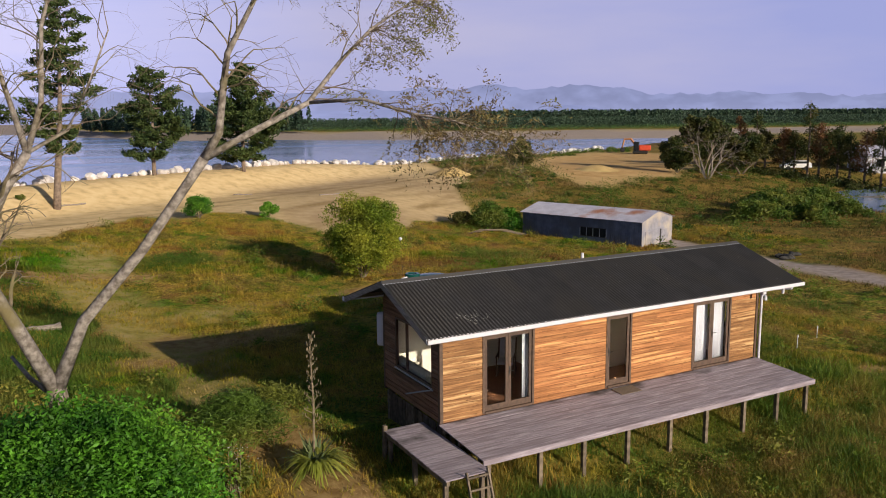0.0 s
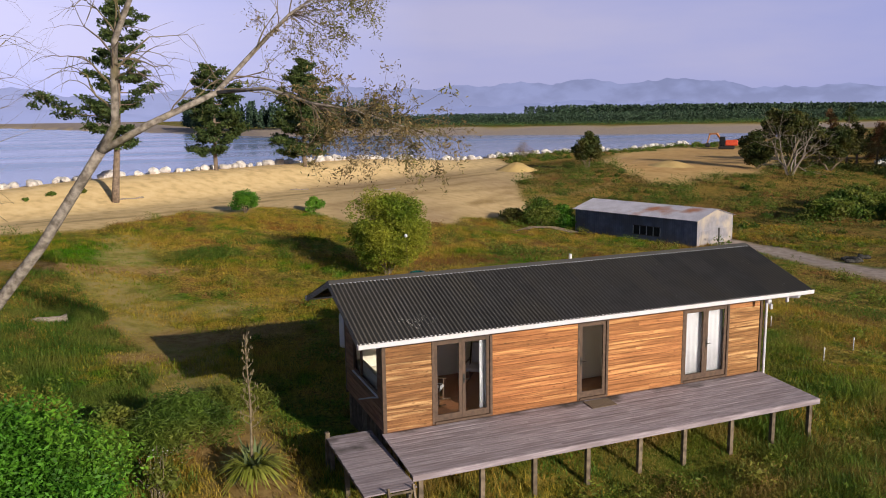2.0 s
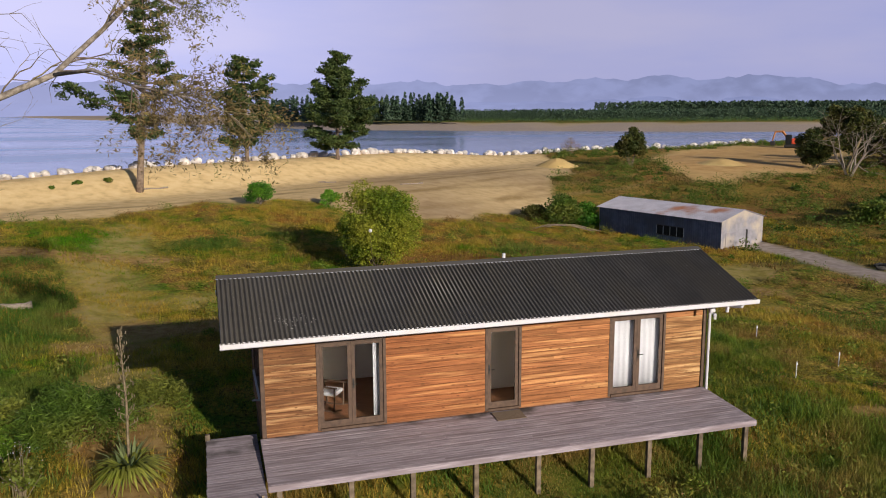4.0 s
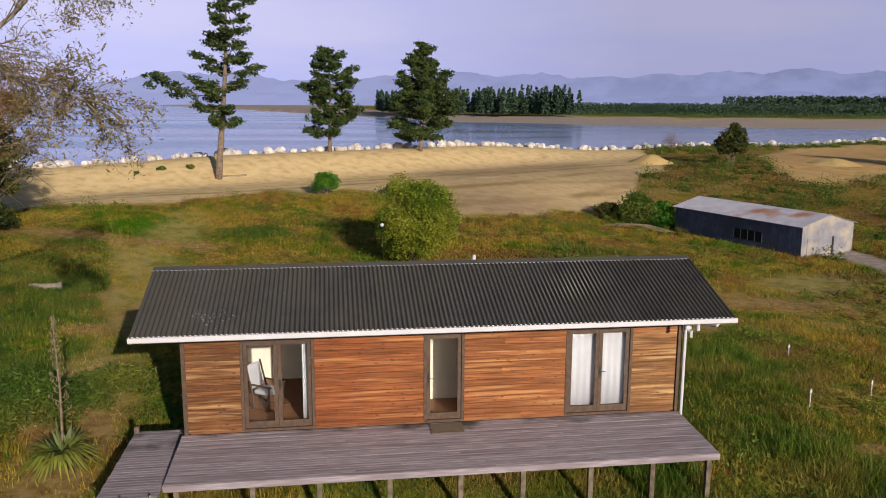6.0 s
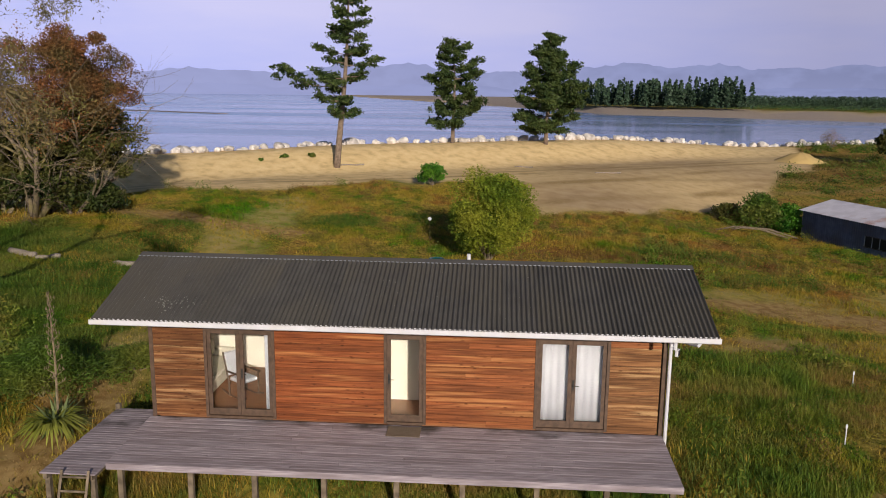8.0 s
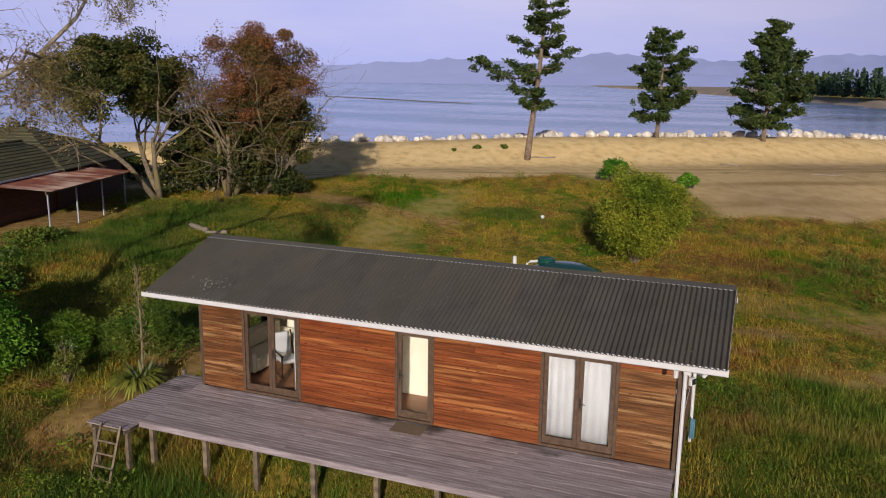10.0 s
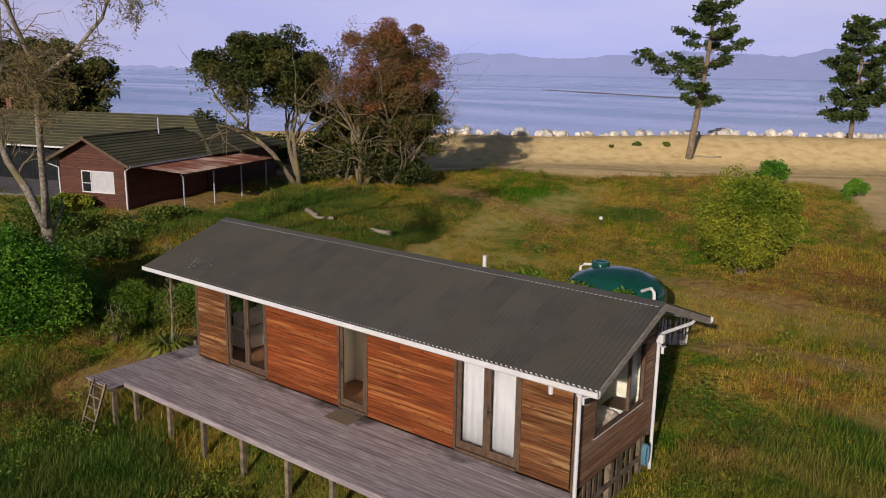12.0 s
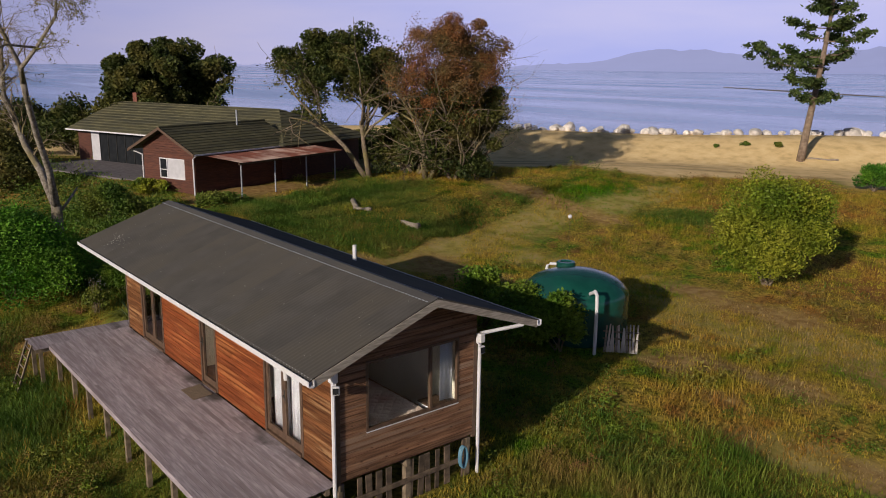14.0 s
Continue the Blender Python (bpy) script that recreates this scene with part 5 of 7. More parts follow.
    quad_part("leaves", v, f, WILLOW_LEAF, t, "few dry yellow leaves")["kind"] = "stuff"
    return t


build_willow()


# ---------------------------------------------------------------- flax by the steps
def build_flax():
    rng = np.random.RandomState(9)
    f = thing("flax_plant", "spiky flax rosette with a tall dried flower stalk", "plant")
    x, y = -3.05, 1.15
    z = gz(x, y)
    leaf = leafy("flax_leaves", (0.07, 0.11, 0.05), (0.17, 0.22, 0.10), (0.24, 0.28, 0.11))
    dry = material("dried_stalk", (0.13, 0.10, 0.06), (0.24, 0.19, 0.12), 9.0, 0.9)
    vs, fs = [], []
    for k in range(120):
        a, e = rng.uniform(0, 6.28), rng.uniform(-0.05, 1.25)
        ln, w = rng.uniform(0.6, 1.08), rng.uniform(0.022, 0.042)
        d, n = np.array([math.cos(a) * math.cos(e), math.sin(a) * math.cos(e), math.sin(e)]), np.array([-math.sin(a), math.cos(a), 0])
        p = np.array([x + rng.normal() * 0.06, y + rng.normal() * 0.06, z + 0.1])
        m, q = p + d * ln * 0.6, p + d * ln + [0, 0, -0.22 * ln * math.cos(e)]
        i = len(vs)
        vs += [p - n * w * 0.6, p + n * w * 0.6, m + n * w, m - n * w, q + n * 0.004, q - n * 0.004]
        fs += [(i, i + 1, i + 2, i + 3), (i + 3, i + 2, i + 4, i + 5)]
    quad_part("leaves", np.array(vs), np.array(fs), leaf, f)["kind"] = "stuff"
    skirt = leafy("young_flax_leaves", (0.20, 0.25, 0.03), (0.36, 0.40, 0.06), (0.42, 0.42, 0.10))
    vs, fs = [], []
    for k in range(150):
        a, e = rng.uniform(0, 6.28), rng.uniform(-0.1, 0.55)
        ln, w = rng.uniform(0.65, 1.05), rng.uniform(0.022, 0.038)
        d, n = np.array([math.cos(a) * math.cos(e), math.sin(a) * math.cos(e), math.sin(e)]), np.array([-math.sin(a), math.cos(a), 0])
        p = np.array([x + 0.06 * math.cos(a), y - 0.28 + 0.06 * math.sin(a), z + 0.34])
        m, q = p + d * ln * 0.55, p + d * ln + [0, 0, -0.34 * ln]
        i = len(vs)
        vs += [p - n * w * 0.6, p + n * w * 0.6, m + n * w, m - n * w, q + n * 0.004, q - n * 0.004]
        fs += [(i, i + 1, i + 2, i + 3), (i + 3, i + 2, i + 4, i + 5)]
    quad_part("leaf_skirt", np.array(vs), np.array(fs), skirt, f, "arching yellow-green lower leaves")["kind"] = "stuff"
    part("stalk", tube([(x, y, z), (x + 0.05, y, z + 1.8), (x + 0.0, y + 0.03, z + 3.55)], [0.035, 0.028, 0.012], 6), dry, f, "dry brown flower stalk")
    bm = bmesh.new()
    for k in range(32):
        h = 1.2 + 2.3 * k / 32
        a, r = k * 2.4, 0.21 * (1 - (k / 32) * 0.75)
        p = Vector((x + 0.03, y, z + h))
        q = p + Vector((math.cos(a) * r, math.sin(a) * r, 0.12))
        tube([p, q], [0.010, 0.008], 4, bm)
        for s in range(3):
            e = q + Vector((rng.uniform(-0.06, 0.06), rng.uniform(-0.06, 0.06), rng.uniform(-0.03, 0.05)))
            tube([e, e + Vector((0, 0, 0.07))], [0.014, 0.008], 4, bm)
    tagged(part("seed_head", bm, dry, f), kind="stuff")
    return f


build_flax()


# ---------------------------------------------------------------- water tank
def build_tank():
    t = thing("water_tank", "round dark green plastic water tank with a domed top", "water tank")
    x, y = 6.41, 12.6
    z = gz(x, y) - 0.05
    prof = [(1.72, 0.0), (1.76, 0.05)]
    for k in range(5):
        prof += [(1.76, 0.1 + 0.28 * k), (1.78, 0.2 + 0.28 * k), (1.76, 0.3 + 0.28 * k)]
    prof += [(1.76, 1.50), (1.68, 1.66), (1.40, 1.90), (1.0, 2.07), (0.55, 2.17), (0.2, 2.2)]
    o = part("body", lathe(prof, 48), TANK, t, smooth=True)
    o.location = (x, y, z)
    lid = part("lid", lathe([(0.33, 0), (0.33, 0.24), (0.30, 0.28), (0.20, 0.28), (0.18, 0.25)], 24), TANK, t, "screw lid", smooth=False)
    lid.location = (5.62, 12.95, z + 1.98)
    part("inlet_pipe", tube([(4.93, 12.72, 1.76), (4.95, 12.74, 1.97), (5.06, 12.78, 2.05), (5.32, 12.86, 2.07)], [0.05] * 4), WHITE, t, "white inlet pipe")
    part("overflow_pipe", tube([(7.75, 11.75, 1.75), (8.2, 11.45, 1.98), (8.33, 11.38, 1.88), (8.36, 11.36, 1.6), (8.36, 11.36, z)], [0.055] * 5), WHITE, t, "white overflow pipe")
    part("gauge_pole", tube([(5.35, 13.3, z + 1.95), (5.3, 13.4, 3.62)], [0.004, 0.004], 5), POST_WOOD, t)
    bm = bmesh.new()
    bmesh.ops.create_icosphere(bm, subdivisions=2, radius=0.075, matrix=Matrix.Translation((5.3, 13.4, 3.68)))
    part("gauge_float", bm, WHITE, t, "white float ball")
    return t


build_tank()


def build_picket_gate():
    g = thing("picket_panel", "short weathered white picket panel leaning by the tank", "fence")
    rng = random.Random(5)
    bleached = material("bleached_picket", (0.42, 0.38, 0.35), (0.58, 0.54, 0.51), 6.0, 0.9, 0.3, stretch=(4, 4, 1))
    for k in range(12):
        x, y = 8.40 + 0.088 * k * 0.75, 11.80 + 0.088 * k * 0.66
        z = gz(x, y)
        bm = box(-0.042, 0.042, -0.009, 0.009, 0, 0.85 + rng.uniform(-0.06, 0.1))
        for v in bm.verts:
            if v.co.z > 0.5 and abs(v.co.x) > 0:
                v.co.x *= 0.45
        o = part("picket", bm, bleached if k % 4 else POST_PALE, g)
        o.matrix_basis = pose(x, y, z, rng.uniform(-4, 4), rng.uniform(-4, 4), 41)
    part("rail", tube([(8.33, 11.77, gz(8.4, 11.8) + 0.45), (9.2, 12.5, gz(9.2, 12.5) + 0.45)], [0.025, 0.025], 4), POST_WOOD, g)
    part("rail", tube([(8.33, 11.77, gz(8.4, 11.8) + 0.68), (9.2, 12.5, gz(9.2, 12.5) + 0.68)], [0.025, 0.025], 4), POST_WOOD, g)
    return g


build_picket_gate()
build_bush("garden_shrub", "leafy green shrub between the cabin and the tank", 4.3, 10.3, 3.0, 2.4, 9000, LIME_LEAF, 31, 0.065, 26)
build_bush("garden_shrub", "leafy green shrub close against the tank", 7.55, 10.6, 2.0, 2.25, 6000, LIME_LEAF, 37, 0.065, 20)
build_bush("garden_shrub", "leafy green shrub between the cabin and the tank", 6.1, 10.3, 2.8, 2.35, 9000, LIME_LEAF, 32, 0.065, 24)
build_bush("garden_shrub", "low dark green shrub behind the flax", -6.2, 4.0, 2.2, 1.2, 4200, MID_LEAF, 33, 0.06, 18)
build_bush("garden_shrub", "soft feathery green shrub behind the flax", -4.6, 3.2, 3.0, 1.75, 15000, MID_LEAF, 38, 0.085, 34, 0.13)
build_bush("garden_shrub", "soft feathery green shrub behind the flax", -6.6, 1.9, 2.6, 1.45, 11000, LIME_LEAF, 39, 0.085, 30, 0.13)
build_bush("garden_shrub", "dark green shrub in the long grass behind the landing", -3.0, 5.6, 3.4, 0.7, 8000, MID_LEAF, 40, 0.085, 34, 0.13)


def build_flowering_shrub(x, y):
    b = build_bush("garden_shrub", "thin green shrub with small white flowers", x, y, 1.0, 1.3, 900, MID_LEAF, 34, 0.05, 12)
    rng = np.random.RandomState(35)
    pts = np.stack([x + rng.normal(size=84) * 0.2, y + rng.normal(size=84) * 0.2, gz(x, y) + rng.uniform(0.4, 1.3, 84)], 1)
    v, f = cards(pts, 0.016, rng, 0.6)
    quad_part("blossom", v, f, CURTAIN, b, "small white flowers")["kind"] = "stuff"
    bm = bmesh.new()
    for k in range(14):
        p = pts[k * 6]
        tube([(x + rng.normal() * 0.1, y + rng.normal() * 0.1, gz(x, y)), (p[0], p[1], p[2] + 0.1)], [0.012, 0.005], 4, bm)
    tagged(part("twigs", bm, BARK, b), kind="stuff")


build_flowering_shrub(-5.2, 0.5)


def build_pegs():
    for x, y, h in ((18.9, 6.9, 0.36), (16.7, 2.2, 0.40), (19.5, 3.4, 0.36), (17.6, -1.2, 0.36)):
        p = thing("survey_peg", "short white survey peg standing in long grass", "peg", "survey pegs")
        part("stake", box(x - 0.013, x + 0.013, y - 0.013, y + 0.013, gz(x, y) - 0.1, gz(x, y) + h + 0.15, 0.003), WHITE, p)
        part("tag", box(x - 0.035, x + 0.02, y - 0.024, y - 0.017, gz(x, y) + h + 0.04, gz(x, y) + h + 0.12), WHITE, p)


build_pegs()


# ---------------------------------------------------------------- old shed
def build_shed():
    s = thing("storage_shed", "old galvanised iron shed with a rusting roof", "shed")
    L, W, H, rise = 11.4, 4.8, 2.85, 0.62
    x, y = 32.75, 28.3
    z = -1.95
    # local frame: x across the end wall, y along the shed
    m = pose(x, y, z, 0, 0, 18.2)

    def put(name, bm, mat, label="", par=None):
        o = part(name, bm, mat, par or s, label)
        if par is None:
            o.matrix_basis = m
        return o

    def ribbed(x0, x1, z0, z1, axis_y, pos, t=0.04, pitch=0.19, amp=0.012):
        bm = bmesh.new()
        n = int((x1 - x0) / pitch * 4)
        front, back = [], []
        for k in range(n + 1):
            u = x0 + (x1 - x0) * k / n
            d = amp * (1 if k % 4 < 2 else -1)
            for lst, dd in ((front, d), (back, t)):
                q = [(u, pos + (dd if lst is back else -d), zz) if axis_y else (pos + (dd if lst is back else -d), u, zz) for zz in (z0, z1)]
                lst.append([bm.verts.new(c) for c in q])
        for lst in (front, back):
            for a, b in zip(lst, lst[1:]):
                bm.faces.new((a[0], b[0], b[1], a[1]))
        bmesh.ops.recalc_face_normals(bm, faces=bm.faces)
        return bm

    wy0, wy1, wz0, wz1 = 3.1, 5.6, 1.30, 2.05
    put("side_wall", ribbed(0.0, wy0, 0, H, False, 0.0), SHADED_IRON, "galvanised iron side wall, grazing shade painted in as dark blue")
    put("side_wall", ribbed(wy1, L, 0, H, False, 0.0), SHADED_IRON)
    put("side_wall", ribbed(wy0, wy1, 0, wz0, False, 0.0), SHADED_IRON)
    put("side_wall", ribbed(wy0, wy1, wz1, H, False, 0.0), SHADED_IRON)
    put("side_wall", ribbed(0.0, L, 0, H, False, W), SHADED_IRON)
    win = new("window")
    win.parent = s
    win.matrix_basis = m
    part("window_frame", box(-0.02, 0.05, wy0, wy1, wz0, wz0 + 0.05), BLACK_METAL, win)
    part("window_frame", box(-0.02, 0.05, wy0, wy1, wz1 - 0.05, wz1), BLACK_METAL, win)
    for k in range(5):
        yy = wy0 + (wy1 - wy0 - 0.05) * k / 4
        part("mullion", box(-0.02, 0.05, yy, yy + 0.05, wz0 + 0.052, wz1 - 0.052), GALV, win)
        if k < 4:
            part("pane", box(0.0, 0.012, yy + 0.05, yy + (wy1 - wy0 - 0.05) / 4, wz0 + 0.05, wz1 - 0.05), DARK_PANE, win)
    pale = material("pale_iron_sheet", (0.21, 0.205, 0.24), (0.28, 0.275, 0.315), 2.5, 0.6, 0.05, c3=(0.42, 0.36, 0.30), scale3=0.8)
    for yy in (0.0, L):
        bm = bmesh.new()
        a = [bm.verts.new((u, yy + d, zz)) for d in (-0.02, 0.02) for u, zz in ((0, 0), (W, 0), (W, H), (W / 2, H + rise), (0, H))]
        bm.faces.new(a[:5][::-1])
        bm.faces.new(a[5:])
        for k in range(5):
            bm.faces.new((a[k], a[(k + 1) % 5], a[5 + (k + 1) % 5], a[5 + k]))
        bmesh.ops.recalc_face_normals(bm, faces=bm.faces)
        put("end_wall", bm, pale, "pale flat iron end wall")
    put("door", box(0.5, 2.75, -0.05, -0.022, 0.02, 2.02, 0.004), pale, "pale sliding door")
    # solid black strip stands in for the shade between the two doors
    put("door_gap", box(2.80, 2.94, -0.045, -0.022, 0.02, 2.05), BLACK_METAL)
    put("door", box(2.98, 4.1, -0.05, -0.022, 0.02, 2.02, 0.004), pale)
    n = 15
    bmr = bmesh.new()
    wid = (L + 0.3) / n
    cols = 24
    top = [bmr.verts.new((0, wid * k / cols, 0.012 * math.cos(k * math.pi * 0.5))) for k in range(cols + 1)]
    bot = [bmr.verts.new((-(W / 2 + 0.22), wid * k / cols, -rise * 1.1 + 0.012 * math.cos(k * math.pi * 0.5))) for k in range(cols + 1)]
    for k in range(cols):
        bmr.faces.new((top[k], top[k + 1], bot[k + 1], bot[k]))
    r = bmesh.ops.extrude_face_region(bmr, geom=bmr.faces[:])
    for e in r["geom"]:
        if isinstance(e, bmesh.types.BMVert):
            e.co.z -= 0.01
    bmesh.ops.recalc_face_normals(bmr, faces=bmr.faces)
    me = bpy.data.meshes.new("roof_sheet")
    bmr.to_mesh(me)
    bmr.free()
    me.materials.append(GALV_ROOF)
    roof = put("roof", box(W / 2 - 0.05, W / 2 + 0.05, -0.15, L + 0.15, H + rise + 0.0, H + rise + 0.03), GALV_ROOF, "silver roof streaked with rust")
    for k in range(n):
        share("roof_sheet", me, roof, pose(W / 2, -0.15 + wid * k, H + rise + 0.03))
        share("roof_sheet", me, roof, pose(W / 2, -0.15 + wid * (k + 1), H + rise + 0.03, 0, 0, 180))
    return s



build_shed()
build_bush("shrub", "leafy green shrub beside the old shed", 26.8, 41.0, 4.2, 2.9, 5600, MID_LEAF, 51, 0.10, 30)
build_bush("shrub", "leafy green shrub beside the old shed", 29.0, 40.6, 3.0, 2.2, 4000, HEDGE_LEAF, 52, 0.11, 20)
build_bush("shrub", "low dark shrub at the edge of the track", 25.0, 42.6, 2.6, 1.5, 2600, OLIVE_LEAF, 53, 0.10, 16)


def build_fallen_branch():
    rng = np.random.RandomState(4)
    for x, y in ((25.0, 37.6), (25.9, 38.3)):
        b = thing("fallen_branch", "pale dead branch lying in the grass", "branch", "dead branches")
        z = gz(x, y)
        part("limb", tube([(x - 2.2, y + 1.0, z + 0.1), (x - 0.8, y + 0.4, z + 0.55), (x + 0.8, y - 0.2, z + 0.5), (x + 2.4, y - 1.0, z + 0.08)], [0.05, 0.07, 0.08, 0.05], 6), BARK, b)


build_fallen_branch()


# ---------------------------------------------------------------- the neighbouring bungalow
RED_BOARD = material("dark_red_brown_boards", (0.052, 0.015, 0.010), (0.105, 0.034, 0.020), 5.0, 0.7, 0.15, vary=0.15, stretch=(0.4, 1, 5))
TILE = material("olive_roof_tiles", (0.075, 0.07, 0.035), (0.115, 0.105, 0.055), 1.5, 0.75, 0.2, c3=(0.06, 0.058, 0.035), scale3=0.4, vary=0.1)
RUST_ROOF = material("rusty_red_iron", (0.10, 0.030, 0.022), (0.18, 0.062, 0.042), 1.5, 0.65, 0.1, c3=(0.36, 0.26, 0.23), scale3=0.5, vary=0.1)
PAVING = material("grey_paving", (0.105, 0.09, 0.10), (0.17, 0.15, 0.165), 3.0, 0.9, 0.1)


def build_bungalow():
    b = thing("bungalow", "low red-brown weatherboard bungalow with olive tiled roof", "house")
    z0 = 1.12
    m = pose(-21.8, 10.95, z0, 0, 0, 19)
    EZ, W, over = 2.42, 4.4, 0.62          # eave height, wing width, overhang
    RZ = EZ + 1.42

    def put(name, bm, mat, label="", par=None, smooth=False):
        o = part(name, bm, mat, par or b, label, smooth)
        if par is None:
            o.matrix_basis = m
        return o

    def slope(a0, a1, ridge, eave, along, n_rows, name, label, cut=0.0):
        """Courses of tiles from eave up to ridge; along is 'y' for a ridge along y."""
        holder = None
        for k in range(n_rows):
            f0, f1 = k / n_rows, (k + 1) / n_rows + 0.01
            p0 = [eave[i] + (ridge[i] - eave[i]) * f0 for i in (0, 1)]
            p1 = [eave[i] + (ridge[i] - eave[i]) * f1 for i in (0, 1)]
            bm = bmesh.new()
            n_t = max(4, int(abs(a1 - a0) / 0.6))
            pr = ((p0[0], p0[1] + 0.055), (p1[0], p1[1] + 0.008), (p1[0], p1[1] - 0.02), (p0[0], p0[1] - 0.0))
            rings = []
            for a, back in ((a0, 0.0), (a1, cut)):
                ends = [a - back * q for q in (f0, f1, f1, f0)]
                rings.append([bm.verts.new((u, e, w) if along == "y" else (e, u, w)) for (u, w), e in zip(pr, ends)])
            for q in range(4):
                bm.faces.new((rings[0][q], rings[0][(q + 1) % 4], rings[1][(q + 1) % 4], rings[1][q]))
            bm.faces.new(rings[0][::-1])
            bm.faces.new(rings[1])
            bmesh.ops.recalc_face_normals(bm, faces=bm.faces)
            if holder is None:
                holder = put(name, bm, TILE, label)
            else:
                o = part("tile_course", bm, TILE, holder)
        return holder

    # wing
    LW = 8.2
    slope(-0.55, LW, (-W / 2, RZ), (0.72, EZ), "y", 11, "roof", "olive tiled roof of the wing")
    slope(-0.55, LW, (-W / 2, RZ), (-W - 0.72, EZ), "y", 11, "roof", "olive tiled roof of the wing")
    put("ridge_cap", tube([(-W / 2, -0.57, RZ + 0.03), (-W / 2, LW, RZ + 0.03)], [0.09, 0.09], 8), TILE)
    # gable wall with window hole
    gx0, gx1, gz0, gz1 = -2.95, -0.75, 0.80, 2.02
    wall = None
    bm = bmesh.new()

    def slab(u0, u1, w0, t0, t1):
        v = [bm.verts.new(p) for p in ((u0, 0, w0), (u1, 0, w0), (u1, 0.1, w0), (u0, 0.1, w0), (u0, 0, t0), (u1, 0, t1), (u1, 0.1, t1), (u0, 0.1, t0))]
        for q in ((0, 3, 2, 1), (4, 5, 6, 7), (0, 1, 5, 4), (1, 2, 6, 5), (2, 3, 7, 6), (3, 0, 4, 7)):
            bm.faces.new([v[k] for k in q])

    def top_at(u):
        return RZ - 0.08 - abs(u + W / 2) * (RZ - EZ) / (W / 2 + 0.72)

    slab(-W, gx0, -0.3, top_at(-W), top_at(gx0))
    slab(gx0, gx1, -0.3, gz0, gz0)
    slab(gx0, -W / 2, gz1, top_at(gx0), top_at(-W / 2)) if gx0 < -W / 2 else None
    slab(max(gx0, -W / 2), gx1, gz1, top_at(max(gx0, -W / 2)), top_at(gx1))
    slab(gx1, 0.0, -0.3, top_at(gx1), top_at(0.0))
    wall = put("gable_wall", bm, RED_BOARD, "dark red-brown boarded gable wall")
    z = 0.0
    while z < RZ - 0.15:
        zt = z + 0.15
        lim = (RZ - 0.10 - zt) / ((RZ - EZ) / (W / 2 + 0.72))
        u0, u1 = max(-W, -W / 2 - lim), min(0.0, -W / 2 + lim)
        runs = [(u0, u1)] if zt < gz0 or z > gz1 else [(u0, gx0), (gx1, u1)]
        for a, c in runs:
            if c - a > 0.1:
                share("board", board_mesh(c - a, 0.146, 0.02, RED_BOARD), wall, pose(a, 0.0, z))
        z += 0.15
    side = put("side_wall", box(-0.1, 0.0, 0.102, LW, -0.3, EZ + 0.1), RED_BOARD)
    for k in range(16):
        share("board", board_mesh(LW - 0.12, 0.146, 0.02, RED_BOARD), side, pose(0.0, 0.11, 0.15 * k, 0, 0, 90))
    put("side_wall", box(-W, -W + 0.1, 0.102, LW, -0.3, EZ + 0.1), RED_BOARD)
    win = new("window")
    win.parent = b
    win.matrix_basis = m
    part("window_frame", box(gx0, gx1, -0.03, 0.03, gz0, gz0 + 0.06), WHITE, win, "white window frame")
    part("window_frame", box(gx0, gx1, -0.03, 0.03, gz1 - 0.06, gz1), WHITE, win)
    for u in (gx0, gx0 + 0.62, gx1 - 0.06):
        part("window_frame", box(u, u + 0.06, -0.03, 0.03, gz0 + 0.062, gz1 - 0.062), WHITE, win)
    part("pane", box(gx0 + 0.06, gx0 + 0.62, 0.0, 0.012, gz0 + 0.062, gz1 - 0.062), DARK_PANE, win)
    part("window_frame", box(gx0 + 0.062, gx0 + 0.618, -0.012, -0.002, gz0 + 0.5, gz0 + 0.54), WHITE, win)
    part("blind", box(gx0 + 0.69, gx1 - 0.062, 0.0, 0.012, gz0 + 0.062, gz1 - 0.062), CURTAIN, win, "white drawn blind")
    for sg in (-1, 1):
        p0, p1 = (-W / 2, RZ + 0.06), (-W / 2 + sg * (W / 2 + 0.74), EZ + 0.05)
        bm = bmesh.new()
        v = [bm.verts.new((u, y, w - d)) for y in (-0.60, -0.56) for d in (0.0, 0.17) for u, w in (p0, p1)]
        for q in ((0, 1, 3, 2), (4, 6, 7, 5), (0, 4, 5, 1), (2, 3, 7, 6), (0, 2, 6, 4), (1, 5, 7, 3)):
            bm.faces.new([v[k] for k in q])
        bmesh.ops.recalc_face_normals(bm, faces=bm.faces)
        put("barge_board", bm, TRIM_BROWN)
    put("gutter", box(0.66, 0.76, -0.5, LW, EZ - 0.06, EZ + 0.03, 0.01), WHITE, "white gutter")
    for u, tip in ((0.06, 0.68), (-W - 0.06, -W - 0.68)):
        put("downpipe", tube([(tip, -0.35, EZ - 0.05), (u, -0.06, EZ - 0.3), (u, -0.06, -0.1)], [0.045] * 3, 8), WHITE, "white downpipe")
    # carport
    cp = put("carport_roof", box(0.02, 0.08, 0.4, 9.2, EZ - 0.16, EZ - 0.10), TRIM_BROWN, "rusty red corrugated carport roof")
    me = None
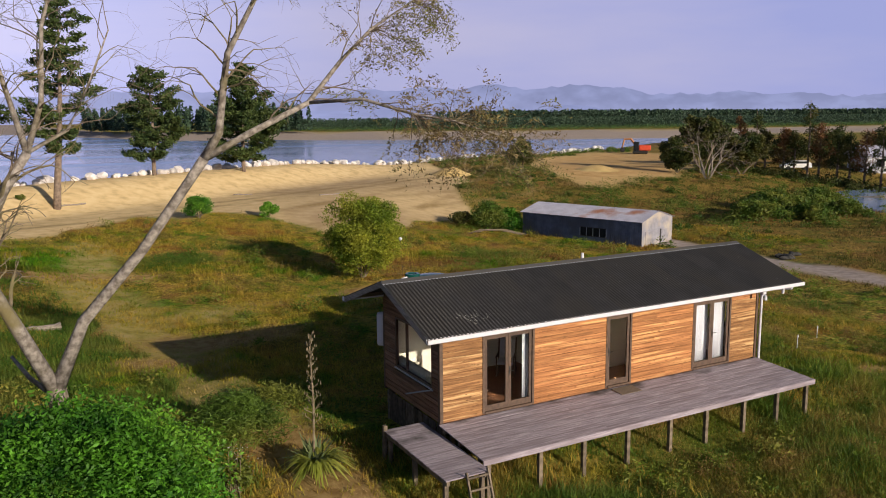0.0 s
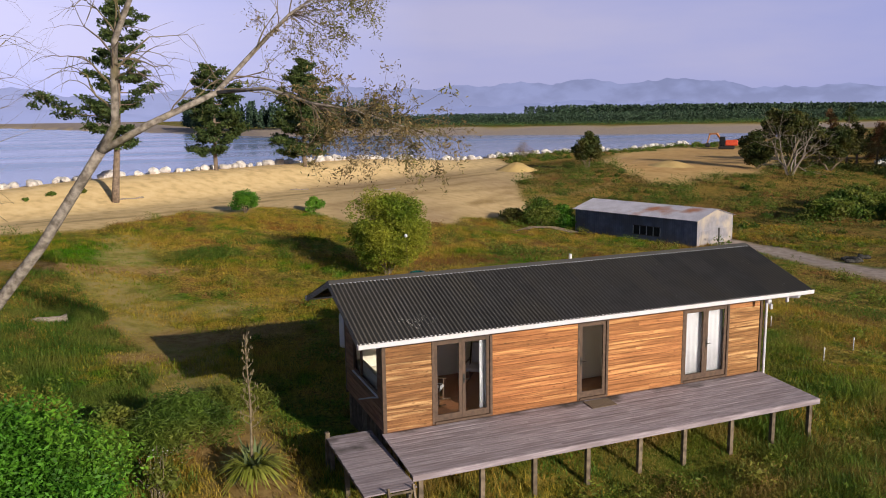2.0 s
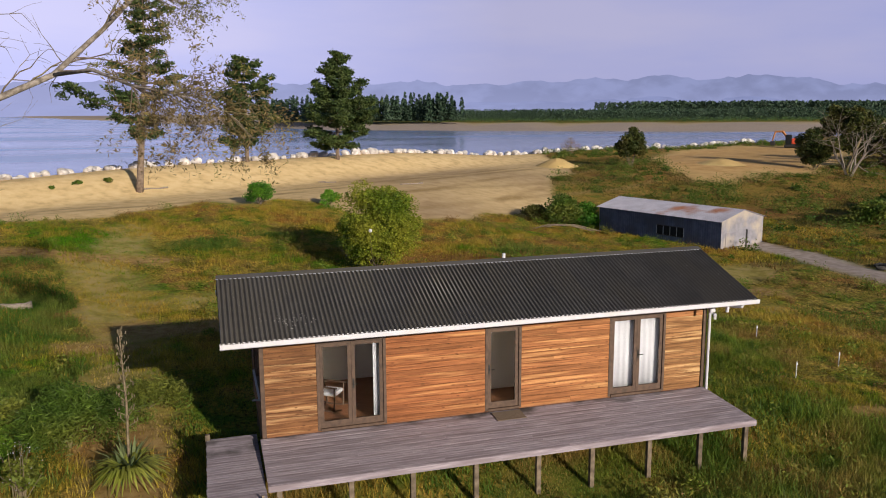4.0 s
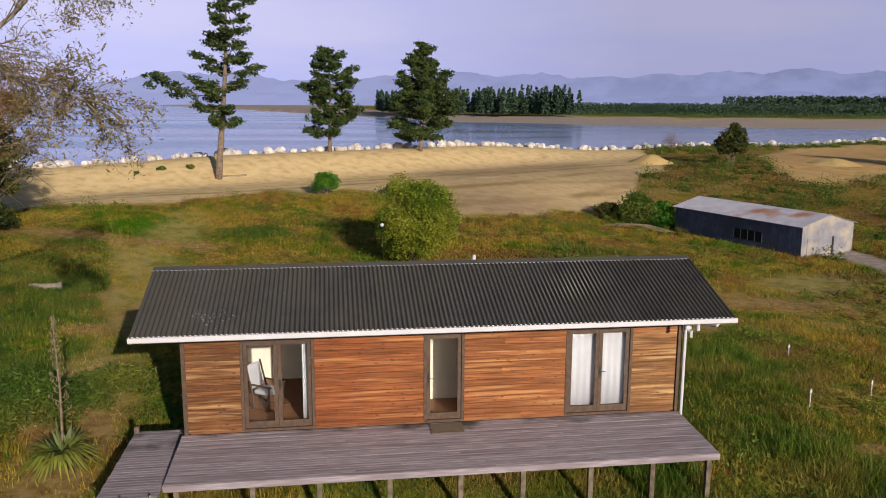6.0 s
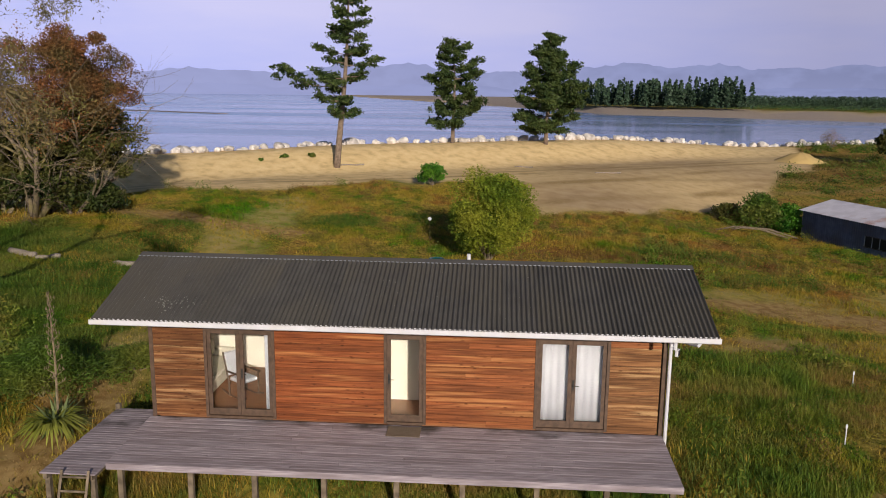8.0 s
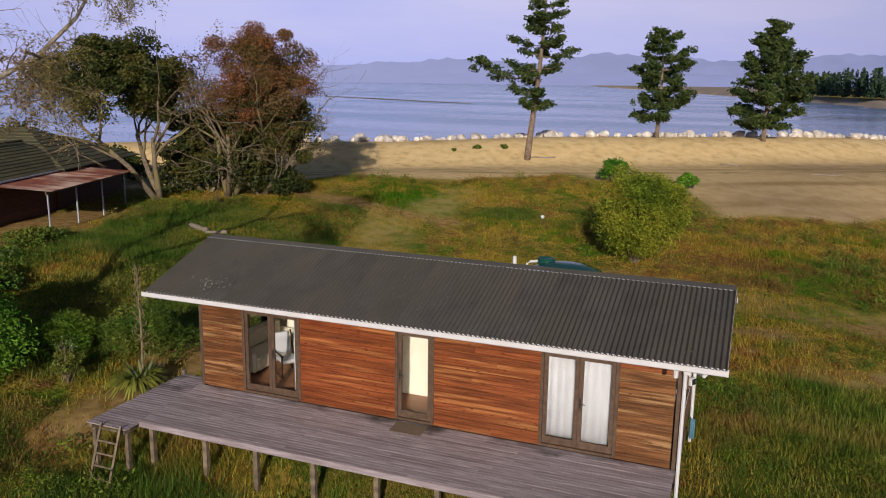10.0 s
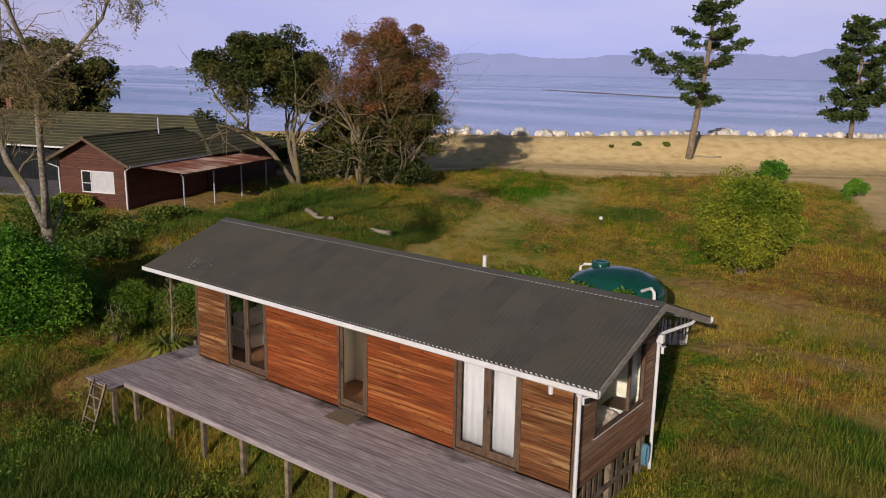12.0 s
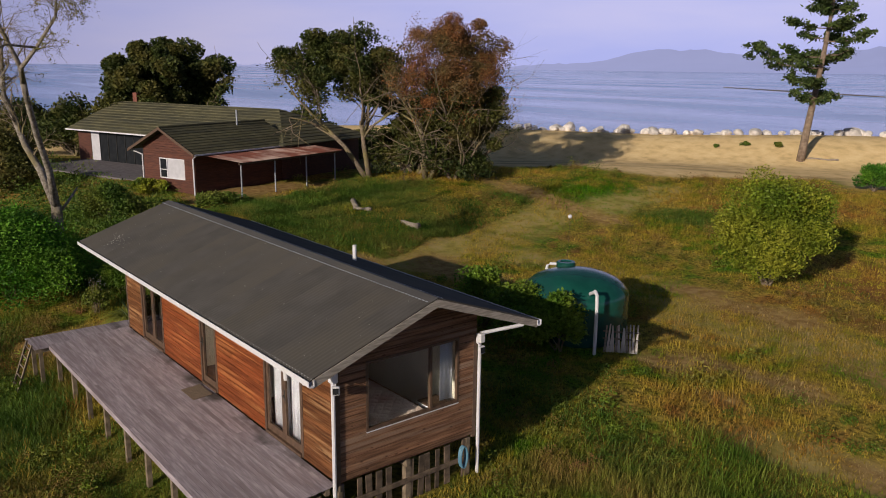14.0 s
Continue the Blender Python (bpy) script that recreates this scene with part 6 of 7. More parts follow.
    for k in range(11):
        if me is None:
            bmr = bmesh.new()
            cols, wid, run = 28, 0.83, 3.55
            t0 = [bmr.verts.new((0, wid * q / cols, 0.014 * math.cos(q * math.pi * 0.5))) for q in range(cols + 1)]
            t1 = [bmr.verts.new((run, wid * q / cols, -0.22 + 0.014 * math.cos(q * math.pi * 0.5))) for q in range(cols + 1)]
            for q in range(cols):
                bmr.faces.new((t0[q], t1[q], t1[q + 1], t0[q + 1]))
            r = bmesh.ops.extrude_face_region(bmr, geom=bmr.faces[:])
            for e in r["geom"]:
                if isinstance(e, bmesh.types.BMVert):
                    e.co.z -= 0.01
            bmesh.ops.recalc_face_normals(bmr, faces=bmr.faces)
            me = bpy.data.meshes.new("roof_sheet")
            bmr.to_mesh(me)
            bmr.free()
            me.materials.append(RUST_ROOF)
        share("roof_sheet", me, cp, pose(0.05, 0.35 + 0.825 * k, EZ - 0.08))
    put("beam", box(3.28, 3.36, 0.4, 9.4, EZ - 0.46, EZ - 0.33), TRIM_BROWN)
    for y in (0.55, 3.3, 6.1, 8.9):
        wx = Vector(m @ Vector((3.32, y, 0)))
        put("post", tube([(3.32, y, gz(wx.x, wx.y) - z0 - 0.2), (3.32, y, EZ - 0.46)], [0.045, 0.045], 8), GALV, "pale steel post")
    # main block behind, its ridge across the wing
    y0, y1, xa, xb = LW - 1.0, LW + 7.4, -21.6, 1.4
    rz2 = EZ + 2.0
    slope(xa - 0.5, xb - 0.3, ((y0 + y1) / 2, rz2), (y0 - 0.7, EZ), "x", 12, "roof", "broad olive tiled main roof", 4.9)
    slope(xa - 0.5, xb - 0.3, ((y0 + y1) / 2, rz2), (y1 + 0.7, EZ), "x", 12, "roof", "broad olive tiled main roof", 4.9)
    # hipped end over the carport
    holder = None
    for k in range(12):
        f0, f1 = k / 12, (k + 1) / 12 + 0.008
        rows = []
        for f, up in ((f0, 0.055), (f1, 0.008), (f1, -0.02), (f0, 0.0)):
            xx, zz, half = xb - 0.3 - 4.9 * f, EZ + (rz2 - EZ) * f + up, 4.9 * max(0.0, 1 - f)
            rows.append(((xx, (y0 + y1) / 2 - half, zz), (xx, (y0 + y1) / 2 + half, zz)))
        bm = bmesh.new()
        vs = [[bm.verts.new(p) for p in r] for r in rows]
        for q in range(4):
            bm.faces.new((vs[q][0], vs[(q + 1) % 4][0], vs[(q + 1) % 4][1], vs[q][1]))
        bm.faces.new([r[0] for r in vs][::-1])
        bm.faces.new([r[1] for r in vs])
        bmesh.ops.recalc_face_normals(bm, faces=bm.faces)
        if holder is None:
            holder = put("roof", bm, TILE, "hipped end of the main roof")
        else:
            part("tile_course", bm, TILE, holder)
    put("main_wall", box(-W - 0.1, xb - 1.4, y0 + 0.002, y0 + 0.12, -0.3, EZ + 0.2), RED_BOARD)
    put("main_wall", box(-W - 1.2, -W - 0.102, y0, y0 + 0.12, -0.3, EZ + 0.2), RED_BOARD)
    put("main_wall", box(xa, -W - 15.6, y0, y0 + 0.12, -0.3, EZ + 0.2), RED_BOARD)
    put("main_wall", box(xa, xa + 0.12, y0 + 0.122, y1, -0.3, EZ + 0.2), RED_BOARD)
    put("main_wall", box(xb - 1.4, xb - 1.28, y0 + 0.122, y1, -0.3, EZ + 0.2), RED_BOARD)
    put("main_wall", box(xa, xb - 1.4, y1 - 0.12, y1, -0.3, EZ + 0.2), RED_BOARD)
    put("gutter", box(xa - 0.5, -W - 0.75, y0 - 0.80, y0 - 0.70, EZ - 0.07, EZ + 0.03, 0.01), WHITE, "white gutter")
    put("glazing", box(-W - 15.6, -W - 1.2, y0 + 0.05, y0 + 0.062, 0.0, EZ), DARK_PANE, "dark sliding glass doors")
    for k in range(15):
        u = -W - 15.6 + k * 1.025
        put("door_frame", box(u, u + 0.06, y0 + 0.01, y0 + 0.048, 0.0, EZ), BLACK_METAL)
    put("curtain_panel", box(-W - 15.5, -W - 14.5, y0 - 0.03, y0 - 0.01, 0.05, EZ - 0.1), CURTAIN, "white curtain")
    put("chimney", box(xa + 1.0, xa + 1.5, (y0 + y1) / 2 + 0.4, (y0 + y1) / 2 + 0.9, rz2 - 0.6, rz2 + 0.75, 0.02), RUST_ROOF, "brick-red chimney")
    put("flue", tube([(-1.9, 5.4, RZ - 0.35), (-1.9, 5.4, RZ + 0.85)], [0.06, 0.06], 10), GALV, "steel flue pipe")
    return b


build_bungalow()


def build_patio():
    m = pose(-21.8, 10.95, 1.12, 0, 0, 19)
    me = link(box(-20.5, -4.55, 1.6, 7.1, -0.4, 0.06), "patio", PAVING)
    me.matrix_basis = m
    tagged(me, "grey paved patio beside the bungalow", "patio")
    pot = thing("garden_pot", "small terracotta garden pot on the patio", "pot")
    terra = material("terracotta", (0.30, 0.10, 0.05), (0.38, 0.14, 0.07), 5.0, 0.85)
    o = part("body", lathe([(0.16, 0), (0.26, 0.35), (0.30, 0.42), (0.26, 0.42), (0.22, 0.36)], 20), terra, pot)
    q = m @ Vector((-5.1, 1.9, 0.06))
    o.location = q
    for k, (u, v) in enumerate(((-7.4, 4.4), (-6.2, 4.9), (-6.8, 5.7))):
        c = thing("garden_chair", "dark metal garden chair on the patio", "chair", "patio chairs")
        p = m @ Vector((u, v, 0.06))
        part("seat", box(p.x - 0.22, p.x + 0.22, p.y - 0.22, p.y + 0.22, p.z + 0.42, p.z + 0.45, 0.008), BLACK_METAL, c)
        part("backrest", box(p.x - 0.22, p.x + 0.22, p.y + 0.20, p.y + 0.23, p.z + 0.45, p.z + 0.9, 0.008), BLACK_METAL, c)
        for dx in (-0.2, 0.2):
            for dy in (-0.2, 0.2):
                part("leg", box(p.x + dx - 0.015, p.x + dx + 0.015, p.y + dy - 0.015, p.y + dy + 0.015, p.z, p.z + 0.42), BLACK_METAL, c)


build_patio()
build_round_tree("garden_tree", "large dark evergreen tree behind the bungalow", -47.6, 19.2, 11.6, 10.8, 0.06, DARK_LEAF, 61, 150, 0.17, 3)
build_bush("garden_shrub", "dark evergreen shrub behind the bungalow", -52.5, 12.5, 6.0, 6.0, 6500, DARK_LEAF, 62, 0.16, 30)
build_bush("garden_shrub", "brownish tall shrub beside the bungalow", -47.0, 14.5, 6.5, 6.2, 7000, OLIVE_LEAF, 63, 0.16, 30)
build_bush("garden_shrub", "dark coastal scrub on the shore slope", -38.0, 27.5, 9.0, 4.8, 9000, DARK_LEAF, 64, 0.16, 34)
build_bush("garden_shrub", "dark coastal scrub on the shore slope", -31.5, 29.5, 7.0, 2.8, 5200, DARK_LEAF, 65, 0.15, 30)
build_bush("undergrowth", "dark dense undergrowth below the trees", -17.6, 26.2, 6.0, 4.6, 9000, DARK_LEAF, 66, 0.12, 34)
build_bush("undergrowth", "dark dense undergrowth below the trees", -21.6, 26.0, 5.0, 3.6, 6500, DARK_LEAF, 67, 0.12, 30)
build_bush("undergrowth", "low dark bush at the foot of the rusty tree", -14.4, 26.4, 3.0, 2.0, 3600, DARK_LEAF, 68, 0.11, 18)
build_bush("garden_shrub", "untidy olive garden shrub beside the willow", -13.5, 4.5, 3.6, 1.1, 7000, MID_LEAF, 69, 0.06, 26)
build_bush("garden_shrub", "untidy olive garden shrub by the patio", -18.5, 5.0, 4.0, 2.0, 9000, MID_LEAF, 70, 0.07, 30)
build_bush("garden_shrub", "yellow-green garden plants along the bungalow", -24.2, 9.0, 2.6, 0.9, 2400, BUSH_LEAF, 71, 0.09, 14)
build_bush("garden_shrub", "leafy low plants in front of the carport", -17.6, 10.6, 3.6, 0.7, 3600, MID_LEAF, 72, 0.07, 20)


build_bush("garden_shrub", "dense dark coastal shrub near the shore", -58.0, 9.5, 9.0, 5.2, 9000, DARK_LEAF, 73, 0.17, 34)
build_bush("garden_shrub", "dense dark coastal shrub near the shore", -63.0, 14.5, 8.0, 5.0, 8000, OLIVE_LEAF, 74, 0.17, 30)
build_bush("garden_shrub", "untidy olive garden shrub beyond the patio", -43.5, 4.6, 6.0, 3.6, 7000, OLIVE_LEAF, 75, 0.13, 30)
build_bush("garden_shrub", "untidy olive garden shrub beyond the patio", -33.0, 3.6, 4.6, 2.4, 6000, OLIVE_LEAF, 76, 0.11, 26)


def build_log(x, y, ln, r, turn, seed):
    rng = np.random.RandomState(seed)
    l = thing("driftwood_log", "bleached grey driftwood log lying in grass", "log", "driftwood")
    z = gz(x, y) + r * 0.9
    pts = [(x + (k / 6 - 0.5) * ln * math.cos(turn), y + (k / 6 - 0.5) * ln * math.sin(turn), z + 0.02 * math.sin(k * 1.3) + rng.uniform(-0.02, 0.02)) for k in range(7)]
    part("wood", tube(pts, [r * rng.uniform(0.7, 1.2) for _ in pts], 9), POST_PALE, l, smooth=True)



build_log(-8.6, 16.9, 1.3, 0.15, 0.1, 1)
build_log(-13.3, 16.6, 1.9, 0.16, -0.5, 2)
build_log(-11.9, 16.2, 1.0, 0.12, 0.6, 3)


# ---------------------------------------------------------------- beyond the shed
build_bush("shrub_tree", "small dark wind-bent tree in the rough grass", 50.0, 70.4, 3.9, 6.0, 7000, DARK_LEAF, 81, 0.16, 26)
build_bush("shrub_tree", "round dark evergreen tree beside the sand site", 75.0, 67.2, 6.2, 5.8, 9500, DARK_LEAF, 82, 0.16, 30, ball=True)
for k, (x, y, w, h) in enumerate(((53, 34.5, 6, 2.2), (57.5, 37, 6, 2.4), (62, 40, 6.5, 2.4), (58, 32.5, 5, 1.8), (66, 39, 5.5, 2.1), (70.5, 41, 6, 2.2), (64, 33, 5, 1.6), (75, 44, 6, 1.8))):
    build_bush("scrub_bush", "leafy green scrub bush in rough pasture", x, y, w, h, 5200, MID_LEAF, 90 + k, 0.13, 30, group="scrub bushes")


def build_scrub(label, n, spot, r0, r1, per, mat, seed, leaf):
    """Low scrub nobody could count, in drifts."""
    rng = np.random.RandomState(seed)
    cs, rs = [], []
    while len(cs) < n:
        x, y = spot(rng)
        if sand_mask(x, y) > 0.3 or road_mask(x, y) > 0.1:
            continue
        r = rng.uniform(r0, r1)
        cs.append((x, y, gz(x, y) + r * 0.25))
        rs.append(r)
    pts = clump_points(cs, rs, per, rng, 0.1)
    pts[:, 2] = np.maximum(pts[:, 2], ground_z(pts[:, 0], pts[:, 1]) + 0.03)
    v, f = cards(pts, leaf, rng, 0.45, 0.2)
    tagged(new("scrub", quad_mesh("scrub", v, f, mat)), label, "scrub", kind="stuff")


build_scrub("low olive scrub in the rough pasture", 280, lambda r: (r.uniform(34, 92), r.uniform(26, 78)), 0.4, 1.7, 200, MID_LEAF, 7, 0.09)
build_scrub("dark scrub along the shelter trees", 110, lambda r: (lambda f: (93 + 4 * f + r.uniform(-3.5, 1.0), 73 - 34 * f))(r.rand()), 0.8, 1.6, 90, DARK_LEAF, 8, 0.17)
build_scrub("green scrub along the river bank", 160, lambda r: (lambda x: (x, 64 + 0.62 * x + r.uniform(-9, 0)))(r.uniform(38, 130)), 0.4, 1.1, 100, MID_LEAF, 9, 0.11)
build_scrub("untidy olive garden scrub round the bungalow", 120, lambda r: (r.uniform(-46, -13), r.uniform(-4, 8.5)), 0.6, 1.6, 220, MID_LEAF, 10, 0.08)
for k, (x, y) in enumerate(((104, 80), (110, 76), (113, 70), (116, 64), (99, 84), (118, 58))):
    build_bush("shelter_bush", "tall dark evergreen bush behind the parked car", x, y, 8.0, 6.5, 5200, DARK_LEAF, 160 + k, 0.2, 26, group="shelter bushes")
build_round_tree("garden_tree", "rounded green tree at the paddock edge", 86.5, 65.8, 6.6, 6.6, 0.12, DARK_LEAF, 121, 40, 0.2, 2)
build_round_tree("garden_tree", "broad dark tree at the paddock edge", 79.5, 67.0, 9.0, 7.0, 0.35, DARK_LEAF, 122, 40, 0.2, 2)


def build_bare_tree(x, y, h, seed):
    rng = np.random.RandomState(seed)
    t = thing("bare_tree", "bleached leafless tree with many pale stems", "tree")
    bm, tips = bmesh.new(), []
    z = gz(x, y) - 0.2
    for k in range(6):
        a = k * 1.05 + rng.uniform(-0.3, 0.3)
        recursive_branch(bm, (x + 0.2 * math.cos(a), y + 0.2 * math.sin(a), z), (math.cos(a) * 0.45, math.sin(a) * 0.45, 1.0), h * 0.42, 0.14, 3, rng, tips, -0.05, 3, 5, 0.3)
    part("trunk", bm, POST_PALE, t)
    return t


build_bare_tree(75.0, 61.5, 8.8, 5)


def build_shelter_row():
    rng = np.random.RandomState(31)
    for k in range(15):
        f = k / 14
        x, y = 94.5 + 4 * f + rng.uniform(-0.6, 0.6), 72.5 - 30 * f + rng.uniform(-0.6, 0.6)
        h = rng.uniform(6.5, 9.5) if k != 5 else 11.5
        t = thing("shelter_tree", "thin dark conifer with a bare lower trunk", "tree", "shelter belt trees")
        z = gz(x, y) - 0.2
        part("trunk", tube([(x, y, z), (x + 0.1, y, z + h * 0.5), (x, y + 0.1, z + h)], [0.17, 0.12, 0.03], 6), PINE_BARK, t)
        cs = [(x + rng.normal() * 0.9 * (1.15 - j / 16), y + rng.normal() * 0.9 * (1.15 - j / 16), z + h * (0.28 + 0.68 * j / 16)) for j in range(16)]
        v, fq = cards(clump_points(cs, [rng.uniform(0.6, 1.1)] * 16, 130, rng, 0.1), 0.15, rng, 0.4)
        quad_part("crown", v, fq, RUST_LEAF if k % 3 == 0 else DARK_LEAF, t)


build_shelter_row()


def build_car():
    c = thing("parked_car", "white station wagon parked behind the trees", "car")
    m = pose(101.5, 68.0, gz(101.5, 68.0), 0, 0, -35)
    paint = material("white_car_paint", (0.75, 0.75, 0.76), (0.8, 0.8, 0.81), 2.0, 0.3)
    bm = bmesh.new()
    prof = ((-2.25, 0.35), (-2.3, 0.75), (-1.25, 0.98), (-0.55, 1.48), (1.5, 1.52), (2.15, 1.05), (2.25, 0.4))
    a = [bm.verts.new((u, -0.88, w)) for u, w in prof]
    b = [bm.verts.new((u, 0.88, w)) for u, w in prof]
    for i in range(7):
        bm.faces.new((a[i], a[(i + 1) % 7], b[(i + 1) % 7], b[i]))
    bm.faces.new(a[::-1])
    bm.faces.new(b)
    bmesh.ops.recalc_face_normals(bm, faces=bm.faces)
    bmesh.ops.bevel(bm, geom=bm.edges[:], offset=0.05, segments=1, affect="EDGES")
    part("body", bm, paint, c).matrix_basis = m
    for sy in (-0.885, 0.875):
        part("side_window", box(-0.75, 1.55, sy, sy + 0.012, 1.04, 1.38), DARK_PANE, c).matrix_basis = m
    for u in (-1.4, 1.4):
        for sy in (-0.82, 0.82):
            w = part("wheel", lathe([(0.2, -0.1), (0.33, -0.1), (0.34, 0), (0.33, 0.1), (0.2, 0.1)], 16), BLACK_METAL, c)
            w.matrix_basis = m @ pose(u, sy, 0.34, 90)


build_car()


def build_far_house():
    h = thing("far_house", "low white house partly hidden by the trees", "house")
    m = pose(116, 62, gz(116, 62), 0, 0, -30)
    part("wall", box(-5, 5, -3, 3, -0.3, 2.6), WHITE, h).matrix_basis = m
    bm = bmesh.new()
    v = [bm.verts.new(p) for p in ((-5.5, -3.5, 2.58), (5.5, -3.5, 2.58), (5.5, 3.5, 2.58), (-5.5, 3.5, 2.58), (-5.5, 0, 4.2), (5.5, 0, 4.2))]
    for q in ((0, 1, 5, 4), (2, 3, 4, 5), (0, 4, 3), (1, 2, 5), (0, 3, 2, 1)):
        bm.faces.new([v[k] for k in q])
    part("roof", bm, GALV_ROOF, h, "pale iron roof").matrix_basis = m
    for u in (-3.2, 0.2, 2.8):
        part("window", box(u, u + 1.2, -3.03, -3.002, 0.9, 2.0), DARK_PANE, h).matrix_basis = m


build_far_house()


def build_digger():
    d = thing("excavator", "orange-red tracked excavator standing on yellow sand", "excavator")
    red = material("orange_red_paint", (0.55, 0.06, 0.025), (0.65, 0.09, 0.035), 2.0, 0.45)
    x, y = 117.5, 121.5
    m = pose(x, y, gz(x, y), 0, 0, -43)
    for sy in (-1.1, 1.1):
        bm = box(-1.7, 1.7, sy - 0.25, sy + 0.25, 0.0, 0.75, 0.22)
        part("track", bm, BLACK_METAL, d).matrix_basis = m
    part("undercarriage", box(-0.9, 0.9, -0.84, 0.84, 0.35, 0.7), BLACK_METAL, d).matrix_basis = m
    part("body", box(-0.3, 2.3, -1.25, 1.25, 0.8, 2.0, 0.15), red, d, "rounded red engine housing").matrix_basis = m
    part("cab", box(-1.5, -0.32, -1.2, -0.1, 0.8, 2.75, 0.1), DARK_PANE, d, "dark glazed cab").matrix_basis = m
    part("boom", tube([(-0.6, 0.4, 1.3), (-2.2, 0.4, 3.4), (-3.6, 0.4, 3.3)], [0.24, 0.26, 0.18], 4), ORANGE, d).matrix_basis = m
    part("arm", tube([(-3.6, 0.4, 3.4), (-4.1, 0.4, 1.4)], [0.18, 0.14], 4), ORANGE, d).matrix_basis = m
    part("bucket", box(-4.5, -3.5, -0.1, 0.9, 0.4, 1.35, 0.2), BLACK_METAL, d).matrix_basis = m



build_digger()


def build_sand_pile(x, y, w, h, seed):
    rng = np.random.RandomState(seed)
    bm = bmesh.new()
    rings = []
    z = gz(x, y) - 0.1
    for r, q in ((1.0, 0.0), (0.8, 0.22), (0.55, 0.55), (0.3, 0.85), (0.08, 1.0)):
        rings.append([bm.verts.new((x + math.cos(k * 0.2618) * w / 2 * r * rng.uniform(0.88, 1.12), y + math.sin(k * 0.2618) * w / 2 * r * rng.uniform(0.88, 1.12), z + h * q * rng.uniform(0.92, 1.08))) for k in range(24)])
    for a, b in zip(rings, rings[1:]):
        for k in range(24):
            bm.faces.new((a[k], a[(k + 1) % 24], b[(k + 1) % 24], b[k]))
    bm.faces.new(rings[-1])
    tagged(link(bm, "sand_mound", SAND, smooth=True), "heap of loose yellow sand", "sand mound", "sand mounds")


build_sand_pile(41.5, 74.0, 5.8, 1.05, 1)
build_sand_pile(64.0, 72.0, 7.0, 0.8, 2)


# ---------------------------------------------------------------- the far shore
def shore_y(x):
    return 405 - 0.72 * np.clip(x - 90, -60, 190) - 0.1 * np.clip(x - 280, 0, 1e9) + 4.2 * np.clip(70 - x, 0, 1e9) + 6 * np.sin(x / 45)


def build_forest(name, label, n, x0, x1, off0, off1, h0, h1, mat, seed, per, wide=0.22):
    rng = np.random.RandomState(seed)
    x = rng.uniform(x0, x1, n)
    y = shore_y(x) + rng.uniform(off0, off1, n)
    h = rng.uniform(h0, h1, n)
    z = ground_z(x, y)
    k = np.repeat(np.arange(n), per)
    u = rng.uniform(0.12, 1.0, len(k))
    r = h[k] * wide * (1.05 - u) ** 0.8
    a = rng.uniform(0, 6.283, len(k))
    q = np.sqrt(rng.uniform(0.1, 1, len(k)))
    pts = np.stack([x[k] + np.cos(a) * r * q, y[k] + np.sin(a) * r * q, z[k] + u * h[k]], 1)
    v, f = cards(pts, h0 * 0.085, rng, 0.6, 0.2)
    ob = new(name, quad_mesh(name, v, f, mat))
    return tagged(ob, label, "forest", kind="stuff")


FAR_PINE = leafy("far_pine_green", (0.03, 0.06, 0.04), (0.06, 0.10, 0.055), through_light=0.15)
FAR_SCRUB = leafy("far_scrub_green", (0.06, 0.12, 0.03), (0.11, 0.19, 0.05), through_light=0.2)
build_forest("far_woods", "stand of tall dark pines on the far shore", 260, 42, 142, 45, 95, 9.5, 18, FAR_PINE, 1, 130, 0.19)
build_forest("far_woods", "low dark pine plantation across the river", 6500, 140, 900, 120, 250, 6.0, 8.2, FAR_PINE, 2, 30, 0.5)
build_forest("far_woods", "taller pine plantation behind the river flats", 3000, 330, 1150, 280, 360, 12.5, 14.5, FAR_PINE, 3, 36, 0.34)
build_forest("far_scrub", "green scrub behind the far beach", 5200, 90, 800, 72, 130, 1.6, 3.0, FAR_SCRUB, 4, 18, 0.9)


# ---------------------------------------------------------------- weeds and grass
def build_weeds(label, count, area, r0, r1, per, leaf, mat, seed, tall=0.30):
    """Low broad-leaved growth in soft clumps that nobody could count."""
    rng = np.random.RandomState(seed)
    x, y = rng.uniform(area[0], area[1], 8 * count), rng.uniform(area[2], area[3], 8 * count)
    built = ((-1.8 < x) & (x < 12.0) & (-2.6 < y) & (y < 4.0)) | ((2.8 < x) & (x < 9) & (10 < y) & (y < 15))
    ok = ~built & (sand_mask(x, y) < 0.2) & (road_mask(x, y) < 0.1) & (dry_mask(x, y) < 0.3) & (straw_mask(x, y) < 0.3) & (blotch(x, y, 0.35, seed + 4) > -0.1)
    x, y = x[ok][:count], y[ok][:count]
    radii = rng.uniform(r0, r1, len(x))
    cs = np.stack([x, y, ground_z(x, y) + tall * radii], 1)
    pts = clump_points(cs, radii * 0.7, per, rng, 0.1)
    pts[:, 2] = np.maximum(pts[:, 2], ground_z(pts[:, 0], pts[:, 1]) + 0.02)
    v, f = cards(pts, leaf, rng, 0.4, 0.3)
    tagged(new("weeds", quad_mesh("weeds", v, f, mat)), label, "weeds", kind="stuff")


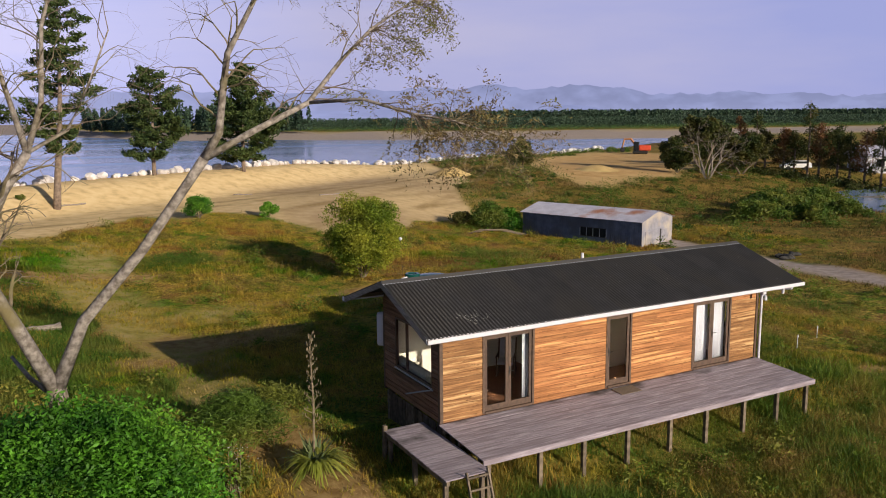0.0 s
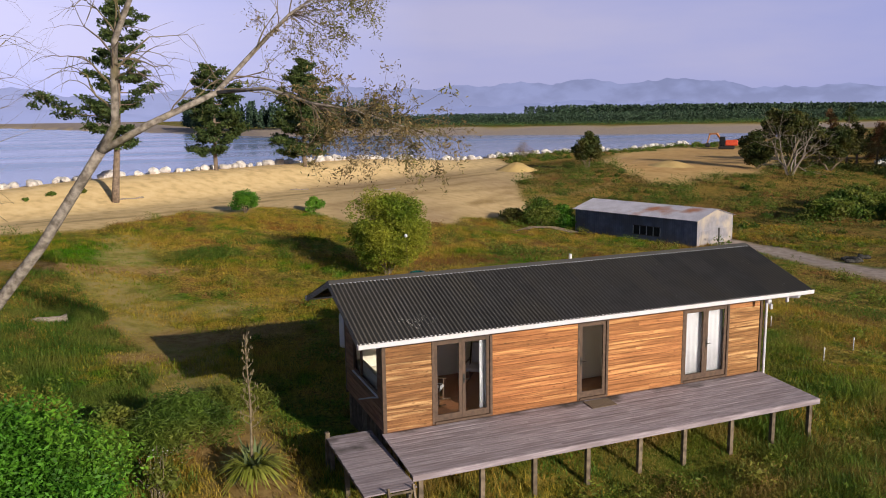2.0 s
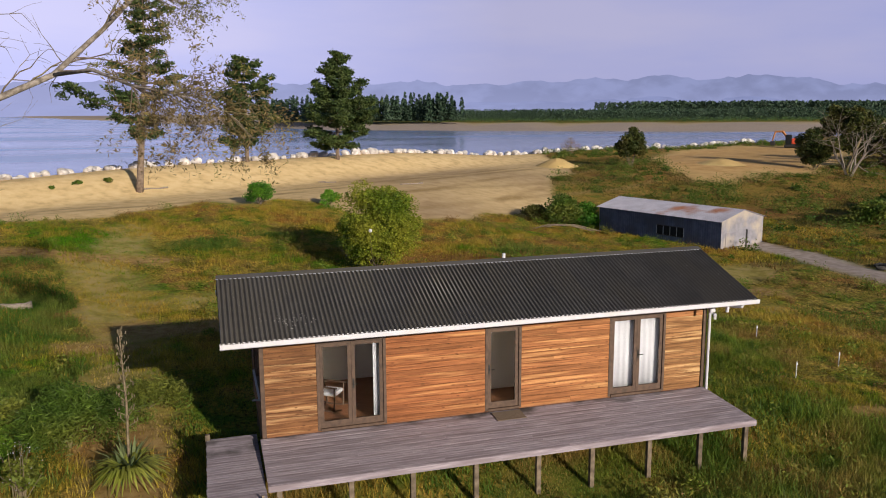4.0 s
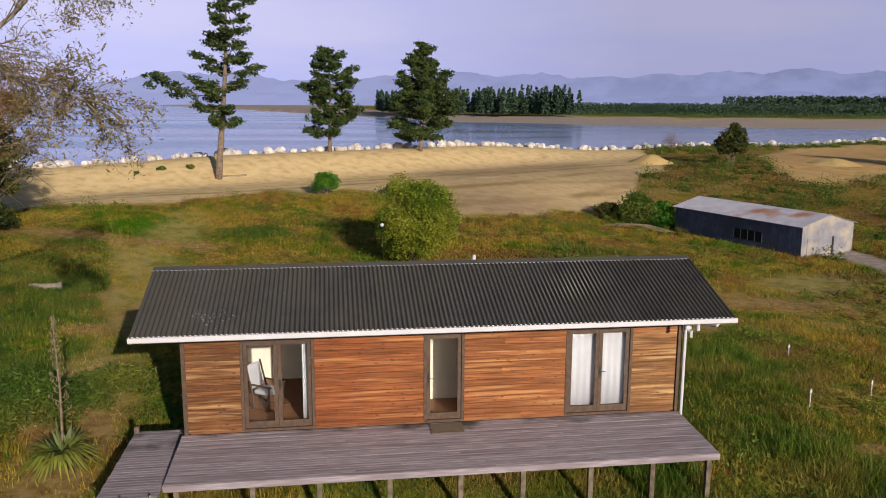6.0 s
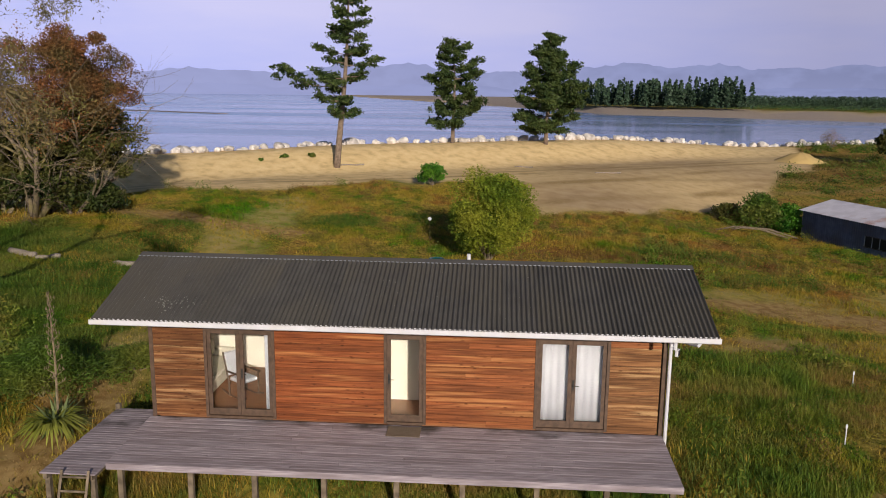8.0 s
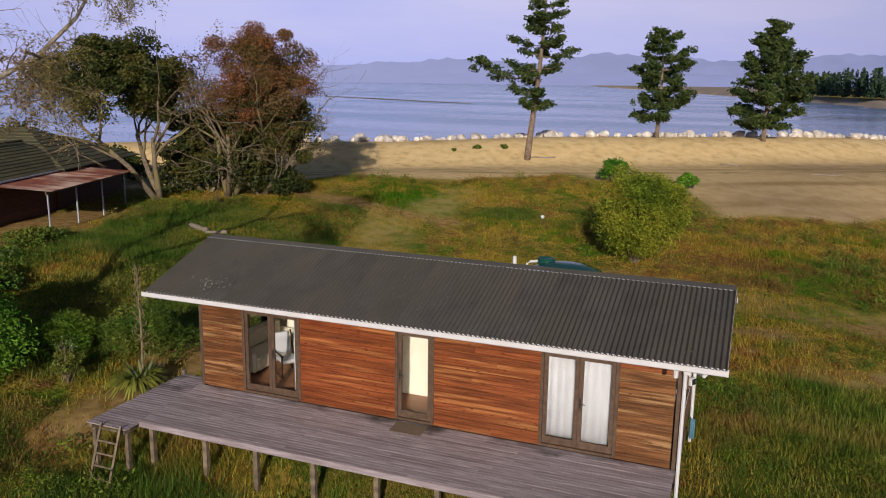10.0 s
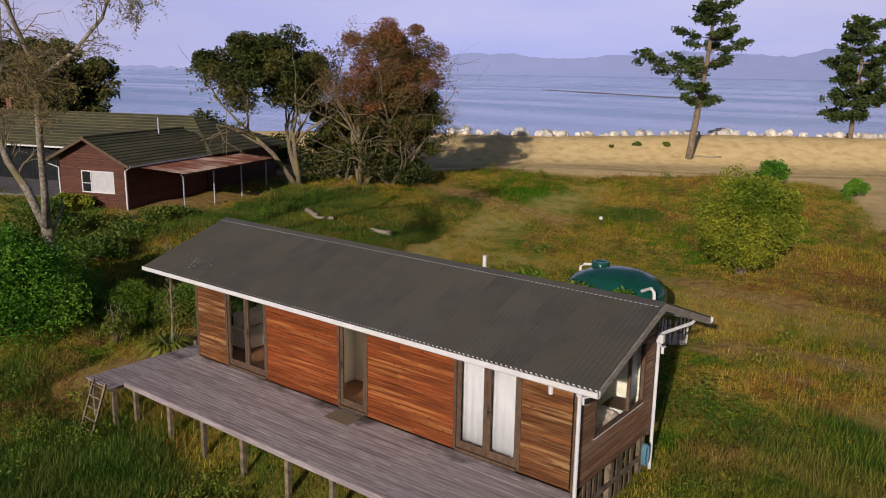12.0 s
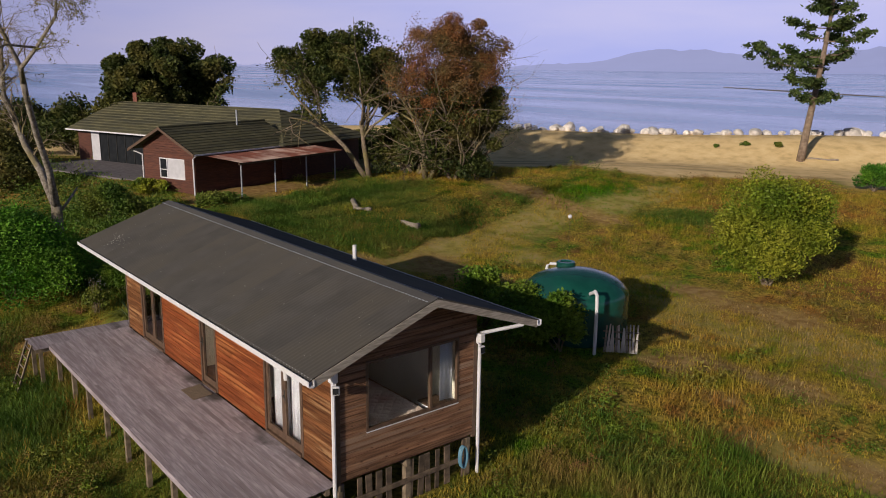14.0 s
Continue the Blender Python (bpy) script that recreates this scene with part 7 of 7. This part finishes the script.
def grass_field(name, label, n, area, h0, h1, blades, width, mat, seed, keep):
    rng = np.random.RandomState(seed)
    x, y = rng.uniform(area[0], area[1], n), rng.uniform(area[2], area[3], n)
    ok = keep(x, y, rng.uniform(0, 1, n))
    x, y = x[ok], y[ok]
    big = 0.35 + 0.75 * np.clip(blotch(x, y, 0.6, seed + 50) + 0.5, 0, 1.4)
    edge = np.minimum(np.minimum(x - area[0], area[1] - x), np.minimum(y - area[2], area[3] - y))
    ok = edge > rng.uniform(0, 3.0, len(x)) * (1 + 0.4 * blotch(x, y, 0.8, 71))
    x, y, big = x[ok], y[ok], big[ok]
    k = np.repeat(np.arange(len(x)), blades)
    m = len(k)
    bx, by = x[k] + rng.normal(size=m) * 0.10, y[k] + rng.normal(size=m) * 0.10
    bz = ground_z(bx, by) - 0.02
    h = rng.uniform(h0, h1, m) * big[k]
    a, lean = rng.uniform(0, 6.283, m), rng.uniform(0.25, 1.15, m)
    w = width * rng.uniform(0.6, 1.4, m)
    nx, ny = -np.sin(a), np.cos(a)
    p = np.stack([bx, by, bz], 1)
    side = np.stack([nx * w, ny * w, 0 * w], 1)
    tip = p + np.stack([np.cos(a) * lean * h, np.sin(a) * lean * h, h * (1 - 0.42 * lean)], 1)
    v = np.stack([p - side, p + side, tip], 1).reshape(-1, 3)
    f = np.arange(3 * m).reshape(-1, 3)
    return tagged(new(name, quad_mesh(name, v, f, mat)), label, "grass", kind="stuff")


def free(x, y):
    house = (x > -1.35) & (x < 11.75) & (y > -2.3) & (y < 3.5)
    under = (x > -0.1) & (x < 11.7) & (y > 0.4) & (y < 3.4)
    tank = np.hypot(x - 6.4, y - 12.6) < 1.85
    m = (-21.8 - x) * 0.9455 + (10.95 - y) * 0.3256
    bung = (m > -3.6) & (m < 14) & (((y - 10.95) * 0.9455 - (x + 21.8) * 0.3256) > 0) & (((y - 10.95) * 0.9455 - (x + 21.8) * 0.3256) < 16)
    flax = np.hypot(x + 3.05, y - 1.15) < 0.7
    return ~under & ~tank & ~bung & ~flax & (sand_mask(x, y) < 0.35) & (road_mask(x, y) < 0.25)


GRASS = leafy("meadow_grass", (0.15, 0.185, 0.022), (0.34, 0.30, 0.06), (0.28, 0.19, 0.06), 0.4)
gn, gl = GRASS.node_tree.nodes, GRASS.node_tree.links
turf_tone = gn.new("ShaderNodeHueSaturation")
turf_tone.inputs["Value"].default_value = 1.50
turf_tone.inputs["Saturation"].default_value = 1.06
gl.new(meadow_colour(gn, gl), turf_tone.inputs["Color"])
for k in gn:
    if k.bl_idname == "ShaderNodeMapRange":
        k.inputs["To Min"].default_value, k.inputs["To Max"].default_value = 0.60, 1.30
old_tone = next(k for k in gn if k.bl_idname == "ShaderNodeHueSaturation" and k != turf_tone)
gl.new(turf_tone.outputs[0], old_tone.inputs["Color"])
LUSH = leafy("lush_grass", (0.060, 0.130, 0.013), (0.135, 0.220, 0.026), (0.20, 0.22, 0.04), 0.4)
SORREL = leafy("red_brown_grass", (0.17, 0.075, 0.025), (0.28, 0.145, 0.05), (0.26, 0.20, 0.055), 0.4)
STRAW = leafy("dead_straw", (0.26, 0.16, 0.06), (0.44, 0.32, 0.13), (0.30, 0.24, 0.07), 0.2)
DEEP = leafy("deep_green_grass", (0.108, 0.168, 0.014), (0.24, 0.262, 0.032), (0.38, 0.26, 0.07), 0.4)
FRESH = leafy("fresh_green_grass", (0.095, 0.175, 0.016), (0.205, 0.275, 0.028), (0.30, 0.28, 0.05), 0.4)
PASTURE = leafy("rough_pasture_grass", (0.066, 0.080, 0.013), (0.150, 0.135, 0.028), (0.20, 0.125, 0.042), 0.4)
grass_field("grass", "deep green grass in the garden beyond the flax", 60000, (-24, -4, 0, 22), 0.15, 0.45, 6, 0.013, LUSH, 10, lambda x, y, r: free(x, y) & (straw_mask(x, y) < 0.3) & (dry_mask(x, y) < 0.3) & (blotch(x, y, 0.5, 91) > -0.6 + 0.6 * r))
WEED = leafy("weed_green", (0.075, 0.14, 0.012), (0.175, 0.245, 0.024), (0.25, 0.22, 0.04))
DOCK = leafy("faded_weed_green", (0.125, 0.115, 0.018), (0.27, 0.215, 0.045), (0.28, 0.15, 0.055))
build_weeds("clumps of broad-leaved weeds in the meadow", 420, (-24, 44, -7, 46), 0.35, 1.1, 130, 0.055, WEED, 17)
build_weeds("soft low weeds among the grass round the cabin", 260, (-5, 27, -12, 14), 0.25, 0.85, 210, 0.030, WEED, 18, 0.2)
build_weeds("faded brownish weeds among the grass round the cabin", 380, (-6, 28, -12, 20), 0.25, 0.9, 190, 0.030, DOCK, 19, 0.15)
build_weeds("soft low weeds in the far meadow", 420, (-20, 30, 14, 44), 0.3, 1.0, 120, 0.045, DOCK, 20, 0.15)
grass_field("straw_litter", "dead straw and cut grass lying on bare soil", 60000, (-9, 24, -7, 22), 0.04, 0.16, 4, 0.012, STRAW, 7, lambda x, y, r: free(x, y) & (np.maximum(dry_mask(x, y), straw_mask(x, y) * 0.8) > 0.2 + 0.6 * r))
grass_field("grass", "deep green grass round the deck posts", 105000, (-3.5, 26, -12, 10), 0.12, 0.38, 7, 0.011, DEEP, 8, lambda x, y, r: ((x > 5) | (y > -2.3)) & ((y < 0.2) | (x > 11.9)) & (straw_mask(x, y) < 0.4) & (dry_mask(x, y) < 0.3) & (np.hypot(x + 0.5, y + 3.1) > 0.55) & (blotch(x, y, 0.6, 81) > -0.7 + 0.09 * np.clip(y - 1, 0, 20) + 0.6 * r))
grass_field("grass", "dark green grass below the landing", 44000, (-8, 7, -12, -0.5), 0.12, 0.38, 7, 0.011, LUSH, 14, lambda x, y, r: (x <= 5) & (y <= -2.3) & ((y < 0.2) | (x > 11.9)) & (straw_mask(x, y) < 0.4) & (dry_mask(x, y) < 0.3) & (np.hypot(x + 0.5, y + 3.1) > 0.55) & (blotch(x, y, 0.6, 81) > -0.7 + 0.09 * np.clip(y - 1, 0, 20) + 0.6 * r))
grass_field("grass", "soft green grass beside the flax", 9000, (-7.0, -3.8, -2.5, 6.5), 0.3, 0.7, 7, 0.012, DEEP, 9, lambda x, y, r: free(x, y) & (blotch(x, y, 0.9, 61) > -0.1 + 0.5 * r))
grass_field("grass", "rough olive meadow grass", 110000, (-24, 27, -9, 24), 0.09, 0.30, 6, 0.013, GRASS, 1, lambda x, y, r: free(x, y) & (r > 0.85 * lush_mask(x, y)) & (r > np.maximum(dry_mask(x, y) * 0.9, straw_mask(x, y) * 0.45)) & ((y > -2.4) | (r > 0.75)))
grass_field("grass", "rough olive meadow grass", 70000, (-24, 48, 22, 48), 0.12, 0.32, 5, 0.020, GRASS, 2, lambda x, y, r: free(x, y) & (r > np.maximum(dry_mask(x, y) * 0.8, straw_mask(x, y) * 0.45)))
grass_field("grass", "soft deep green growth on damp ground", 150000, (-24, 24, -9, 34), 0.14, 0.42, 6, 0.012, LUSH, 12, lambda x, y, r: (x < 11.5) & free(x, y) & (dry_mask(x, y) < 0.3) & (straw_mask(x, y) < 0.4) & (lush_mask(x, y) > 0.15 + 0.6 * r))
grass_field("grass", "fresh green grass in drifts past the gable", 60000, (11, 24, -9, 34), 0.14, 0.42, 6, 0.012, FRESH, 13, lambda x, y, r: free(x, y) & (dry_mask(x, y) < 0.3) & (straw_mask(x, y) < 0.4) & (lush_mask(x, y) > 0.15 + 0.6 * r))
grass_field("grass", "lush green grass in patches", 60000, (-24, 30, -9, 30), 0.16, 0.46, 6, 0.014, LUSH, 3, lambda x, y, r: free(x, y) & (dry_mask(x, y) < 0.15) & (straw_mask(x, y) < 0.2) & (blotch(x, y, 0.4, 31) + 0.35 * (x > 11.5) * (y < 6) + 1.1 * (y < -2) * (x > -1.5) + 0.45 * (x < -7) * (y > 8) > 0.25 + 0.5 * r))
grass_field("grass", "red-brown sorrel and seeding grass", 36000, (-10, 36, -8, 44), 0.2, 0.5, 5, 0.014, SORREL, 4, lambda x, y, r: free(x, y) & ((red_mask(x, y) > 0.25 + 0.4 * r) | ((blotch(x, y, 0.5, 41) > 0.75 + 0.5 * r) & (x > 10) & (y > 6))))
grass_field("grass", "coarse pasture grass beyond the shed", 70000, (30, 110, 8, 90), 0.15, 0.40, 4, 0.024, PASTURE, 5, lambda x, y, r: free(x, y))


# ---------------------------------------------------------------- inside the cabin
def build_rocking_chair(x, y, turn):
    c = thing("rocking_chair", "dark wooden rocking chair with white cushions", "chair")
    m = pose(x, y, FLOOR_Z, 0, 0, turn)

    def put(name, bm, mat):
        part(name, bm, mat, c).matrix_basis = m

    for sx in (-0.26, 0.26):
        put("rocker", tube([(sx, -0.45, 0.10), (sx, -0.15, 0.03), (sx, 0.2, 0.03), (sx, 0.5, 0.12)], [0.02] * 4, 6), TRIM_BROWN)
        put("front_leg", tube([(sx, -0.25, 0.04), (sx, -0.27, 0.62)], [0.02, 0.02], 6), TRIM_BROWN)
        put("back_leg", tube([(sx, 0.2, 0.04), (sx, 0.24, 0.45), (sx, 0.42, 1.1)], [0.022] * 3, 6), TRIM_BROWN)
        put("armrest", box(sx - 0.03, sx + 0.03, -0.34, 0.30, 0.62, 0.65, 0.01), TRIM_BROWN)
    put("seat_cushion", box(-0.24, 0.24, -0.28, 0.22, 0.40, 0.50, 0.03), CURTAIN)
    bm = box(-0.23, 0.23, -0.04, 0.04, 0.0, 0.58, 0.03)
    bmesh.ops.transform(bm, matrix=pose(0, 0.30, 0.50, -14), verts=bm.verts)
    put("back_cushion", bm, CURTAIN)


build_rocking_chair(1.72, 1.25, 55)
build_rocking_chair(3.5, 2.3, -40)


def build_bed():
    b = thing("bed", "double bed with a pale diamond-quilted cover", "bed")
    quilt = material("quilted_cover", (0.55, 0.44, 0.40), (0.72, 0.62, 0.57), 3.0, 0.95, 0.2, 30, c3=(0.46, 0.30, 0.26), scale3=1.2)
    x0, x1, y0, y1, zt = 9.35, 11.46, 0.28, 2.30, FLOOR_Z + 0.72
    part("base", box(x0 + 0.06, x1 - 0.04, y0 + 0.06, y1 - 0.06, FLOOR_Z, FLOOR_Z + 0.36, 0.02), TRIM_BROWN, b)
    part("mattress", box(x0 + 0.03, x1 - 0.02, y0 + 0.03, y1 - 0.03, FLOOR_Z + 0.362, zt - 0.05, 0.05), LINING, b)
    # quilt: puffed diamonds with sunken seams, falling over the sides
    n, v, f = 84, [], []
    for i in range(n + 1):
        for j in range(n + 1):
            u, w = i / n, j / n
            x, y = x0 + (x1 - x0) * u, y0 + (y1 - y0) * w
            p, q = (x + y) / 0.24, (x - y) / 0.24
            puff = min(abs(p - round(p)), abs(q - round(q)))
            edge = min(u, 1 - u, w, 1 - w)
            v.append((x, y, zt + 0.045 * math.sqrt(max(puff, 0)) - (0.30 if edge < 0.001 else 0.05 if edge < 0.02 else 0.0)))
    for i in range(n):
        for j in range(n):
            k = i * (n + 1) + j
            f.append((k, k + n + 1, k + n + 2, k + 1))
    o = new("quilt", raw_mesh("quilt", v, f, quilt))
    o.parent = b
    tagged(o, "dusty pink diamond-quilted cover")
    for y in (0.42, 1.32):
        part("pillow", box(9.42, 9.85, y, y + 0.66, zt + 0.05, zt + 0.20, 0.06), LINING, b)
    lamp = thing("bedside_cabinet", "white bedside cabinet beside the bed", "cabinet")
    part("body", box(11.0, 11.46, 2.42, 2.90, FLOOR_Z, FLOOR_Z + 0.72, 0.01), WHITE, lamp)
    part("top", box(10.98, 11.48, 2.40, 2.92, FLOOR_Z + 0.722, FLOOR_Z + 0.75, 0.006), TRIM_BROWN, lamp)


build_bed()


gable_curtain = curtain(-0.17, 0.17, 1.90, 3.22, 0.0, 3)
gable_curtain.matrix_basis = pose(11.50, 2.76, 0, 0, 0, 90)
tagged(gable_curtain, "white curtain drawn aside in the gable window", "curtain", "curtains")


def build_floodlight(x, y, z, turn):
    w = thing("floodlight", "small white floodlight under the gable eave", "lamp", "floodlights")
    m = pose(x, y, z, 0, 0, turn)
    part("arm", tube([(0, 0.10, 0.10), (0, 0.02, 0.08), (0, -0.02, 0.02)], [0.015] * 3, 6), WHITE, w).matrix_basis = m
    part("housing", box(-0.075, 0.075, -0.09, -0.02, -0.10, 0.06, 0.012), WHITE, w, "white housing").matrix_basis = m
    part("lens", box(-0.055, 0.055, -0.098, -0.092, -0.08, 0.04), DARK_PANE, w, "dark glass lens").matrix_basis = m


build_floodlight(HW + 0.16, -0.10, 2.98, 60)
build_floodlight(HW + 0.16, HD - 0.02, 2.98, 90)


def build_sofa():
    s = thing("sofa", "cream fabric sofa below the gable window", "sofa")
    cream = material("cream_fabric", (0.55, 0.50, 0.42), (0.66, 0.60, 0.51), 8.0, 0.95, 0.2)
    part("base", box(0.2, 1.0, 1.0, 3.0, FLOOR_Z + 0.05, FLOOR_Z + 0.42, 0.05), cream, s)
    part("backrest", box(0.14, 0.4, 1.0, 3.0, FLOOR_Z + 0.425, FLOOR_Z + 0.95, 0.08), cream, s)
    for y in (0.82, 3.005):
        part("armrest", box(0.16, 0.98, y, y + 0.17, FLOOR_Z + 0.05, FLOOR_Z + 0.62, 0.05), cream, s)


build_sofa()
door_mat = material("brown_coir", (0.13, 0.095, 0.065), (0.20, 0.15, 0.11), 30.0, 1.0, 0.4)
mat_bm = box(5.52, 6.28, -0.62, -0.14, 0.0, 0.014, 0.004)
bmesh.ops.transform(mat_bm, matrix=Matrix.Translation((0, 0, deck_z(-0.38) + 0.012)) @ pose(0, -0.38, 0, math.degrees(math.atan(0.052))) @ pose(0, 0.38, 0), verts=mat_bm.verts)
tagged(link(mat_bm, "door_mat", door_mat), "worn brown coir mat outside the single door", "mat")


# ---------------------------------------------------------------- small things round the cabin
def build_palings():
    p = thing("base_palings", "rough vertical boards closing the space under the cabin", "palings")
    rng = random.Random(6)
    for x, sg in ((HW - 0.06, 1), (0.06, -1)):
        y = 0.25
        while y < 3.3:
            w = rng.uniform(0.09, 0.16)
            if sg < 0 or rng.random() < 0.75:
                o = part("paling", box(-0.012, 0.012, 0, w, 0, FLOOR_Z - 0.16 - (gz(x, y) + 0.02), 0.003), PALING, p)
                o.matrix_basis = pose(x, y, gz(x, y) + 0.02, rng.uniform(-3, 3))
            y += w + (rng.uniform(0.04, 0.16) if sg > 0 else 0.012)
        part("rail", box(x + 0.014, x + 0.06, 0.2, 3.35, 0.42, 0.52, 0.004), PALING, p)
    hose = thing("hose_coil", "pale blue coiled plastic hose under the cabin", "hose")
    blue = material("pale_blue_plastic", (0.07, 0.17, 0.26), (0.10, 0.23, 0.33), 4.0, 0.5)
    bm = bmesh.new()
    for k in range(3):
        ring = [(HW + 0.10 + 0.035 * k, 3.02 + 0.09 * math.cos(a * 0.3142), 0.62 + 0.24 * math.sin(a * 0.3142)) for a in range(21)]
        tube(ring, [0.022] * 21, 6, bm)
    part("coil", bm, blue, hose)


build_palings()


def build_side_bits():
    h = thing("hand_rail", "bent grey pipe rail fixed to the gable wall", "rail")
    part("pipe", tube([(-0.02, 0.35, 1.78), (-0.13, 0.40, 1.78), (-0.13, 0.50, 1.75), (-0.13, 1.75, 1.28), (-0.02, 1.80, 1.26)], [0.02] * 5, 8), GALV, h)
    w = thing("water_heater", "white cylinder fixed at the cabin's back corner", "heater")
    o = part("cylinder", lathe([(0.04, 0), (0.14, 0.02), (0.16, 0.06), (0.16, 0.92), (0.14, 0.98), (0.04, 1.0)], 20), WHITE, w, smooth=True)
    o.location = (0.06, 3.70, 2.15)
    part("bracket", box(0.0, 0.12, 3.44, 3.53, 2.25, 2.32), GALV, w)
    part("bracket", box(0.0, 0.12, 3.44, 3.53, 2.95, 3.02), GALV, w)


build_side_bits()


def build_lichen():
    rng = np.random.RandomState(14)
    spots = [(rng.normal(0.75, 0.28), rng.normal(-0.35, 0.16), rng.uniform(0.008, 0.022)) for _ in range(46)]
    spots += [(rng.uniform(-0.7, 12.2), rng.uniform(-0.8, 1.5), rng.uniform(0.005, 0.010)) for _ in range(80)]
    spots += [(rng.uniform(-0.7, 2.5), rng.uniform(-0.8, 1.5), rng.uniform(0.005, 0.010)) for _ in range(60)]
    v, f = [], []
    for x, y, r in spots:
        z = roof_z(y) + 0.034
        n = len(v)
        v += [(x + r * math.cos(a) * rng.uniform(0.6, 1.3), y + r * math.sin(a) * rng.uniform(0.6, 1.3), z + PITCH * r * math.sin(a)) for a in np.arange(6) * 1.047]
        f.append(range(n, n + 6))
    m = material("pale_lichen", (0.30, 0.29, 0.27), (0.42, 0.41, 0.39), 20.0, 1.0)
    ob = new("lichen_spots", raw_mesh("lichen_spots", v, f, m))
    tagged(ob, "pale lichen spots on the charcoal roof", "lichen", kind="stuff")


build_lichen()


def build_sandbar():
    bm = bmesh.new()
    rows = []
    for k in range(41):
        u = k / 40
        x, y = -245 + 132 * u, 428 - 90 * u
        w = 5.5 * math.sin(math.pi * u) ** 0.6 * (1 + 0.25 * math.sin(u * 17)) + 0.05
        rows.append([bm.verts.new((x + 0.56 * d * w, y + 0.83 * d * w, SEA_Z + h)) for d, h in ((-1, -0.1), (-0.4, 0.28), (0.4, 0.28), (1, -0.1))])
    for a, b in zip(rows, rows[1:]):
        for i in range(3):
            bm.faces.new((a[i], b[i], b[i + 1], a[i + 1]))
    bmesh.ops.recalc_face_normals(bm, faces=bm.faces)
    m = material("wet_grey_sand", (0.16, 0.13, 0.11), (0.24, 0.20, 0.17), 0.2, 0.7)
    tagged(link(bm, "sandbar", m), "long low wet sandbar in the bay", "sandbar", kind="structure")


build_sandbar()
for k, (x, y, w, h) in enumerate(((-8.7, 53.6, 1.1, 0.5), (-10.9, 52.4, 1.0, 0.4), (-12.6, 51.0, 0.8, 0.25))):
    build_bush("sand_weed", "small green weed growing on the sand", x, y, w, h, 500, MID_LEAF, 140 + k, 0.07, 6, group="sand weeds")
build_bush("bare_bush", "leafless pinkish bush among the shore rocks", 52.0, 92.0, 3.4, 3.2, 1500, RUST_LEAF, 150, 0.05, 20)
for k, (x, y, ln, tn) in enumerate(((-5.0, 53.4, 2.2, 0.5), (10.5, 60.0, 1.8, -0.3), (18.0, 56.0, 2.4, 0.2), (84.0, 45.5, 8.0, -1.1), (86.0, 46.5, 7.0, -1.0))):
    build_log(x, y, ln, 0.07 if k < 3 else 0.22, tn, 20 + k)


def build_heap():
    h = thing("rubble_heap", "small dark heap of rubble beside the road", "heap")
    dark = material("dark_rubble", (0.03, 0.028, 0.026), (0.07, 0.065, 0.06), 4.0, 0.9, 0.4)
    rng = random.Random(2)
    for k in range(9):
        me = boulder_mesh(30 + k)
        me.materials.clear()
        me.materials.append(dark)
        x, y = 38.6 + rng.uniform(-1.2, 1.2), 19.8 + rng.uniform(-0.6, 0.6)
        o = share("stone", me, h, pose(x, y, gz(x, y) + 0.12, 0, 0, rng.uniform(0, 360)))
        r = rng.uniform(0.22, 0.5)
        o.scale = (r, r, r * 0.7)


build_heap()
